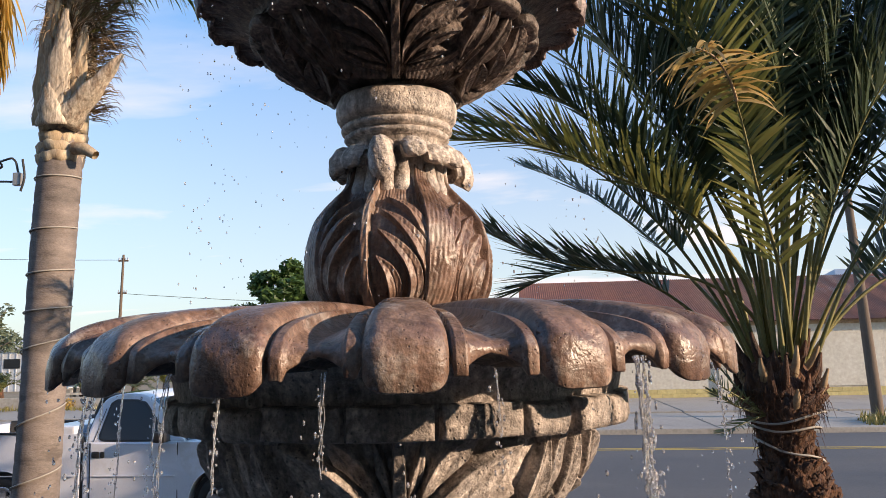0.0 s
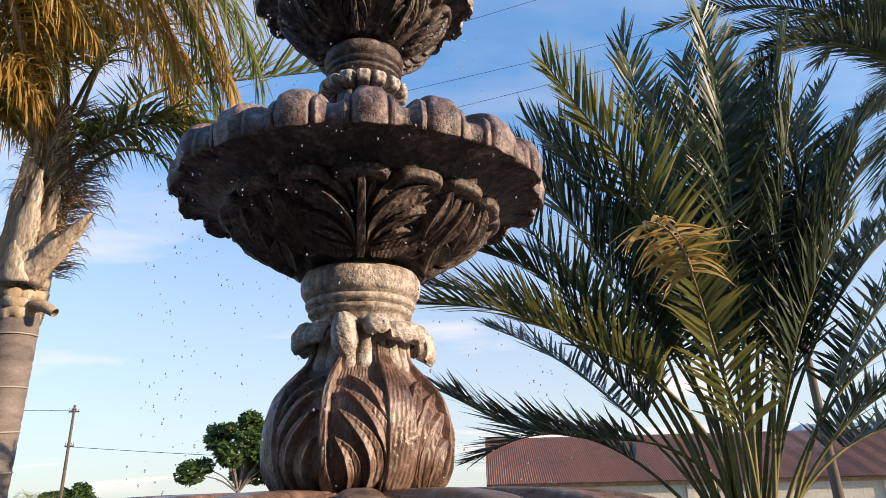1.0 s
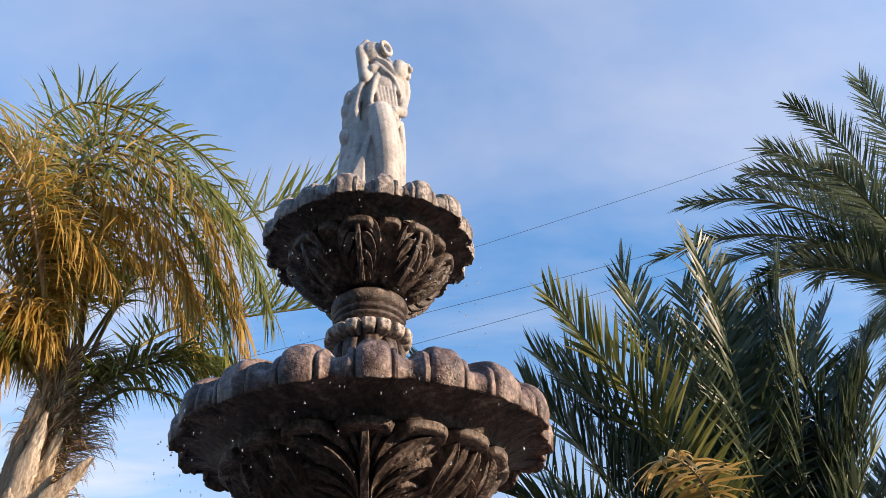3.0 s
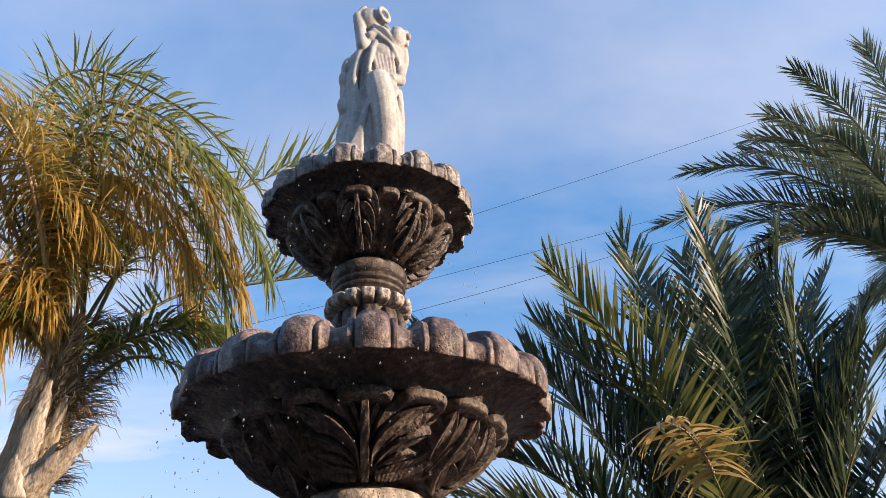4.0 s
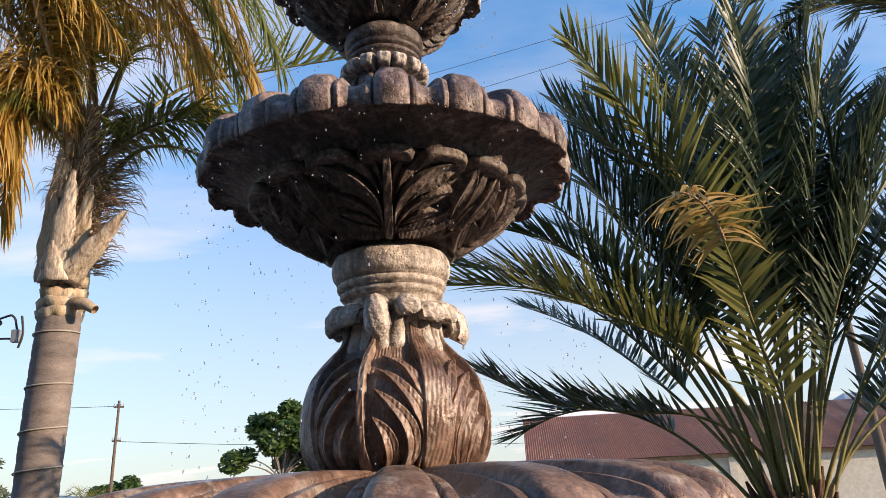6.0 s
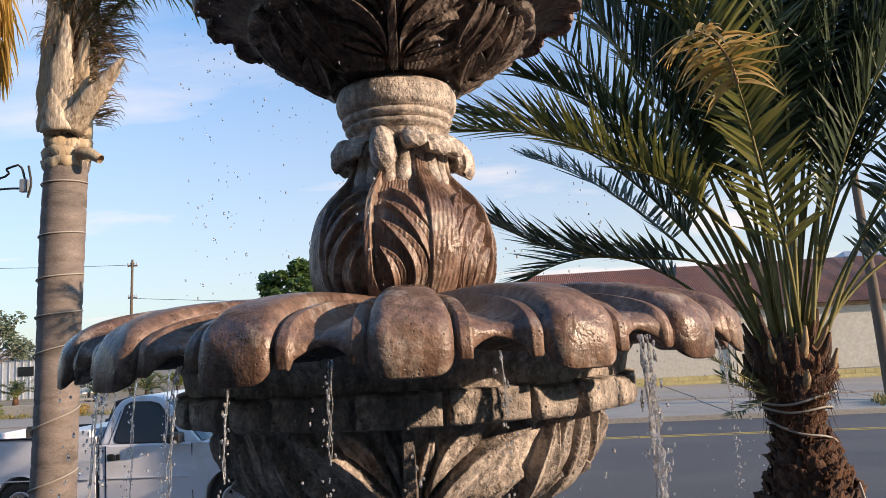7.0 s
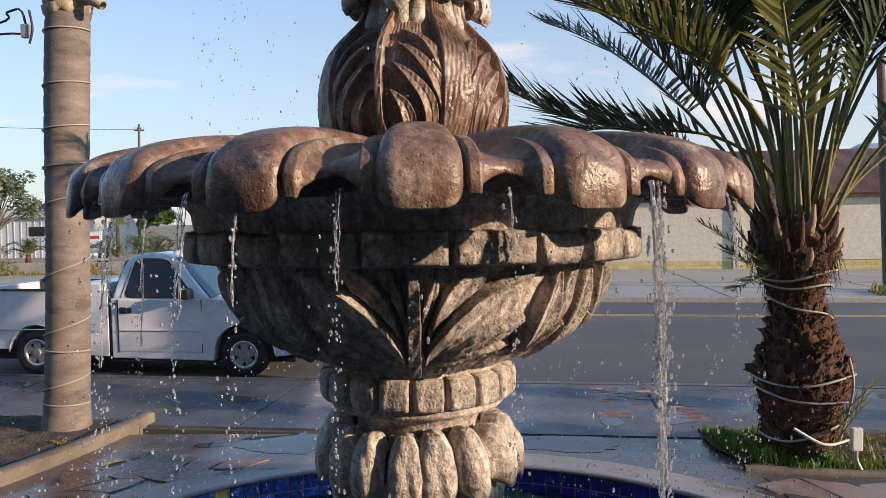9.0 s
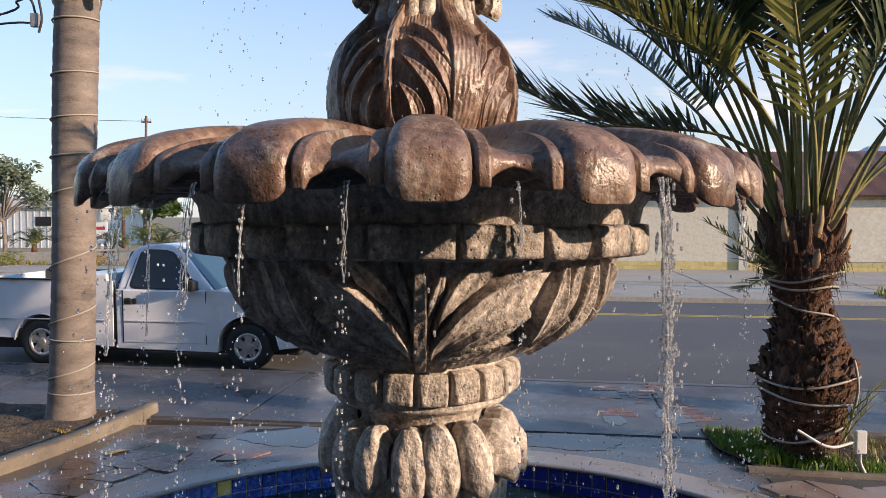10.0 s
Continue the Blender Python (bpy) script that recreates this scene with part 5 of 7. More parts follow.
# suckers low on the trunk
for k, (p1, p2) in enumerate((((2.5, 6.85, 1.98), (2.08, 6.7, 2.22)), ((2.55, 6.8, 1.8), (2.3, 6.65, 1.98)), ((2.6, 6.8, 1.7), (2.33, 6.6, 1.62)), ((2.5, 7.1, 2.1), (2.42, 7.1, 2.45)))):
    frond(date_palm, arc((2.85, 6.9, 1.75), p1, p2), leaf_date, stem_green, "", pairs=26, leaf=0.2, width=0.014, seed=70 + k, start=0.2, raise_=15, hang=0.03, stem=0.012)
for k in range(3):
    frond(date_palm, arc((3.3, 6.72, 0.25 + 0.1 * k), (3.42, 6.66, 0.5 + 0.06 * k), (3.5 + 0.04 * k, 6.6, 0.62 + 0.1 * k)), leaf_date_yellow, stem_green, "", pairs=16, leaf=0.15, width=0.012, seed=77 + k, start=0.1, stem=0.008)
# hanging brown fibre below the crown
rng2 = np.random.default_rng(3)
geo = []
for k in range(620):
    q = rng2.uniform(0, 2 * np.pi); z = rng2.uniform(1.75, 2.2) if k < 260 else rng2.uniform(0.15, 1.75)
    r = float(np.interp(z, prof[:, 1], prof[:, 0])) + 0.02
    p = np.array((trunk_x(z) + r * math.sin(q), DY - r * math.cos(q), z))
    o = np.array((math.sin(q), -math.cos(q), 0.0))
    L = rng2.uniform(0.06, 0.22) if k < 260 else rng2.uniform(0.05, 0.15)
    o = o + rng2.normal(0, 0.5, 3)
    geo.append(tube([p, p + o * 0.03 + (0, 0, -0.2 * L), p + o * 0.045 + (0, 0, -L)], [0.004, 0.0035, 0.001], 3))
tagged(part("fibre", fast_mesh("fibre", *join_geo(geo)), bark_boot, date_palm), "shaggy brown fibre", kind="stuff")
# string cable round the trunk
for k, (z, tilt) in enumerate(((1.72, 0.05), (1.40, -0.09), (0.78, 0.04), (0.60, -0.05), (0.30, 0.1), (1.62, 0.0))):
    pts = []
    for q in np.linspace(-2.2, 2.2, 40):
        zz = z + tilt * math.sin(q) + 0.02 * math.sin(3 * q)
        r = float(np.interp(zz, prof[:, 1], prof[:, 0])) + 0.055
        pts.append((trunk_x(zz) + r * math.sin(q), DY - r * math.cos(q), zz))
    tube_part("cable", pts, 0.011, cable_mat, date_palm, "pale string-light cable" if k == 0 else "", 6)
pts = [(trunk_x(z) + 0.20 + 0.1 * math.sin(2 * z), DY - float(np.interp(z, prof[:, 1], prof[:, 0])) * 0.75 - 0.05, z) for z in np.linspace(0.22, 0.98, 20)]
tube_part("cable", pts, 0.012, cable_mat, date_palm, "", 6)

# second, taller date palm past the edge of the plaza
tall_palm = thing("date_palm", "tall date palm with arching grey-green fronds", "palm")
TX, TY, TZ = 6.59, 7.39, 6.4


def crown_point(x, y, z):
    """The crown stands at seven tenths of the plan's size."""
    return (0.7 * x + 0.009, 0.7 * y - 0.03, 0.7 * z + 0.795)


pts = bez([(7.1, 7.7, -0.2), (7.0, 7.65, 2.5), (6.8, 7.5, 5), (TX, TY, TZ)], 40)
c, f = tube(pts, 0.26 + 0.03 * np.abs(np.sin(np.linspace(0, 60, 40))), 18)
part("trunk", fast_mesh("trunk", c, f), bark_boot, tall_palm)
TALL = [((7.2, 10.2, 12.2), (4.0, 9.9, 10.6)), ((7.4, 10.2, 11.4), (5.1, 9.8, 9.7)), ((7.6, 10.1, 13.0), (5.9, 9.8, 12.3)), ((8.4, 10.2, 13.6), (7.2, 9.8, 14.0)), ((9.2, 10.2, 13.4), (8.6, 9.6, 14.4)), ((7.6, 10.4, 10.4), (6.2, 10.0, 8.0)), ((7.9, 10.0, 10.4), (6.7, 9.5, 7.6)), ((7.6, 11.0, 12.0), (5.6, 11.3, 11.4)), ((7.6, 9.6, 12.2), (6.6, 8.9, 11.6)), ((8.6, 9.6, 11.2), (7.9, 8.6, 8.8)), ((11, 10.6, 12.6), (13, 10.6, 11)), ((10.6, 11.6, 12.8), (11.6, 13, 12)), ((10.4, 9.4, 12.6), (11.6, 8.2, 11)), ((9.0, 11.6, 12.8), (8.4, 13.0, 12)), ((11, 10, 11), (12.6, 9.6, 8.6)), ((8.2, 10.9, 13.0), (6.6, 11.2, 13.2)), ((7.8, 10.3, 11.9), (6.2, 10.1, 10.6)), ((7.5, 10.2, 12.6), (4.7, 9.9, 11.7)), ((7.9, 10.3, 11.2), (5.6, 10.0, 10.3)), ((8.0, 10.1, 12.6), (6.4, 9.8, 12.9)), ((8.2, 10.0, 10.9), (7.0, 9.6, 9.0))]
for k, (p1, p2) in enumerate(TALL):
    frond(tall_palm, arc((TX, TY, TZ), crown_point(p1[0], p1[1], p1[2] - 1.0), crown_point(p2[0], p2[1], p2[2] - 1.1)), leaf_pale if k % 3 else leaf_date, stem_green, "", pairs=120, leaf=0.52, width=0.020, seed=300 + k, start=0.15, open_base=60, open_tip=26, raise_=24, hang=0.06, curl=0.02, twist=0.3, stem=0.03)

# queen palm in the soil bed
queen = thing("queen_palm", "grey-trunked queen palm wound with cable, many fronds dry gold", "palm")


def queen_axis(z):
    return -4.345 + 0.034 * z + 0.01 * math.sin(z * 1.3), 8.0


zs = np.linspace(-0.1, 4.95, 170)
rad = 0.222 + 0.075 * np.exp(-(zs + 0.1) / 0.22) + 0.004 * np.sin(zs * 2.1)
rings = 0.006 * np.maximum(0, np.sin(zs * 2 * np.pi / 0.21 + 0.8 * np.sin(zs * 3))) ** 6
a = np.linspace(0, 2 * np.pi, 48, endpoint=False)
co = np.stack([[(queen_axis(z)[0] + (r - g) * math.sin(q), queen_axis(z)[1] - (r - g) * math.cos(q), z) for z, r, g in zip(zs, rad, rings)] for q in a])
part("trunk", fast_mesh("trunk", co.reshape(-1, 3), grid_faces(48, len(zs), wrap=True)), bark_grey, queen)
# ragged rings of old leaf scars at the top of the trunk
for k, z in enumerate((4.52, 4.62, 4.74, 4.86)):
    n = 40
    q = np.linspace(0, 2 * np.pi, n, endpoint=False)
    rr = 0.226 + 0.016 * np.sin(q * 3 + k) + 0.010 * np.random.default_rng(k).normal(0, 1, n)
    x0, y0 = queen_axis(z)
    pr = [(-0.03, 0.075), (0.004, 0.07), (0.024, 0.055), (0.006, -0.03), (-0.03, -0.05)]
    co = np.stack([np.stack([x0 + (rr + dr) * np.sin(q), y0 - (rr + dr) * np.cos(q), z + dz + 0.015 * np.sin(q * 2 + k * 2) + 0.012 * np.sin(q * 9 + 3 * k)], -1) for dr, dz in pr], 1)
    part("leaf_scar", fast_mesh("leaf_scar", co.reshape(-1, 3), grid_faces(n, 5, wrap=True)), husk, queen)


def boot_blade(palm, base, tip, w, mat, belly=0.06, name="leaf_base"):
    """A clasping leaf base: a tapering shell, hollow inside."""
    base, tip = np.array(base, float), np.array(tip, float)
    n, m = 14, 9
    t = (tip - base); L = np.linalg.norm(t); t /= L
    out = np.array((t[0], t[1] - 0.4, 0.2)); out -= t * (out @ t); out /= np.linalg.norm(out)
    sd = np.cross(t, out)
    rows = []
    for s in np.linspace(0, 1, n):
        wd = w * 1.05 * (1 - s) ** 0.8 * (1 + 0.12 * math.sin(17 * s)) + 0.014
        for u in np.linspace(-1, 1, m):
            rows.append(base + t * (s * L) + sd * u * wd * (1 + 0.05 * math.sin(9 * s + u * 3)) + out * (0.5 * belly * math.sin(math.pi * min(1, s * 1.1)) + 0.38 * wd * (1 - u * u) + 0.05 * s * s * L + 0.006 * math.sin(14 * s + 6 * u)))
    ob = part(name, fast_mesh(name, rows, grid_faces(n, m)), mat, palm)
    md = ob.modifiers.new("thick", "SOLIDIFY"); md.thickness = 0.025
    return ob


pale_boot = rich("smooth cream leaf base", [(0.38, 0.30, 0.22), (0.54, 0.45, 0.35), (0.66, 0.58, 0.48)], 3, (0.55, 0.8), 40, 0.15, 0.005, stain=(0.22, 0.14, 0.085), stain_scale=6, stain_amount=0.72, stretch=(2, 2, 0.5), streak=0.4, lump=1.5)
QX, QY = -4.17, 8.0
for k, (b, t, w, m) in enumerate((
    ((QX + 0.03, 7.73, 5.02), (QX + 0.15, 7.69, 6.10), 0.135, pale_boot),
    ((QX + 0.10, 7.78, 4.88), (QX + 0.76, 7.66, 5.60), 0.125, pale_boot),
    ((QX - 0.08, 7.80, 4.88), (QX - 0.13, 7.78, 5.75), 0.13, husk),
    ((QX + 0.02, 7.71, 4.84), (QX + 0.0, 7.67, 5.28), 0.14, pale_boot),
    ((QX + 0.19, 7.80, 5.15), (QX + 0.32, 7.76, 5.95), 0.09, husk),
    ((QX - 0.06, 7.80, 5.3), (QX - 0.05, 7.78, 6.4), 0.13, husk),
    ((QX + 0.02, 8.2, 5.2), (QX + 0.16, 8.28, 6.3), 0.15, husk),
)):
    boot_blade(queen, b, t, w, m)
tube_part("leaf_base", [(QX + 0.2, 7.85, 4.62), (QX + 0.33, 7.8, 4.60), (QX + 0.46, 7.78, 4.52)], [0.075, 0.065, 0.05], husk, queen, "cut dry stub", 10)
c, f = tube(bez([(QX, 8.0, 4.85), (QX + 0.02, 8.0, 5.6), (QX + 0.08, 8.0, 6.4), (QX + 0.12, 8.0, 7.1)], 16), [0.24, 0.24, 0.235, 0.23, 0.225, 0.22, 0.21, 0.2, 0.19, 0.18, 0.17, 0.15, 0.13, 0.11, 0.09, 0.06], 16)
part("crown_shaft", fast_mesh("crown_shaft", c, f), husk, queen)
# brown hair-like fibre
geo = []
rng2 = np.random.default_rng(12)
for k in range(1300):
    z = rng2.uniform(5.8, 7.0) if k < 800 else rng2.uniform(5.0, 5.9); q = rng2.normal(0.9, 1.2)
    p = np.array((QX + 0.04 + 0.06 * (z - 5) + 0.24 * math.sin(q), 8.0 - 0.24 * math.cos(q), z))
    o = np.array((math.sin(q) + 0.3, -math.cos(q) * 0.6, rng2.uniform(-0.2, 0.7)))
    L = rng2.uniform(0.15, 0.42) if k < 800 else rng2.uniform(0.08, 0.26)
    geo.append(tube([p, p + o * L * 0.5, p + o * L * 0.85 + (0, 0, -0.12 * L), p + o * L + (0, 0, -0.4 * L)], [0.0055, 0.0048, 0.0035, 0.0015], 3))
tagged(part("fibre", fast_mesh("fibre", *join_geo(geo)), fibre_mat, queen), "matted brown fibre", kind="stuff")
QUEEN = [
    ([(-4.1, 7.9, 6.7), (-4.35, 7.5, 8.6), (-4.1, 7.3, 9.6), (-3.0, 7.2, 9.0), (-2.3, 7.2, 8.0), (-1.95, 7.2, 6.95)], "d", 1.25, 0.55),
    ([(-4.1, 8.0, 6.8), (-4.5, 7.9, 8.4), (-4.2, 7.8, 9.1), (-3.3, 7.7, 8.6), (-2.6, 7.7, 7.6)], "d", 1.2, 0.6),
    ([(-4.2, 8.1, 7.0), (-4.9, 8.3, 9.5), (-4.7, 8.3, 10.9), (-3.6, 8.3, 10.5), (-2.7, 8.3, 9.3), (-2.3, 8.3, 8.3)], "g", 0.95, 0.22),
    ([(-4.1, 8.2, 7.0), (-4.4, 8.5, 9.0), (-3.8, 8.7, 10.0), (-2.9, 8.8, 9.6), (-2.2, 8.9, 8.6)], "g", 0.9, 0.25),
    ([(-4.0, 8.2, 6.9), (-3.7, 8.6, 8.6), (-2.42, 8.8, 9.65), (-1.0, 8.8, 10.4)], "u", 0.85, 0.02),
    ([(-3.9, 8.2, 6.6), (-3.3, 8.8, 7.75), (-2.17, 8.8, 7.95), (-0.95, 8.8, 8.1)], "u", 0.75, 0.02),
    ([(-3.95, 7.9, 5.8), (-3.46, 7.9, 6.4), (-3.0, 7.9, 6.45), (-2.45, 7.9, 6.2)], "s", 0.5, 0.4),
    ([(-4.1, 8.0, 6.8), (-5.4, 8.0, 10.2), (-4.9, 8.0, 11.3), (-3.25, 8.0, 10.4), (-2.1, 8.0, 9.0), (-1.85, 8.0, 8.2)], "g", 0.85, 0.2),
    ([(-4.15, 7.8, 6.7), (-5.2, 7.4, 8.8), (-4.65, 7.4, 9.5), (-3.4, 7.4, 8.75), (-2.35, 7.4, 7.6), (-1.85, 7.4, 6.5)], "d", 1.1, 0.5),
    ([(-4.2, 7.8, 6.5), (-4.6, 7.4, 7.3), (-4.9, 7.3, 7.0), (-5.0, 7.2, 5.6)], "d", 0.9, 0.6),
    ([(-4.0, 7.9, 6.1), (-3.5, 7.9, 6.7), (-2.9, 8.0, 7.0), (-2.3, 8.1, 6.9)], "g", 0.7, 0.35),
    ([(-4.2, 7.8, 6.6), (-4.7, 7.5, 7.5), (-5.2, 7.35, 7.2), (-5.45, 7.3, 6.1)], "d", 1.0, 0.6),
    ([(-4.25, 7.9, 6.5), (-4.9, 7.7, 7.0), (-5.3, 7.6, 6.4), (-5.45, 7.6, 5.3)], "g", 0.8, 0.4),
    ([(-4.2, 7.8, 6.9), (-4.7, 7.2, 9.0), (-5.3, 6.9, 9.6), (-6.2, 6.8, 8.6)], "d", 1.2, 0.55),
    ([(-4.2, 7.7, 6.8), (-4.6, 6.9, 8.6), (-4.9, 6.3, 9.0), (-5.1, 5.7, 8.2)], "d", 1.1, 0.55),
    ([(-4.3, 8.1, 7.0), (-5.2, 8.2, 9.6), (-6.0, 8.2, 10.6), (-7.2, 8.1, 10.0)], "g", 0.95, 0.25),
    ([(-4.3, 8.1, 7.0), (-5.0, 8.4, 9.8), (-5.1, 8.6, 11.6), (-4.4, 8.7, 12.0)], "g", 0.95, 0.15),
    ([(-4.2, 8.2, 7.0), (-4.7, 9.0, 9.2), (-5.2, 9.8, 9.8), (-5.8, 10.8, 9.0)], "g", 0.9, 0.3),
    ([(-4.1, 8.2, 7.0), (-3.9, 9.0, 8.8), (-3.6, 10.0, 9.3), (-3.4, 11, 8.4)], "g", 0.9, 0.3),
    ([(-4.15, 7.9, 6.8), (-4.5, 7.6, 7.9), (-4.6, 7.4, 8.4), (-4.1, 7.3, 8.3), (-3.5, 7.3, 7.6)], "d", 0.9, 0.6),
    ([(-4.2, 7.9, 6.8), (-4.9, 7.6, 8.2), (-5.3, 7.4, 8.5), (-5.9, 7.3, 7.7)], "g", 1.0, 0.45),
    ([(-4.2, 7.9, 6.7), (-4.6, 7.6, 7.4), (-4.85, 7.5, 7.2), (-5.0, 7.45, 6.4)], "d", 0.8, 0.6),
    ([(-4.2, 7.8, 6.4), (-4.55, 7.5, 6.95), (-4.82, 7.3, 6.6), (-4.92, 7.2, 5.8), (-4.92, 7.2, 5.1)], "g", 0.6, 0.5),
    ([(-4.2, 7.8, 6.5), (-4.45, 7.5, 7.2), (-4.68, 7.4, 6.9), (-4.75, 7.35, 6.1)], "d", 0.7, 0.6),
]
qrng = random.Random(9)
for pts, kind_, lf, hg in list(QUEEN[:4]) + list(QUEEN[11:16]) + list(QUEEN[19:]) + [QUEEN[0], QUEEN[1], QUEEN[10]]:  # more fronds close to these
    sh = (qrng.uniform(-0.35, 0.3), qrng.uniform(-0.3, 0.5), qrng.uniform(-0.55, 0.25))
    n_ = len(pts) - 1
    QUEEN.append(([tuple(c + s_ * i / n_ * 1.2 for c, s_ in zip(p, sh)) for i, p in enumerate(pts)], "d" if qrng.random() < 0.75 else "g", lf * qrng.uniform(0.85, 1.1), hg))
for k, (pts, kind_, lf, hg) in enumerate(QUEEN):
    if kind_ != "s":  # the stalks spring from the sheaths below the crown
        pts = [(pts[0][0] + 0.05, pts[0][1] - 0.03, 5.75 + 0.35 * qrng.random())] + [tuple(pts[0])] + list(pts[1:])
    mat = {"d": leaf_queen_dry, "g": leaf_queen, "u": leaf_queen, "s": leaf_queen}[kind_]
    frond(queen, pts, mat, stem_green if kind_ != "d" else stem_dry, "golden drying frond" if kind_ == "d" else "", pairs={"d": 92, "g": 80, "u": 46, "s": 22}[kind_], leaf=lf, width={"d": 0.026, "g": 0.031, "u": 0.04, "s": 0.026}[kind_], seed=500 + k, start=0.6 if kind_ == "s" else 0.33, open_base=70, open_tip=35, raise_=60 if kind_ == "u" else 30, hang=hg, curl={"d": 0.05, "g": 0.03, "u": 0.02, "s": 0.04}[kind_], twist=0.5, stem=0.036, ends=0.5)
# cable wound up the trunk
for z0, z1 in ((4.30, 4.33), (3.72, 3.78), (3.25, 3.33), (2.85, 2.93), (2.42, 2.62), (1.62, 1.92), (1.02, 1.28), (0.94, 0.90), (0.44, 0.66), (0.36, 0.33)):
    pts = []
    for q in np.linspace(-1.7, 1.7, 26):
        z = z0 + (z1 - z0) * (q + 1.7) / 3.4
        x0, y0 = queen_axis(z)
        pts.append((x0 + 0.236 * math.sin(q), y0 - 0.236 * math.cos(q), z))
    tube_part("cable", pts, 0.009, cable_mat, queen, "", 6)
part("outlet_box", box_bm(-4.60, -4.52, 7.80, 7.86, 4.22, 4.36, 0.008), galv, queen, "small grey weatherproof outlet box")
for pts in ([(-4.55, 7.82, 4.36), (-4.6, 7.82, 4.5), (-4.75, 7.85, 4.5), (-5.6, 8.2, 4.36), (-12, 10, 4.0)], [(-4.56, 7.82, 4.26), (-4.9, 7.9, 4.28), (-6, 8.3, 4.3), (-12, 10, 4.4)], [(-4.5, 7.8, 4.5), (-4.46, 7.78, 4.3), (-4.5, 7.79, 4.15)]):
    tube_part("cable", bez(pts, 30), 0.012, cable_dark, queen, "", 6)


# ---- pickup parked at the kerb ----
truck = tagged(new("pickup_truck"), "white regular-cab pickup parked along the kerb", "truck")
truck.matrix_basis = ROAD @ pose(0, 0.46, -0.13)
HUB_R, HUB_F, WR = -6.88, -3.45, 0.365


def arch(cx, r, n=12):
    return [(cx + r * math.cos(a), 0.36 + r * math.sin(a)) for a in np.linspace(math.pi, 0, n)]


def tucked(bm, belt, lean, roof_y=2.0):
    """Lean everything above the belt line in towards the middle, and round the lower flank."""
    for v in bm.verts:
        s = 1 if v.co.y < 1.0 else -1
        if v.co.z > belt:
            v.co.y += s * lean * (v.co.z - belt)
        elif v.co.z < 0.75:
            v.co.y += s * 0.09 * (0.75 - v.co.z)
    return bm


# bed: sides, tailgate, front, floor
bed_side = [(-8.15, 0.45), (HUB_R - 0.46, 0.42)] + arch(HUB_R, 0.46)[1:-1] + [(HUB_R + 0.46, 0.36), (-5.66, 0.32), (-5.66, 1.36), (-8.15, 1.36)]
for y0, y1 in ((0.0, 0.07), (1.93, 2.0)):
    part("bed_side", tucked(prism_bm(bed_side, y0, y1, 0.008), 1.05, 0.08), paint_white, truck)
part("tailgate", box_bm(-8.17, -8.1, 0.05, 1.95, 0.5, 1.36, 0.015), paint_white, truck)
part("bed_front", box_bm(-5.74, -5.68, 0.05, 1.95, 0.5, 1.36, 0.01), paint_white, truck)
part("bed_floor", box_bm(-8.12, -5.68, 0.06, 1.94, 0.52, 0.58, 0.005), black_trim, truck)
part("bed_rail_cap", box_bm(-8.12, -6.35, -0.006, 0.085, 1.362, 1.385, 0.008), black_trim, truck)
part("bed_liner", box_bm(-8.08, -5.75, 1.86, 1.92, 0.6, 1.40, 0.01), black_trim, truck)
part("tool_box", box_bm(-6.28, -5.76, 0.03, 1.97, 1.12, 1.47, 0.03), paint_white, truck, "white tool box across the bed")
# cab and hood
lower = [(-5.60, 0.30), (HUB_F - 0.49, 0.27)] + arch(HUB_F, 0.49)[1:-1] + [(HUB_F + 0.49, 0.34), (-2.62, 0.38), (-2.5, 0.55), (-2.5, 0.98), (-2.6, 1.09), (-3.3, 1.19), (-3.95, 1.235), (-5.60, 1.235)]
part("cab_body", tucked(prism_bm(lower, 0.0, 2.0, 0.014), 1.05, 0.10), paint_white, truck)
roofline = bez([(-5.585, 0, 1.23), (-5.53, 0, 1.50), (-5.44, 0, 1.76), (-5.33, 0, 1.885), (-5.10, 0, 1.935), (-4.85, 0, 1.93), (-4.68, 0, 1.885), (-4.50, 0, 1.75), (-4.22, 0, 1.45), (-3.99, 0, 1.222)], 26)
upper = [(float(x), float(z)) for x, _, z in roofline]
part("cab_roof", tucked(prism_bm(upper[::-1], 0.024, 1.976, 0.035), 1.2, 0.30), paint_white, truck)


def pane(name, outline, y, mat, lean=0.30, belt=1.2, th=0.02, bev=0.0, parent=None):
    return part(name, tucked(prism_bm(outline, y, y + th, bev), belt, lean), mat, parent or truck)


def rounded(pts):
    """A closed outline with softened corners."""
    out = []
    for k, (x, z) in enumerate(pts):
        (ax_, az_), (bx_, bz_) = pts[k - 1], pts[(k + 1) % len(pts)]
        for t in (0.0, 0.25, 0.5, 0.75, 1.0):
            p = [(1 - t) ** 2 * (q + (a_ - q) * 0.16) + 2 * t * (1 - t) * q + t * t * (q + (b_ - q) * 0.16) for q, a_, b_ in ((x, ax_, bx_), (z, az_, bz_))]
            out.append(tuple(p))
    return out


WINDOW = [(-5.37, 1.262), (-4.27, 1.25), (-4.36, 1.36), (-4.72, 1.785), (-4.86, 1.825), (-5.17, 1.83), (-5.25, 1.78)]
door = pane("door", [(-5.48, 0.40), (-4.13, 0.40), (-4.125, 1.215), (-5.475, 1.215)], -0.006, paint_white, th=0.03, bev=0.008)
pane("door_window", rounded(WINDOW), 0.010, glass_dark, parent=door)
pane("window_seal", rounded([(-5.40, 1.237), (-4.22, 1.225), (-4.33, 1.36), (-4.71, 1.81), (-4.86, 1.85), (-5.19, 1.855), (-5.28, 1.80)]), 0.018, black_trim, parent=door)
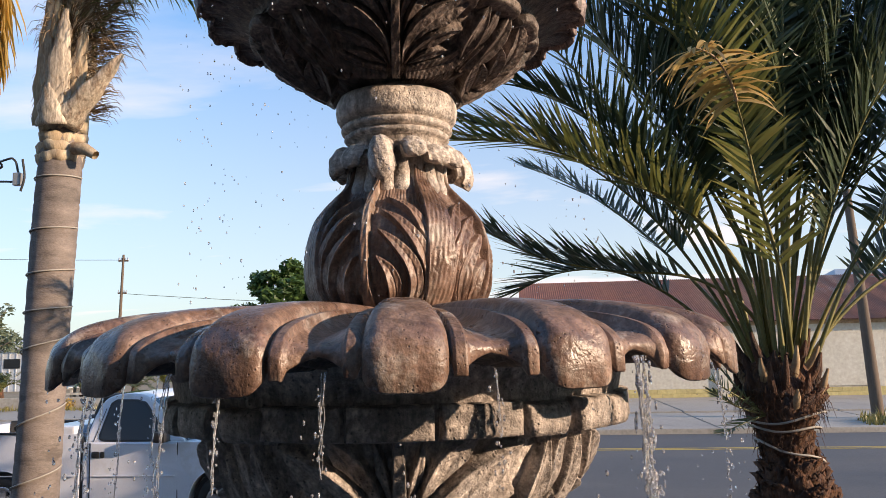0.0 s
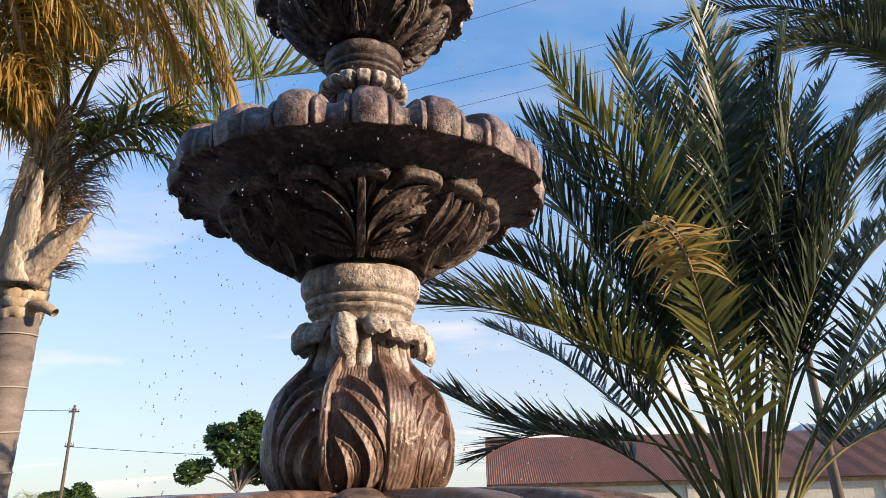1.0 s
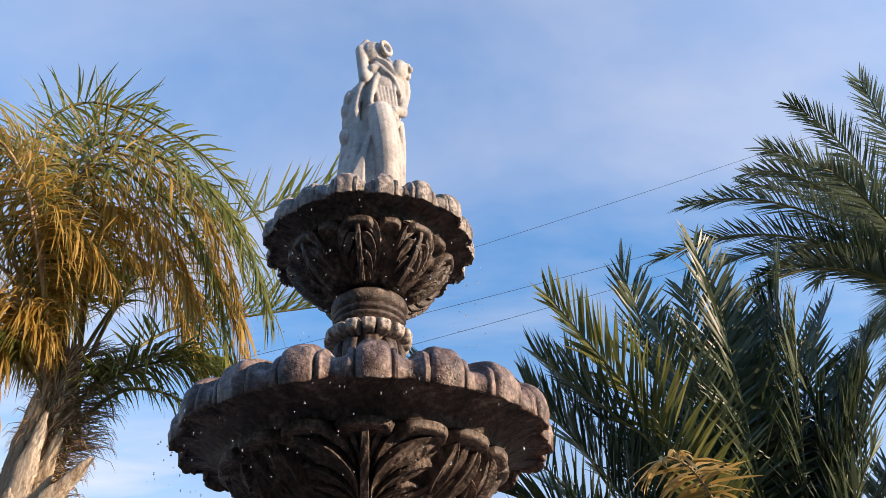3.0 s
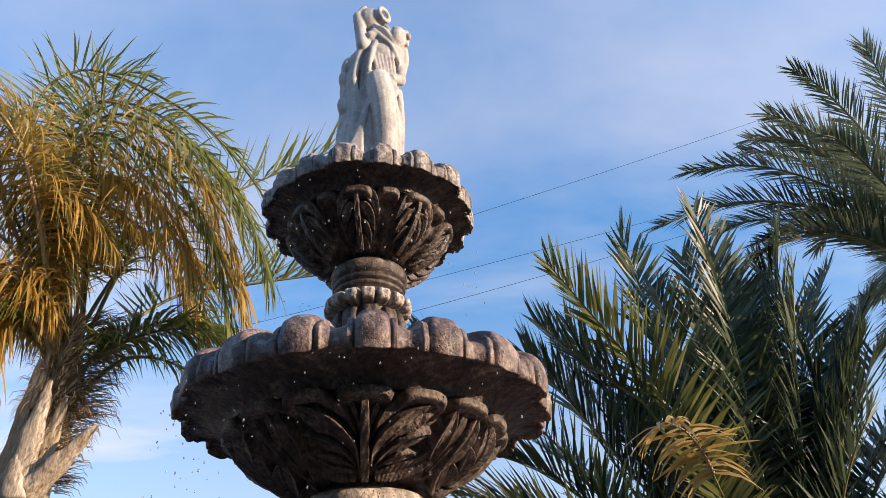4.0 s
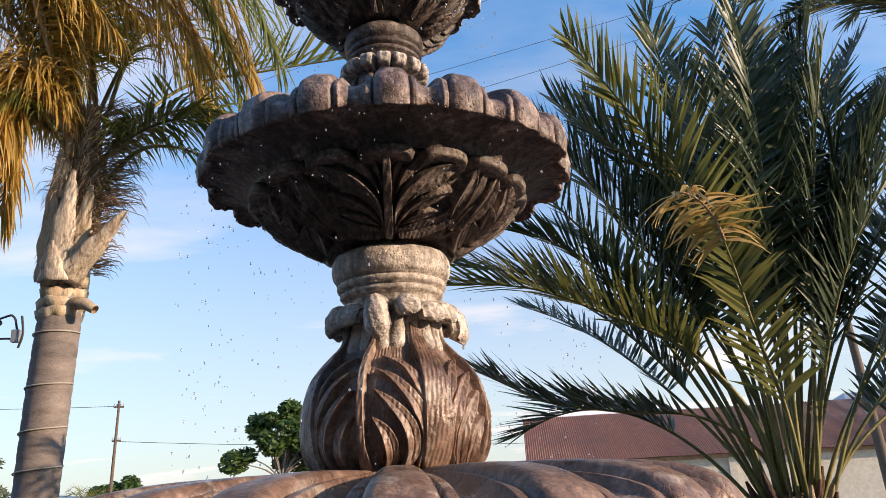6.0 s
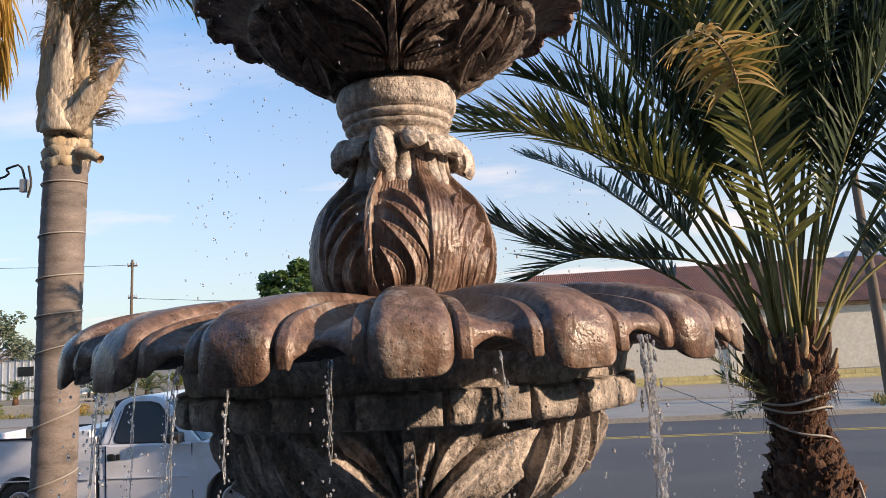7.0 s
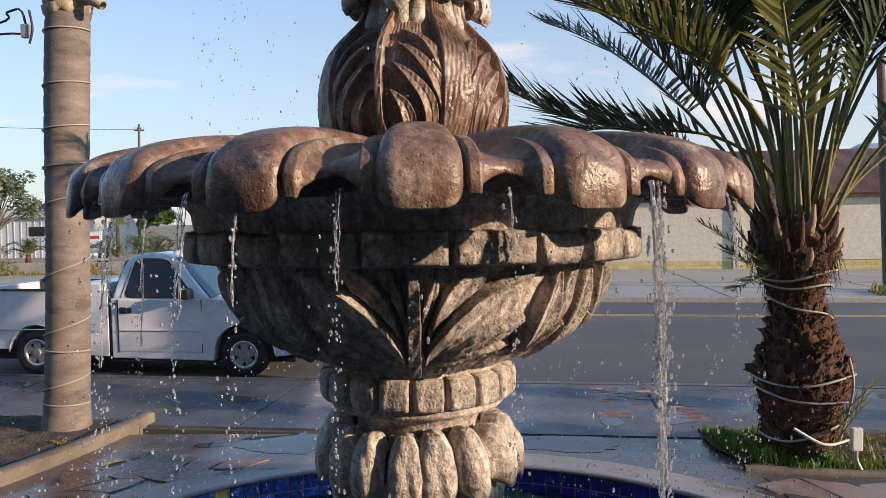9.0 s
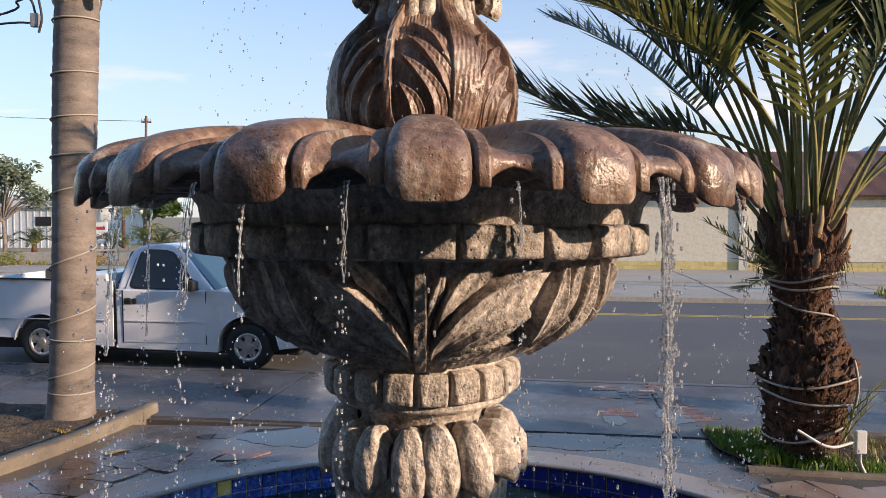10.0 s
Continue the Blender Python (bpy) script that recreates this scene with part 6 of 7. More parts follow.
# windscreen and rear window across the cab
for nm, q in (("windscreen", [(-4.015, 1.25), (-4.64, 1.86)]), ("rear_window", [(-5.57, 1.32), (-5.44, 1.78)])):
    bm = bmesh.new()
    (x0, z0), (x1, z1) = q
    dx = 0.03 if nm == "windscreen" else -0.02
    vs = [bm.verts.new(c) for c in ((x0 + dx, 0.09, z0), (x0 + dx, 1.91, z0), (x1 + dx, 1.75, z1), (x1 + dx, 0.25, z1))]
    bm.faces.new(vs)
    ob = part(nm, bm, glass_screen, truck)
    md = ob.modifiers.new("thick", "SOLIDIFY"); md.thickness = 0.012
for x in (-5.49, -4.117):
    pane("door_gap", [(x - 0.006, 0.39), (x + 0.006, 0.39), (x + 0.008, 1.22), (x - 0.004, 1.22)], -0.002, black_trim, th=0.01, parent=door)
pane("pillar_seam", [(-5.452, 1.24), (-5.444, 1.24), (-5.33, 1.72), (-5.338, 1.72)], 0.0175, black_trim, th=0.01)
pane("cab_gap", [(-5.665, 0.32), (-5.605, 0.30), (-5.605, 1.25), (-5.665, 1.36)], 0.02, black_trim, th=0.05)
pane("side_moulding", [(-5.46, 0.735), (-4.15, 0.735), (-4.15, 0.75), (-5.46, 0.75)], -0.012, paint_white, th=0.02, parent=door)
pane("rocker_panel", [(-5.6, 0.27), (-3.95, 0.26), (-3.95, 0.34), (-5.6, 0.35)], 0.03, black_trim, th=0.02)
part("door_handle", box_bm(-5.45, -5.33, -0.026, 0.02, 1.0, 1.10, 0.03), black_trim, door, "black door handle")
part("door_lock", box_bm(-5.315, -5.25, -0.016, 0.02, 1.005, 1.095, 0.014), black_trim, door)
part("wing_mirror", box_bm(-4.40, -4.20, -0.24, -0.02, 1.235, 1.40, 0.05), black_trim, door, "black wing mirror")
part("badge", box_bm(-5.575, -5.515, -0.002, 0.012, 1.14, 1.165, 0.003), black_trim, truck)
part("bumper", box_bm(-2.52, -2.36, 0.04, 1.96, 0.38, 0.64, 0.04), paint_white, truck)
part("rear_bumper", box_bm(-8.3, -8.15, 0.06, 1.94, 0.45, 0.62, 0.03), alloy, truck)
part("headlight", box_bm(-2.66, -2.485, 0.03, 0.4, 0.8, 0.98, 0.03), glass_dark, truck)
part("underbody", box_bm(-8.0, -2.7, 0.25, 1.75, 0.22, 0.5, 0.03), black_trim, truck)
# raised lips round the wheel openings, and the crease along the bed
for cx, r in ((HUB_R, 0.46), (HUB_F, 0.49)):
    a_ = np.linspace(math.pi * 0.98, math.pi * 0.02, 22)
    tube_part("wheel_lip", [(cx + (r + 0.004) * math.cos(q), 0.004 + 0.05 * max(0.0, 0.75 - (0.36 + r * math.sin(q))), 0.36 + (r + 0.004) * math.sin(q)) for q in a_], 0.010, paint_white, truck, "", 6)
pane("bed_crease", [(-8.12, 0.735), (-5.70, 0.735), (-5.70, 0.75), (-8.12, 0.75)], -0.008, paint_white, th=0.02)
for cx in (HUB_R, HUB_F):
    part("wheel_well", prism_bm([(cx - 0.44, 0.3)] + arch(cx, 0.44) + [(cx + 0.44, 0.3)], 0.09, 0.45), black_trim, truck)


def wheel(cx, near=True):
    y0 = 0.03 if near else 1.75
    prof = [(0.215, 0.0), (0.24, -0.008), (0.32, -0.01), (0.352, 0.015), (WR, 0.05), (WR, 0.17), (0.352, 0.21), (0.3, 0.225), (0.215, 0.22)]
    n = 48
    a = np.linspace(0, 2 * np.pi, n, endpoint=False)
    p = np.array(prof)
    co = np.stack([cx + p[None, :, 0] * np.cos(a)[:, None], np.broadcast_to(y0 + p[None, :, 1], (n, len(p))), WR + p[None, :, 0] * np.sin(a)[:, None]], -1)
    ob = part("wheel", fast_mesh("tyre", co.reshape(-1, 3), grid_faces(n, len(p), wrap=True)), rubber, truck)
    p = np.array([(0.218, 0.0), (0.21, -0.006), (0.195, 0.012), (0.19, 0.05), (0.1, 0.07), (0.0, 0.075)])
    co = np.stack([cx + p[None, :, 0] * np.cos(a)[:, None], np.broadcast_to(y0 + p[None, :, 1], (n, len(p))), WR + p[None, :, 0] * np.sin(a)[:, None]], -1)
    part("rim", fast_mesh("rim", co.reshape(-1, 3), grid_faces(n, len(p), wrap=True)), black_trim, ob)
    bm = bmesh.new()
    for k in range(5):
        th0 = 2 * math.pi * k / 5 + 0.3
        for w0, w1, r0, r1, yy in ((0.045, 0.074, 0.03, 0.205, -0.002),):
            d, s = Vector((math.cos(th0), 0, math.sin(th0))), Vector((-math.sin(th0), 0, math.cos(th0)))
            c0 = Vector((cx, y0, WR))
            q = [c0 + d * r0 + s * w0, c0 + d * r1 + s * w1, c0 + d * r1 - s * w1, c0 + d * r0 - s * w0]
            top = [bm.verts.new(v + Vector((0, yy + (0.014 if i in (0, 3) else 0.004), 0))) for i, v in enumerate(q)]
            low = [bm.verts.new(v + Vector((0, 0.05, 0))) for v in q]
            bm.faces.new(top)
            for i in range(4):
                bm.faces.new((top[i], low[i], low[(i + 1) % 4], top[(i + 1) % 4]))
    bmesh.ops.create_cone(bm, cap_ends=True, segments=20, radius1=0.075, radius2=0.06, depth=0.05, matrix=pose(cx, y0 + 0.012, WR, 90))
    r = 0.20
    bmesh.ops.recalc_face_normals(bm, faces=bm.faces[:])
    part("spokes", bm, alloy, ob, "silver five-spoke rim")
    p = np.array([(0.222, -0.002), (0.215, -0.014), (0.188, -0.008), (0.172, 0.006), (0.165, 0.03), (0.205, 0.03)])
    co = np.stack([cx + p[None, :, 0] * np.cos(a)[:, None], np.broadcast_to(y0 + p[None, :, 1], (n, len(p))), WR + p[None, :, 0] * np.sin(a)[:, None]], -1)
    part("rim_lip", fast_mesh("rim_lip", co.reshape(-1, 3), grid_faces(n, len(p), wrap=True)), alloy, ob)


for cx in (HUB_R, HUB_F):
    wheel(cx); wheel(cx, False)

# dark car parked on the far side of the road, behind the pickup
far_car = tagged(new("parked_car"), "dark car parked across the road", "car")
far_car.matrix_basis = ROAD @ pose(-10.6, 9.0, -0.13)
car_paint = rich("dark blue-black car paint", [(0.012, 0.014, 0.02), (0.02, 0.023, 0.03)], 2, (0.15, 0.3), 60, 0.02, 0.001)
part("body", prism_bm([(0, 0.3), (4.4, 0.3), (4.45, 0.75), (3.4, 0.92), (0.05, 0.95)], 0, 1.75, 0.06), car_paint, far_car)
bm = prism_bm([(0.1, 0.94), (3.3, 0.92), (2.6, 1.42), (2.2, 1.5), (0.7, 1.5), (0.3, 1.4)], 0.08, 1.67, 0.05)
part("cabin", bm, glass_dark, far_car)
for x in (0.85, 3.55):
    bm = bmesh.new()
    bmesh.ops.create_cone(bm, cap_ends=True, segments=28, radius1=0.32, radius2=0.32, depth=0.2, matrix=pose(x, 0.1, 0.32, 90))
    part("wheel", bm, rubber, far_car)

# ---- warehouse ----
warehouse = tagged(new("warehouse"), "long cream block warehouse under a rusted corrugated roof", "warehouse")
warehouse.matrix_basis = ROAD @ pose(0, 23.0, 0)
W0, W1, WH = 1.35, 62.0, 3.05
part("wall", box_bm(W0, W1, 0.0, 0.25, 0.40, WH), wall_cream, warehouse)
part("wall", box_bm(W0, W0 + 0.25, 0.25, 14.0, 0.0, WH), wall_cream, warehouse)
part("wall", box_bm(W0, W1, 0.01, 0.25, -0.2, 0.40), wall_yellow, warehouse)
for x in (1.7, 9.55, 17.6, 24.0, 30.0, 36.0, 42.0):
    part("pilaster", box_bm(x - 0.16, x + 0.16, -0.12, -0.002, -0.1, WH, 0.01), wall_cream, warehouse)
part("eave_beam", box_bm(W0 - 0.1, W1, -0.1, 0.3, WH + 0.004, WH + 0.16), stem_dry, warehouse)
for x in (13.9, 20.0, 27.0):
    part("wall_panel", box_bm(x - 1.1, x + 2.2, -0.035, -0.003, 0.45, WH - 0.35, 0.01), wall_cream, warehouse)
    part("drain_pipe", box_bm(x - 1.45, x - 1.38, -0.1, -0.02, 0.4, WH, 0.01), galv, warehouse)
# block courses of the yellow base
bme = bpy.data.meshes.new("base_block"); bm = box_bm(-0.195, 0.195, -0.008, 0.006, -0.095, 0.095, 0.006, 1); bm.to_mesh(bme); bm.free(); bme.materials.append(wall_yellow)
for k in range(60):
    for row in range(2):
        part("base_block", bme, None, warehouse, m=pose(W0 + 0.25 + k * 0.4 + 0.2 * row, 0.004, 0.1 + 0.2 * row))
cme = bpy.data.meshes.new("wall_block"); bm = box_bm(-0.396, 0.396, -0.003, 0.006, -0.196, 0.196, 0.004, 1); bm.to_mesh(cme); bm.free(); cme.materials.append(wall_cream)
for k in range(36):
    for row in range(6):
        x = 2.2 + k * 0.8 + 0.4 * (row % 2)
        if x > 29:
            continue
        part("wall_block", cme, None, warehouse, m=pose(x, -0.0005, 0.62 + 0.4 * row))
# corrugated sheets, each its own piece
for k in range(48):
    x0 = W0 - 0.3 + k * 1.0
    n, m = 41, 4
    u, v = np.meshgrid(np.linspace(0, 1.03, n), np.linspace(0, 1, m), indexing="ij")
    co = np.stack([x0 + u, -0.45 + 6.2 * v, WH + 0.17 + 2.35 * v + 0.022 * np.sin(u * 2 * np.pi / 0.1) + 0.006 * (k % 2)], -1)
    part("roof_sheet", fast_mesh("roof_sheet", co.reshape(-1, 3), grid_faces(n, m)), roof_rust, warehouse)
co = np.array([(W0, 0.2, WH), (W0, 5.7, WH + 2.45), (W0, 11.2, WH), (W0 + 0.2, 0.2, WH), (W0 + 0.2, 5.7, WH + 2.45), (W0 + 0.2, 11.2, WH)])
part("gable", fast_mesh("gable", co, np.array([(0, 1, 2), (5, 4, 3)]), False), wall_cream, warehouse)
co = np.array([(W0 - 0.3, 5.7, WH + 2.5), (W1, 5.7, WH + 2.5), (W1, 11.6, WH), (W0 - 0.3, 11.6, WH)])
part("roof_back", fast_mesh("roof_back", co, np.array([(0, 1, 2, 3)]), False), roof_rust, warehouse)
sign_white = rich("white sign panel", [(0.68, 0.68, 0.67), (0.75, 0.75, 0.74)], 2, (0.5, 0.7), 30, 0.05, 0.002)
ink_blue = material("faded blue lettering", (0.05, 0.09, 0.25), 0.6)
ink_red = material("faded red lettering", (0.4, 0.05, 0.06), 0.6)
banner = tagged(new("wall_sign"), "white printed sign fixed to the warehouse wall", "sign")
banner.matrix_basis = ROAD @ pose(3.3, 22.93, 2.75)
part("panel", box_bm(-0.75, 0.75, -0.02, 0.02, -0.32, 0.32, 0.005), sign_white, banner)
for k, (w, z) in enumerate(((0.62, 0.16), (0.5, 0.04), (0.56, -0.1), (0.3, -0.2))):
    part("lettering_bar", box_bm(-w, w, -0.024, -0.0205, z - 0.03, z + 0.03), ink_blue, banner)
# red-roofed shed farther left
shed = tagged(new("shed"), "small shed with a rusted red roof", "shed")
shed.matrix_basis = ROAD @ pose(-7.2, 23.5, 0)
part("wall", box_bm(0.2, 5.4, 0.3, 4.8, -0.2, 2.5), wall_cream, shed)
for s in (0, 1):
    n, m = 60, 3
    u, v = np.meshgrid(np.linspace(0, 5.6, n), np.linspace(0, 1, m), indexing="ij")
    co = np.stack([u, (2.6 * v if s == 0 else 5.1 - 2.5 * v), 2.45 + 1.55 * v + 0.02 * np.sin(u * 28)], -1)
    part("roof_slope", fast_mesh("roof_slope", co.reshape(-1, 3), grid_faces(n, m)), roof_rust, shed)

# dark house beyond the warehouse, its hipped roof above the ridge
house = thing("house", "dark house with a grey hipped roof beyond the warehouse", "house", (28.6, 48.0, SHEET), -5.43)
part("wall", box_bm(-4.6, 4.6, -3.6, 3.6, 0.0, 5.75), bark_boot, house)
roof_shape = np.array([(-5.2, -4.2, 5.7), (5.2, -4.2, 5.7), (5.2, 4.2, 5.7), (-5.2, 4.2, 5.7), (-3.6, 0, 7.0), (3.6, 0, 7.0), (-5.2, -4.2, 5.55), (5.2, -4.2, 5.55), (5.2, 4.2, 5.55), (-5.2, 4.2, 5.55)])
bm = bmesh.new()
vs_ = [bm.verts.new(v) for v in roof_shape]
for f_ in ((0, 1, 5, 4), (1, 2, 5), (2, 3, 4, 5), (3, 0, 4), (6, 7, 1, 0), (7, 8, 2, 1), (8, 9, 3, 2), (9, 6, 0, 3), (9, 8, 7, 6)):
    bm.faces.new([vs_[i] for i in f_])
part("roof", bm, galv, house)
for x in (-3.2, 0.2, 3.2):
    part("window", box_bm(x - 0.5, x + 0.5, -3.64, -3.604, 4.2, 5.3, 0.01), glass_dark, house)

# ---- poles, wires, far things ----
def utility_pole(x, y, h, lean=0.0, arms=(), r=0.13, label="tall wooden utility pole with crossarms"):
    p = thing("utility_pole", label, "utility pole", (x, y, SHEET))
    tube_part("post", [(0, 0, 0), (lean * 0.5, 0, h / 2), (lean, 0, h)], [r * 1.2, r, r * 0.75], wood_pole, p, "", 12)
    for z, w in arms:
        part("crossarm", box_bm(lean - w / 2, lean + w / 2, -0.06, 0.06, z - 0.06, z + 0.06, 0.01), wood_pole, p)
        for s in (-0.45, -0.2, 0.2, 0.45):
            bm = bmesh.new()
            bmesh.ops.create_cone(bm, cap_ends=True, segments=8, radius1=0.07, radius2=0.04, depth=0.22, matrix=pose(lean + s * w, 0, z + 0.16))
            part("insulator", bm, galv, p)
    return p


utility_pole(-26.2, 60.0, 10.5, 0.25, ((10.0, 0.8), (7.4, 0.7)), 0.12)
utility_pole(12.95, 23.2, 7.2, -0.35, (), 0.15, "leaning brown utility pole by the road")
wires = tagged(new("overhead_wires"), "thin dark overhead wires crossing the sky", "wires")
for k, (a, b, sag) in enumerate((((-8.0, 25, 16.9), (30.0, 25, 30.9), 0.3), ((-8.0, 25, 15.3), (30.0, 25, 26.0), 0.3), ((-8.0, 25, 14.0), (30.0, 25, 25.2), 0.35), ((-26, 60, 7.2), (20, 60, 5.2), 0.5), ((-26, 60, 9.9), (-80, 60, 14), 0.8))):
    a, b = np.array(a, float), np.array(b, float)
    pts = [a + (b - a) * t + np.array((0, 0, -4 * sag * t * (1 - t))) for t in np.linspace(0, 1, 24)]
    tube_part("wire", pts, 0.009 if k < 3 else 0.02, cable_dark, wires, "", 5)


def leaf_cloud(centers, radii, count, size, seed):
    """Many small leaves scattered in clumps."""
    rng = np.random.default_rng(seed)
    c = np.array(centers, float)
    r = np.array(radii, float)
    w = r**2 / (r**2).sum()
    k = rng.choice(len(c), count, p=w)
    d = rng.normal(0, 1, (count, 3)); d /= np.linalg.norm(d, axis=1, keepdims=True)
    p = c[k] + d * (r[k] * rng.uniform(0.35, 1.05, count) ** 0.6)[:, None] * np.array((1, 1, 0.8))
    a = rng.normal(0, 1, (count, 3)); a[:, 2] *= 0.5; a /= np.linalg.norm(a, axis=1, keepdims=True)
    b = np.cross(a, rng.normal(0, 1, (count, 3))); b /= np.linalg.norm(b, axis=1, keepdims=True) + 1e-9
    s = size * rng.uniform(0.6, 1.4, count)[:, None]
    co = np.stack([p - a * s, p + b * s * 0.42, p + a * s, p - b * s * 0.42], 1).reshape(-1, 3)
    f = np.arange(count * 4).reshape(-1, 4)
    return co, f


def broad_tree(x, y, h, spread, seed, mat, label, count=5000, trunk=0.25, size=0.22):
    t = thing("tree", label, "tree", (x, y, SHEET))
    rng = random.Random(seed)
    geo = [tube(bez([(0, 0, 0), (0.1, 0, h * 0.2), (-0.05, 0.1, h * 0.42)], 12), np.linspace(trunk, trunk * 0.6, 12), 10)]
    centers, radii = [], []
    for k in range(26):
        a, e = rng.uniform(0, 6.28), rng.uniform(0.15, 1.4)
        L = h * rng.uniform(0.28, 0.56)
        tip = (spread * math.cos(a) * math.cos(e) * rng.uniform(0.5, 1.0), spread * math.sin(a) * math.cos(e) * rng.uniform(0.5, 1.0), h * 0.40 + L * math.sin(e))
        geo.append(tube(bez([(-0.05, 0.1, h * 0.38), (tip[0] * 0.4, tip[1] * 0.4, h * 0.42 + L * 0.4 * math.sin(e)), tip], 8), np.linspace(trunk * 0.35, 0.02, 8), 6))
        centers.append(tip); radii.append(spread * rng.uniform(0.16, 0.32))
    part("trunk", fast_mesh("trunk", *join_geo(geo)), bark_grey, t)
    part("crown", fast_mesh("crown", *leaf_cloud(centers, radii, count, size, seed), False), mat, t)
    return t


broad_tree(-12.6, 58.0, 9.9, 3.9, 11, leaf_tree, "dense green broadleaf tree behind the road", 9000, size=0.26)
broad_tree(-30.0, 70.0, 5.2, 3.2, 14, leaf_tree, "low rounded green tree far off", 3500, size=0.3)
broad_tree(-21.8, 34.5, 5.6, 2.4, 12, leaf_pale, "small airy pale-leaved tree across the road", 2600, 0.12, 0.12)
broad_tree(-24.6, 36.0, 5.0, 2.2, 13, leaf_pale, "small airy pale-leaved tree across the road", 2200, 0.12, 0.12)


def fan_shrub(x, y, h, seed, mat, label="small bushy palm in a far planting"):
    t = thing("small_palm", label, "palm", (x, y, SHEET))
    rng = random.Random(seed)
    tube_part("trunk", [(0, 0, 0), (0, 0, h * 0.35), (0, 0, h * 0.55)], [0.16, 0.15, 0.1], bark_boot, t)
    for k in range(16):
        a, e = rng.uniform(0, 6.28), rng.uniform(0.0, 1.3)
        L = h * rng.uniform(0.45, 0.7)
        d = (math.cos(a), math.sin(a))
        frond(t, arc((0, 0, h * 0.5), (d[0] * L * 0.5 * math.cos(e), d[1] * L * 0.5 * math.cos(e), h * 0.5 + L * (0.35 + 0.55 * math.sin(e))), (d[0] * L * math.cos(e * 0.8), d[1] * L * math.cos(e * 0.8), h * 0.5 + L * (0.75 * math.sin(e) - 0.12)), 5), mat if k % 4 else leaf_date_yellow, stem_green, "", pairs=22, leaf=0.34 * h / 2, width=0.03, seed=seed * 31 + k, start=0.15, hang=0.1, stem=0.015)
    return t


for k, (x, y, h) in enumerate(((-20.6, 35.0, 2.0), (-19.6, 36.5, 2.2), (-16.6, 34.5, 1.9), (-15.4, 35.5, 2.2), (-14.3, 34.6, 2.0), (-13.4, 36.0, 2.1), (-22.6, 34.8, 1.9))):
    fan_shrub(x, y, h, 60 + k, leaf_queen if k % 2 else leaf_date)
fan_shrub(-27.0, 58.0, 4.4, 90, leaf_queen, "small far palm beside the pole")


def shrub(x, y, r, seed, mat, label):
    t = thing("shrub", label, "shrub", (x, y, SHEET))
    rng = random.Random(seed)
    cs = [(rng.uniform(-r, r) * 0.7, rng.uniform(-r, r) * 0.7, rng.uniform(0.25, 0.7) * r) for _ in range(9)]
    part("foliage", fast_mesh("foliage", *leaf_cloud(cs, [r * rng.uniform(0.35, 0.55) for _ in cs], 1400, 0.06, seed), False), mat, t)
    part("stems", fast_mesh("stems", *join_geo([tube([(0, 0, 0), (c[0] * 0.5, c[1] * 0.5, c[2] * 0.6), c], [0.02, 0.015, 0.006], 5) for c in cs])), stem_dry, t)


shrub(-20.9, 32.6, 0.9, 21, leaf_queen, "clipped yellow-green shrub before the far wall")
shrub(-22.6, 32.8, 0.8, 22, leaf_queen, "clipped yellow-green shrub before the far wall")
shrub(-17.2, 33.2, 0.7, 23, leaf_queen_dry, "yellow flowering shrub before the far wall")
low_wall = part("low_wall", box_bm(-70, -8.5, 0, 0.25, SHEET, 0.55, 0.02), block_grey, m=ROAD @ pose(0, 21.6, 0))
tagged(low_wall, "long low grey block wall beyond the road", "wall", kind="structure")
lot = part("lot", slab("lot", [(-95, 11.6), (-9, 11.6), (-9, 21.6), (-95, 21.6)], SHEET - 0.05, -0.02, dirt), dirt, m=ROAD)
tagged(lot, "bare pale dirt lot across the road", "ground", kind="structure")
far_hall = tagged(new("industrial_building"), "pale grey metal-sided industrial building far off", "building")
far_hall.matrix_basis = pose(-42, 56, 0)
part("wall", box_bm(0, 12.5, 0, 12, SHEET, 2.9), metal_grey, far_hall)
for k in range(24):
    part("cladding_rib", box_bm(0.2 + k * 0.52, 0.26 + k * 0.52, -0.05, 0.0, SHEET, 2.88), metal_grey, far_hall)
part("roof", prism_bm([(-0.3, 2.904), (12.8, 2.904), (12.8, 3.05), (6.2, 3.7), (-0.3, 3.05)], -0.4, 12.4), metal_grey, far_hall)
part("window", box_bm(9.2, 10.4, -0.07, -0.051, 1.5, 2.2), glass_dark, far_hall)
part("door", box_bm(3.0, 5.6, -0.08, -0.051, SHEET, 2.4), galv, far_hall)
board = tagged(new("sign_board"), "white board with red and blue lettering", "sign")
board.matrix_basis = pose(-18.5, 36.4, 0)
part("panel", box_bm(-0.75, 0.75, -0.03, 0.03, 0.9, 1.95, 0.01), sign_white, board)
part("lettering_bar", box_bm(-0.6, 0.65, -0.036, -0.031, 1.58, 1.74), ink_red, board)
part("lettering_bar", box_bm(-0.5, 0.5, -0.036, -0.031, 1.15, 1.27), ink_blue, board)
for x in (-0.6, 0.6):
    part("post", box_bm(x - 0.05, x + 0.05, 0.031, 0.13, SHEET, 1.9), wood_pole, board)
bench = tagged(new("pallet_stack"), "weathered grey timber pallets stacked across the road", "pallets")
bench.matrix_basis = pose(-17.0, 34.2, SHEET)
for k in range(4):
    part("slat", box_bm(-0.7, 0.7, -0.08, 0.08, 0.2 + k * 0.2, 0.3 + k * 0.2, 0.01), block_grey, bench)
for x in (-0.6, 0.0, 0.6):
    part("post", box_bm(x - 0.05, x + 0.05, 0.081, 0.16, 0.0, 1.0, 0.01), block_grey, bench)

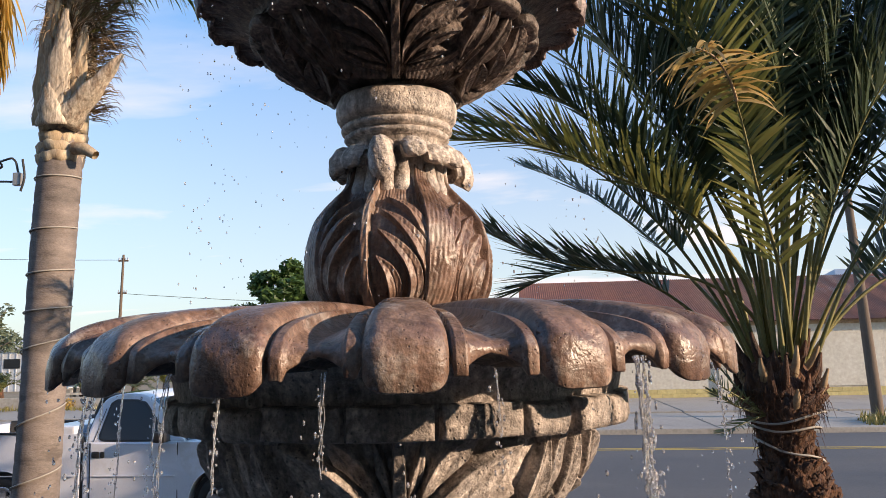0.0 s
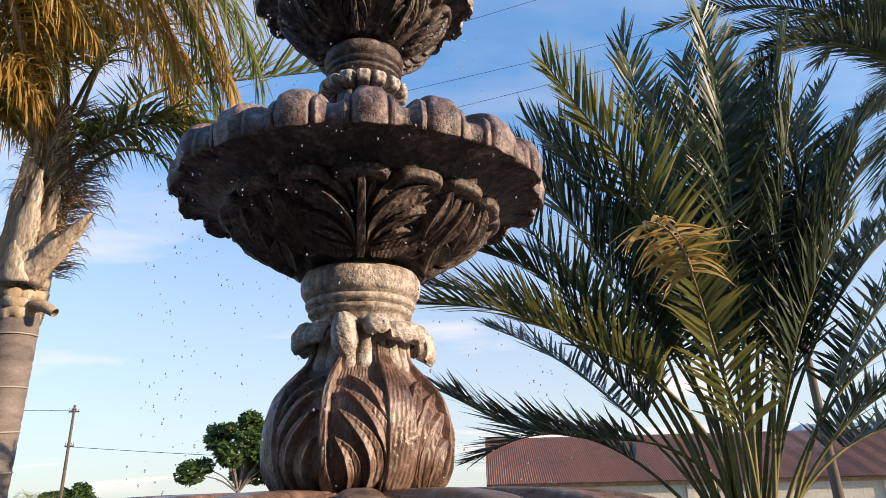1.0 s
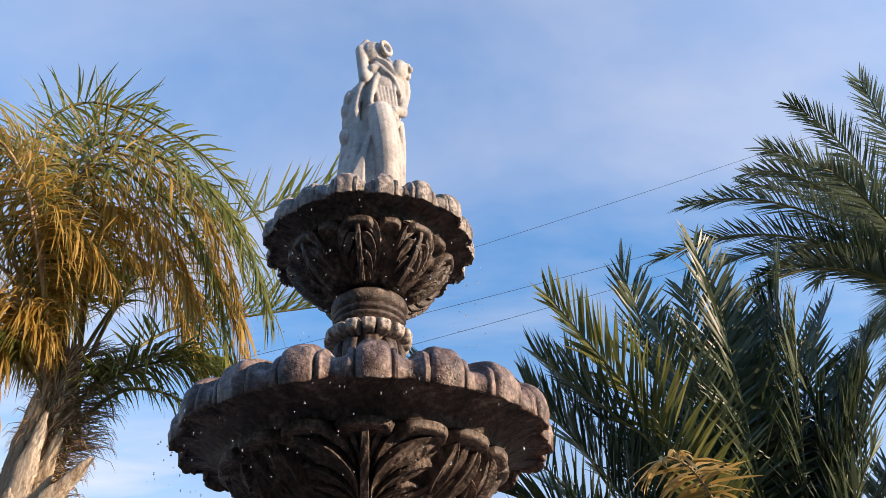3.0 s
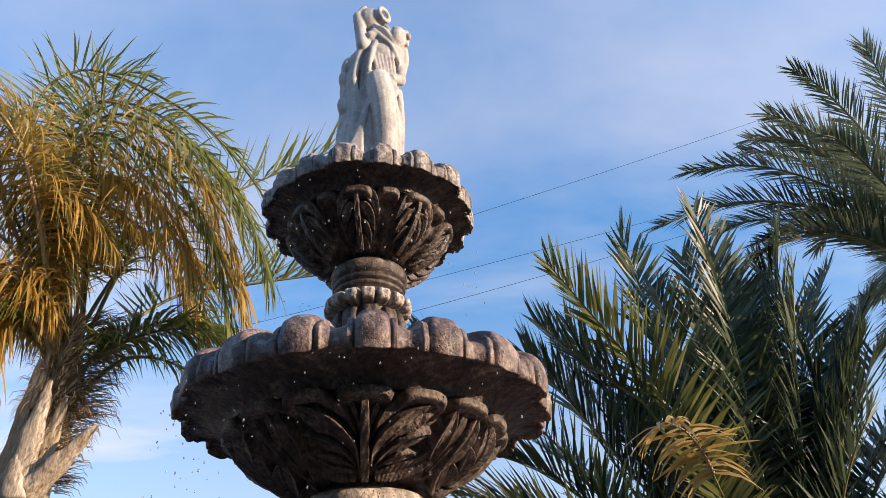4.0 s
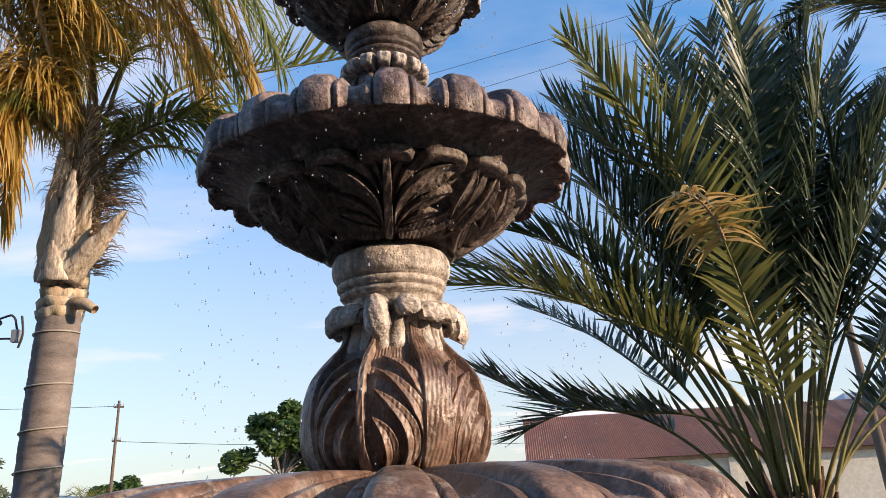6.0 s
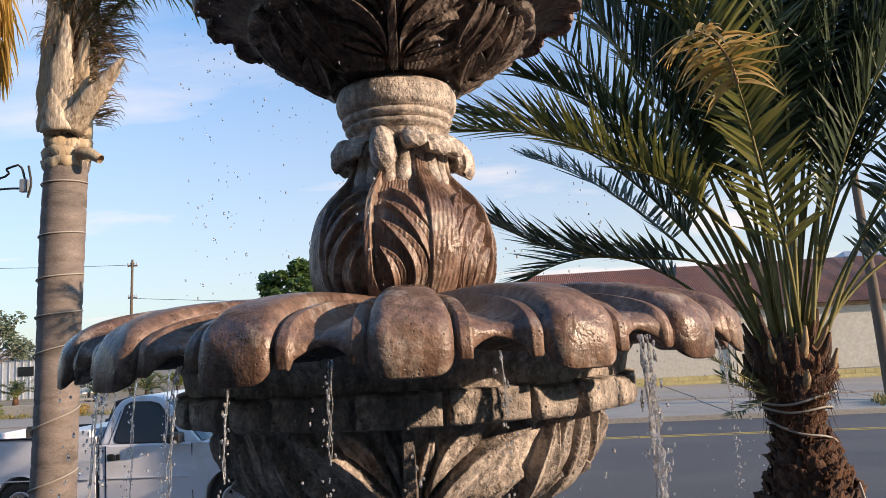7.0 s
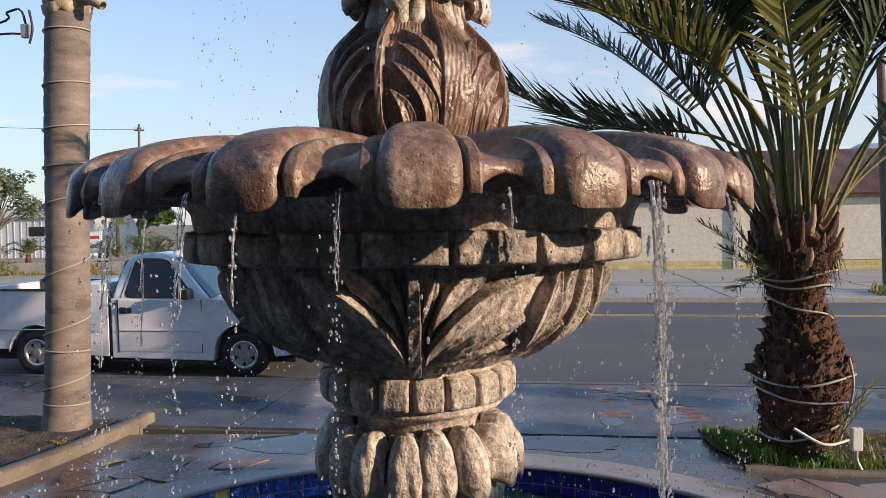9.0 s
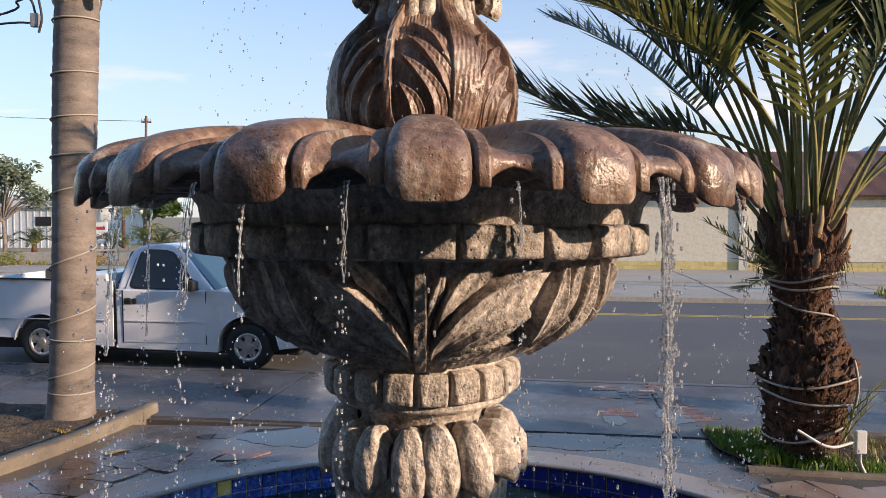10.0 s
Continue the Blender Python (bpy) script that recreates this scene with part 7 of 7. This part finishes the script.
# yard sign and weeds beyond the road
yard_sign = tagged(new("yard_sign"), "small blue and white yard sign on wire legs", "sign")
yard_sign.matrix_basis = ROAD @ pose(12.0, 12.7, 0.0, 0, 0, -8)
part("panel", box_bm(-0.17, 0.17, -0.005, 0.005, 0.22, 0.62, 0.002), sign_white, yard_sign)
part("lettering_bar", box_bm(-0.13, 0.13, -0.009, -0.0055, 0.46, 0.56), ink_blue, yard_sign)
part("lettering_bar", box_bm(-0.13, 0.13, -0.009, -0.0055, 0.28, 0.38), ink_blue, yard_sign)
for x in (-0.12, 0.12):
    tube_part("leg", [(x, 0, -0.03), (x, 0, 0.12), (x, 0, 0.24)], 0.006, galv, yard_sign, "", 5)


def grass_patch(name, points, count, h, mat, label, seed, z=0.0, width=0.006):
    """Blades of grass over an area given by its corner points (a convex outline)."""
    rng = np.random.default_rng(seed)
    o = np.array(points, float)
    tri = [(o[0], o[k], o[k + 1]) for k in range(1, len(o) - 1)]
    area = np.array([abs(np.cross(b - a, c - a)) for a, b, c in tri])
    k = rng.choice(len(tri), count, p=area / area.sum())
    u, v = rng.random(count), rng.random(count)
    fl = u + v > 1
    u[fl], v[fl] = 1 - u[fl], 1 - v[fl]
    T = np.array(tri)
    p = T[k, 0] + u[:, None] * (T[k, 1] - T[k, 0]) + v[:, None] * (T[k, 2] - T[k, 0])
    clump = np.array([noise.noise(Vector((x * 3, y * 3, seed))) for x, y in p])
    hh = h * np.clip(0.55 + 0.9 * clump, 0.12, 1.4) * rng.uniform(0.6, 1.3, count)
    a = rng.uniform(0, 2 * np.pi, count)
    d = np.stack([np.cos(a), np.sin(a)], 1)
    w = np.stack([-d[:, 1], d[:, 0]], 1) * width
    lean = rng.uniform(0.1, 0.7, count)[:, None] * hh[:, None]
    P = lambda off, zz: np.concatenate([p + off, (z + zz)[:, None]], 1)
    co = np.stack([P(-w, 0 * hh), P(w, 0 * hh), P(w * 0.7 + d * lean * 0.35, hh * 0.6), P(-w * 0.7 + d * lean * 0.35, hh * 0.6), P(d * lean, hh)], 1).reshape(-1, 3)
    b = np.arange(count)[:, None] * 5
    f = np.concatenate([b + np.array([[0, 1, 2]]), b + np.array([[0, 2, 3]]), b + np.array([[3, 2, 4]])], 0)
    g = part(name, fast_mesh(name, co, f, False), mat)
    return tagged(g, label, "grass", kind="stuff")


grass_patch("grass", [(2.47, 7.85), (2.44, 7.3), (2.62, 6.82), (3.3, 6.7), (3.2, 7.3), (3.0, 7.85)], 4200, 0.17, grass_mat, "bright green grass at the foot of the date palm", 2, 0.02)
grass_patch("grass", [(3.3, 6.68), (6.5, 6.45), (6.5, 7.6), (3.3, 7.7)], 3200, 0.10, grass_dry, "dry weeds and litter in the planting bed", 3, 0.02)
grass_patch("grass", [(2.9, 6.64), (4.6, 6.52), (4.6, 6.75), (2.9, 6.85)], 700, 0.12, grass_mat, "green tufts along the bed's edge", 9, 0.02)
gp = [tuple((ROAD @ Vector((u, v, 0))).xy) for u, v in ((10.6, 11.9), (24, 11.9), (24, 14.0), (10.9, 13.4))]
grass_patch("grass", gp, 5000, 0.42, grass_dry, "dry green verge weeds across the road", 4, 0.0, 0.02)
grass_patch("grass", [(-4.35, 7.5), (-3.95, 7.25), (-3.85, 7.4), (-4.2, 7.62)], 160, 0.05, leaf_queen_dry, "yellow weeds in the soil bed", 5, 0.06, 0.012)
shrub(-4.72, 7.75, 0.17, 31, leaf_tree, "small flowering plant by the palm trunk")
gp = [tuple((ROAD @ Vector((u, v, 0))).xy) for u, v in ((-60, 20.4), (-9, 20.4), (-9, 21.5), (-60, 21.5))]
grass_patch("grass", gp, 6000, 0.3, grass_dry, "dry verge before the far low wall", 6, 0.0, 0.025)

# utility post beside the date palm
post = thing("outlet_post", "white weatherproof outlet box on a conduit", "outlet box", (3.42, 6.62, 0.0))
part("box", box_bm(-0.045, 0.045, -0.03, 0.03, 0.20, 0.40, 0.008), white_plastic, post)
tube_part("conduit", bez([(0.0, 0, 0.2), (0.0, 0, 0.12), (0.03, 0, 0.05), (0.07, 0, -0.02)], 14), 0.018, galv, post, "", 10)
tube_part("cord", bez([(-0.04, 0, 0.30), (-0.3, -0.06, 0.27), (-0.55, -0.02, 0.40)], 16), 0.013, white_plastic, post, "", 8)
# green utility lid and fallen leaf on the plaza
tagged(part("manhole_cover", box_bm(-0.3, 0.3, -0.2, 0.2, -0.02, 0.004, 0.01), rich("green plastic lid", [(0.035, 0.07, 0.045), (0.06, 0.1, 0.065)], 6, (0.3, 0.5), 40, 0.2, 0.003), m=pose(-3.02, 6.95, -0.006, 0, 0, 55)), "dark green utility box lid set in the plaza", "lid")
leaf_f = tube(bez([(0, 0, 0.0), (0.12, 0.03, 0.03), (0.25, 0.04, 0.0)], 10), [0.003, 0.03, 0.04, 0.045, 0.045, 0.04, 0.035, 0.03, 0.02, 0.004], 6)
tagged(part("fallen_leaf", fast_mesh("fallen_leaf", *leaf_f), husk, m=pose(-3.42, 6.86, 0.005, 0, 0, 35) @ Matrix.Diagonal((1, 1, 0.4, 1))), "dry tan palm sheath lying on the plaza", "leaf")
# worn red brick showing through the pavement
bp = rich("worn red brick patch", [(0.16, 0.075, 0.055), (0.24, 0.12, 0.09)], 9, (0.3, 0.7), 50, 0.3, 0.004, stain=(0.42, 0.4, 0.38), stain_scale=5, per_piece=0.2)
patch = tagged(new("brick_patch"), "worn red bricks showing through broken concrete", "bricks", kind="structure")
bme = bpy.data.meshes.new("brick"); bm = box_bm(-0.096, 0.096, -0.038, 0.038, -0.01, 0.006, 0.004, 1); bm.to_mesh(bme); bm.free(); bme.materials.append(bp)
rng = random.Random(8)
for row in range(26):
    for k in range(9):
        x, y = 1.42 + 0.2 * k + 0.1 * (row % 2), 8.05 + 0.084 * row
        v = noise.noise(Vector((x * 2.3 + 4, y * 1.9, 0.3)))
        # one wide patch that runs to a point, one narrow tongue beside the joint
        wide = (y - 8.0) / 2.1
        band = (1.50 + 0.16 * wide < x < 1.62 + 0.95 * wide) and y > 8.25 or abs(x - (2.62 - 0.16 * (y - 8.5))) < 0.11 and y < 9.5
        if band and v > -0.16:
            part("brick", bme, None, patch, m=pose(x, y, 0.0, 0, 0, rng.uniform(-2, 2) - 5.4))

# standing water left on the paving
puddle_mat = material("still puddle water", (0.03, 0.032, 0.036), 0.015)


def puddle(x, y, rx, ry, seed, label, z=-0.0085):
    """A thin flat film of water with a ragged outline."""
    a = np.linspace(0, 2 * np.pi, 90, endpoint=False)
    k = np.array([1 + 0.30 * noise.noise(Vector((math.cos(q) * 1.3, math.sin(q) * 1.3, seed))) + 0.16 * noise.noise(Vector((math.cos(q) * 4, math.sin(q) * 4, seed + 5))) for q in a])
    co = [np.stack([x + f * rx * k * np.cos(a), y + f * ry * k * np.sin(a), np.full(90, z)], -1) for f in (0.01, 0.6, 1.0)]
    ob = part("puddle", fast_mesh("puddle", np.stack(co, 1).reshape(-1, 3), grid_faces(90, 3, wrap=True)), puddle_mat)
    return tagged(ob, label, "water", kind="structure")


puddle(1.08, 7.56, 0.50, 0.30, 1.0, "shallow puddle shining on the plaza")
puddle(0.30, 7.66, 0.30, 0.20, 2.0, "shallow puddle shining on the plaza")
puddle(-1.85, 7.62, 0.55, 0.33, 3.0, "shallow puddle shining on the plaza")
puddle(-2.62, 7.55, 0.16, 0.09, 4.0, "small puddle on the wet plaza")
puddle(1.62, 8.40, 0.13, 0.26, 5.0, "puddle round the worn bricks", 0.0035)
puddle(2.36, 8.55, 0.22, 0.30, 6.0, "puddle round the worn bricks", 0.0035)


# ---- statue ----
STATUE = []  # closed forms, melted into one stone below
TH, PH = np.linspace(0, 2 * np.pi, 16, endpoint=False), np.linspace(0, np.pi, 11)
BALL = np.stack([np.outer(np.cos(TH), np.sin(PH)), np.outer(np.sin(TH), np.sin(PH)), np.outer(np.ones(16), np.cos(PH))], -1).reshape(-1, 3)
BALL_F = grid_faces(16, 11, wrap=True)


def blob(c, r, rot=(0, 0, 0)):
    mt = np.array(pose(*c, *rot))
    STATUE.append(((BALL * np.array(r)) @ mt[:3, :3].T + mt[:3, 3], BALL_F))


def limb(a, b, r0, r1):
    a, b = np.array(a, float), np.array(b, float)
    STATUE.append(tube([a, a + (b - a) * 0.5, b], [r0, (r0 + r1) / 2, r1], 14))
    blob(a, (r0,) * 3); blob(b, (r1,) * 3)


# robe with deep folds: height, middle, half widths
n, m = 120, 70
P = bez([(0.0, -0.05, 0.001), (0.005, -0.05, 0.27), (0.06, -0.05, 0.28), (0.3, -0.045, 0.265), (0.54, -0.02, 0.25), (0.8, -0.01, 0.215), (0.95, 0.01, 0.19), (1.1, 0.02, 0.195), (1.25, 0.03, 0.185), (1.36, 0.05, 0.13), (1.42, 0.05, 0.06), (1.43, 0.05, 0.001)], m)
vs = []
for i in range(n):
    a = 2 * math.pi * i / n
    a0 = (a + math.pi) % (2 * math.pi) - math.pi
    calm = 1 - 0.85 * math.exp(-(((a0 - 0.15) / 0.45) ** 2))
    for z, cx, r in P:
        low = max(0.0, 1 - z / 1.0)
        k = min(1.0, r / 0.1) * calm * (0.05 * math.sin(a0 * 10 + 2.2 * math.sin(z * 3)) * (0.25 + low) + 0.011 * math.sin(a0 * 19 - z * 7))
        vs.append((cx + (r + k) * math.sin(a), -0.76 * (r + k) * math.cos(a), z))
STATUE.append((np.array(vs), grid_faces(n, m, wrap=True)))


def chain(points, r0, r1, k=8):
    c = bez(points, k)
    for i in range(k - 1):
        limb(c[i], c[i + 1], r0 + (r1 - r0) * i / (k - 1), r0 + (r1 - r0) * (i + 1) / (k - 1))


chain([(0.03, -0.12, 0.94), (0.06, -0.19, 0.74), (0.09, -0.21, 0.50), (0.10, -0.17, 0.05)], 0.125, 0.085)  # bent leg under the cloth
blob((0.03, -0.04, 1.20), (0.17, 0.13, 0.20))
for k in range(7):  # ragged edge of the cloak
    blob((-0.25 - 0.02 * (k % 2), -0.05 + 0.02 * (k % 3), 1.16 - 0.13 * k), (0.055, 0.07, 0.085), (0, 20 * (-1) ** k, 0))
for k in range(4):  # deep pleats down the far side
    chain([(-0.16 - 0.035 * k, -0.15 + 0.03 * k, 0.70 - 0.04 * k), (-0.20 - 0.03 * k, -0.17 + 0.03 * k, 0.40), (-0.21 - 0.035 * k, -0.18 + 0.04 * k, 0.04)], 0.022, 0.03)
for k in range(5):  # folds sweeping from the hip
    chain([(-0.02 - 0.02 * k, -0.17, 0.86 - 0.05 * k), (-0.10 - 0.025 * k, -0.21, 0.5 - 0.05 * k), (-0.12 - 0.05 * k, -0.21 + 0.012 * k, 0.02)], 0.014, 0.024)
for k in range(3):
    chain([(0.15 + 0.02 * k, -0.14 + 0.03 * k, 0.84), (0.15 + 0.03 * k, -0.16 + 0.03 * k, 0.45), (0.13 + 0.04 * k, -0.17 + 0.04 * k, 0.05)], 0.014, 0.02)
for k in range(4):  # cloth hanging from the raised arm
    chain([(-0.14 - 0.03 * k, -0.12 + 0.04 * k, 1.26), (-0.19 - 0.03 * k, -0.13 + 0.04 * k, 1.0), (-0.17 - 0.035 * k, -0.13 + 0.04 * k, 0.8), (-0.22 - 0.03 * k, -0.14 + 0.04 * k, 0.55 - 0.06 * k)], 0.036, 0.03)
chain([(-0.26, -0.02, 0.62), (-0.29, -0.03, 0.5), (-0.31, -0.03, 0.36), (-0.29, -0.03, 0.2)], 0.03, 0.035)
chain([(-0.07, -0.165, 0.99), (0.02, -0.195, 0.955), (0.12, -0.17, 0.96), (0.20, -0.10, 0.90)], 0.03, 0.03)  # rolled waist
chain([(0.19, -0.12, 0.90), (0.17, -0.16, 0.80), (0.18, -0.15, 0.68)], 0.028, 0.014)
for k in range(6):  # bodice folds
    chain([(-0.03 + 0.035 * k, -0.15, 1.27 + 0.01 * (k % 2)), (0.0 + 0.033 * k, -0.175 + 0.004 * k, 1.12), (0.03 + 0.03 * k, -0.165 + 0.006 * k, 0.98)], 0.013, 0.016, 6)
chain([(0.0, -0.15, 1.34), (-0.04, -0.18, 1.2), (-0.06, -0.19, 1.03)], 0.026, 0.022)
blob((0.06, -0.10, 1.27), (0.12, 0.08, 0.10))
blob((0.05, -0.03, 1.37), (0.20, 0.13, 0.20))
blob((0.13, -0.03, 1.30), (0.14, 0.13, 0.16))
chain([(-0.02, -0.15, 1.46), (0.06, -0.17, 1.38), (0.15, -0.16, 1.30), (0.21, -0.13, 1.18)], 0.026, 0.022)
chain([(0.0, -0.14, 1.52), (0.09, -0.16, 1.46), (0.17, -0.14, 1.36)], 0.024, 0.02)
# raised arm, jar with its round mouth, plain head form
limb((-0.02, -0.07, 1.36), (-0.115, -0.13, 1.31), 0.06, 0.062)
limb((-0.115, -0.13, 1.31), (-0.17, -0.10, 1.64), 0.062, 0.05)
limb((-0.17, -0.10, 1.64), (-0.11, -0.08, 1.75), 0.046, 0.036)
blob((-0.05, -0.05, 1.63), (0.15, 0.125, 0.13), (0, 8, 0))
limb((0.0, -0.075, 1.64), (0.035, -0.10, 1.645), 0.06, 0.04)
ring_at, ring_dir = Vector((0.078, -0.14, 1.65)), Vector((0.62, -0.76, 0.1)).normalized()
e1 = ring_dir.cross(Vector((0, 0, 1))).normalized(); e2 = ring_dir.cross(e1)
for k in range(16):
    p, q = (ring_at + 0.062 * (math.cos(b) * e1 + math.sin(b) * e2) for b in (k * math.pi / 8, (k + 1) * math.pi / 8))
    limb(p, q, 0.021, 0.021)
blob((0.20, -0.10, 1.44), (0.085, 0.085, 0.11), (0, 12, 0))
blob((0.225, -0.03, 1.49), (0.105, 0.10, 0.095))
for k in range(9):  # curls
    blob((0.225 + 0.085 * math.cos(k * 0.7), -0.10 + 0.02 * (k % 3), 1.47 + 0.075 * math.sin(k * 0.7)), (0.03, 0.032, 0.028))
for k in range(6):
    blob((0.17 + 0.022 * k, -0.075 + 0.012 * k, 1.535 - 0.008 * abs(k - 2) ** 1.6), (0.026, 0.03, 0.024))
chain([(0.25, 0.0, 1.45), (0.27, -0.01, 1.3), (0.24, -0.02, 1.15)], 0.055, 0.05)
chain([(0.10, -0.10, 1.40), (0.13, -0.13, 1.46), (0.10, -0.13, 1.52)], 0.03, 0.026)
limb((-0.05, -0.15, 1.40), (0.02, -0.15, 1.42), 0.045, 0.034)
limb((0.21, -0.04, 1.25), (0.235, -0.09, 1.03), 0.055, 0.048)
limb((0.235, -0.09, 1.03), (0.16, -0.16, 0.98), 0.045, 0.036)
chain([(0.22, -0.03, 0.95), (0.24, -0.02, 0.7), (0.23, -0.03, 0.4), (0.25, -0.02, 0.12)], 0.035, 0.03)
me = fast_mesh("statue", *join_geo(STATUE)); me.materials.append(stone_statue)
statue = new("statue", me)
statue.location = (AX + 0.018, AY, 5.50)
statue.scale = (0.77, 0.82, 1.0)
statue.rotation_euler = (0, 0, radians(6))
md = statue.modifiers.new("carve", "REMESH"); md.mode = "VOXEL"; md.voxel_size = 0.009
md.use_smooth_shade = True
md = statue.modifiers.new("soften", "SMOOTH"); md.iterations = 1; md.factor = 0.5
tagged(statue, "white stone statue of a draped water carrier on the top bowl", "statue")


# ---- falling water ----
def drop_mesh(points, radii, stretch):
    """Small drops, drawn out along their fall."""
    p = np.array(points, float)
    t = (1 + 5**0.5) / 2
    v = np.array([(-1, t, 0), (1, t, 0), (-1, -t, 0), (1, -t, 0), (0, -1, t), (0, 1, t), (0, -1, -t), (0, 1, -t), (t, 0, -1), (t, 0, 1), (-t, 0, -1), (-t, 0, 1)], float)
    v /= np.linalg.norm(v[0])
    f = np.array([(0, 11, 5), (0, 5, 1), (0, 1, 7), (0, 7, 10), (0, 10, 11), (1, 5, 9), (5, 11, 4), (11, 10, 2), (10, 7, 6), (7, 1, 8), (3, 9, 4), (3, 4, 2), (3, 2, 6), (3, 6, 8), (3, 8, 9), (4, 9, 5), (2, 4, 11), (6, 2, 10), (8, 6, 7), (9, 8, 1)])
    s = np.stack([np.ones(len(p)), np.ones(len(p)), np.array(stretch)], 1)
    co = p[:, None] + v[None] * (np.array(radii)[:, None] * s)[:, None]
    fs = f[None] + (np.arange(len(p)) * 12)[:, None, None]
    return fast_mesh("drops", co.reshape(-1, 3), fs.reshape(-1, 3))


rng = np.random.default_rng(21)
LIP = [(14.6 + 21.18 * k) for k in range(-4, 13)]


def on_ring(a, r, z):
    return (AX + r * math.sin(radians(a)), AY - r * math.cos(radians(a)), z)


def stream(a, r, z0, z1, width, seed, label):
    """A thin sheet of falling water that narrows, twists and breaks up."""
    g = np.random.default_rng(seed)
    n = 60
    z = np.linspace(z0, z1, n)
    t = (z0 - z) / (z0 - z1)
    out = r + 0.05 * np.sqrt(t)
    strands = []
    for k in range(5 if width > 0.02 else 3):
        ph = g.uniform(0, 6.28, 4)
        off = width * (1 - 0.5 * t) * g.uniform(-1, 1) + 0.005 * np.sin(t * 16 + ph[0]) * t
        rad = np.clip(width * 0.42 * (1 - 0.62 * t) * (0.6 + 0.5 * np.sin(t * 38 + ph[1]) * (0.3 + t) + 0.3 * np.sin(t * 83 + ph[2])), 0.0012, 1)
        p = np.stack([AX + out * math.sin(radians(a)) + off * math.cos(radians(a)), AY - out * math.cos(radians(a)) + off * math.sin(radians(a)) + 0.01 * np.sin(t * 11 + ph[3]), z], 1)
        strands.append(tube(p, rad, 8))
    ob = part("water_stream", fast_mesh("water_stream", *join_geo(strands)), water_drop)
    return tagged(ob, label, "water", "streams off the lowest bowl", "stuff")


stream(35.8, 1.475, 2.375, 1.0, 0.022, 1, "clear stream of water pouring off the bowl")
for k, (a, z1, w) in enumerate(((-43.6, 1.75, 0.011), (-100.0, 1.6, 0.011), (-111.0, 1.8, 0.010), (-26.0, 1.95, 0.010), (-18.0, 2.0, 0.009), (-5.2, 2.05, 0.007), (14.6, 2.15, 0.006), (57.0, 2.05, 0.009), (-40.5, 2.0, 0.007), (-94.0, 2.0, 0.007))):
    stream(a, 1.47, 2.35, z1, w, 10 + k, "thin trickle of water off the bowl's lip")
pts, rad, st = [], [], []
for a in [*LIP, -40, -17.2, 4, 25.2, 46]:  # strings of drops under each lip
    for _ in range(38):
        z = 2.3 - 2.3 * rng.random() ** 0.8
        r = 1.5 + 0.08 * math.sqrt(max(0, 2.35 - z)) + rng.normal(0, 0.012 + 0.02 * (2.35 - z))
        pts.append(on_ring(a + rng.normal(0, 0.5 + 0.6 * (2.35 - z)), r, z)); rad.append(rng.uniform(0.0022, 0.006)); st.append(rng.uniform(1.0, 2.6))
for _ in range(800):  # the body of the main stream, broken into beads
    f_ = rng.random() ** 0.9
    z = 2.37 - 2.45 * f_
    wv_ = 0.018 * math.sin(z * 9) * f_
    pts.append(on_ring(35.8 + math.degrees((rng.normal(0, 0.018 + 0.012 * f_) + wv_) / 1.5), 1.48 + 0.07 * math.sqrt(f_) + rng.normal(0, 0.012), z)); rad.append(rng.uniform(0.002, 0.0065) * (1 - 0.3 * f_)); st.append(rng.uniform(1.5, 5.0))
for _ in range(1500):  # beads along the thin falls
    a = rng.choice((-43.6, -41.0, -100.0, -111.0, -26.0, -18.0, -5.2, 57.0, 14.6))
    f_ = rng.random()
    z = 2.33 - 2.3 * f_
    pts.append(on_ring(a + rng.normal(0, 0.25 + 0.7 * f_), 1.49 + 0.08 * math.sqrt(f_) + rng.normal(0, 0.008 + 0.02 * f_), z)); rad.append(rng.uniform(0.002, 0.005)); st.append(rng.uniform(1.0, 2.8))
for _ in range(200):  # round the main stream
    z = 2.2 - 2.3 * rng.random() ** 0.6
    pts.append(on_ring(35.8 + rng.normal(0, 1.0 + 1.0 * (2.3 - z)), 1.52 + rng.normal(0, 0.03 + 0.03 * (2.3 - z)), z)); rad.append(rng.uniform(0.0022, 0.0058)); st.append(rng.uniform(1, 2.6))
for _ in range(2600):  # splashes low over the pool
    a = rng.uniform(-180, 180)
    pts.append(on_ring(a, rng.uniform(1.35, 2.0), -0.1 + 1.5 * rng.random() ** 1.7)); rad.append(rng.uniform(0.002, 0.0055)); st.append(rng.uniform(1.2, 2.8))
for _ in range(420):  # fine fall from the middle bowl
    a = rng.uniform(-180, 180)
    pts.append(on_ring(a, rng.uniform(0.93, 1.05) + rng.normal(0, 0.02), rng.uniform(2.6, 4.05))); rad.append(rng.uniform(0.002, 0.005)); st.append(rng.uniform(1, 2.2))
for _ in range(160):  # and from the top bowl
    a = rng.uniform(-180, 180)
    pts.append(on_ring(a, rng.uniform(0.58, 0.68), rng.uniform(4.3, 5.3))); rad.append(rng.uniform(0.0025, 0.005)); st.append(rng.uniform(1, 2.4))
drops = part("water_drops", drop_mesh(pts, rad, st), water_drop)
tagged(drops, "scattered clear drops falling from the bowls", "water", kind="stuff")
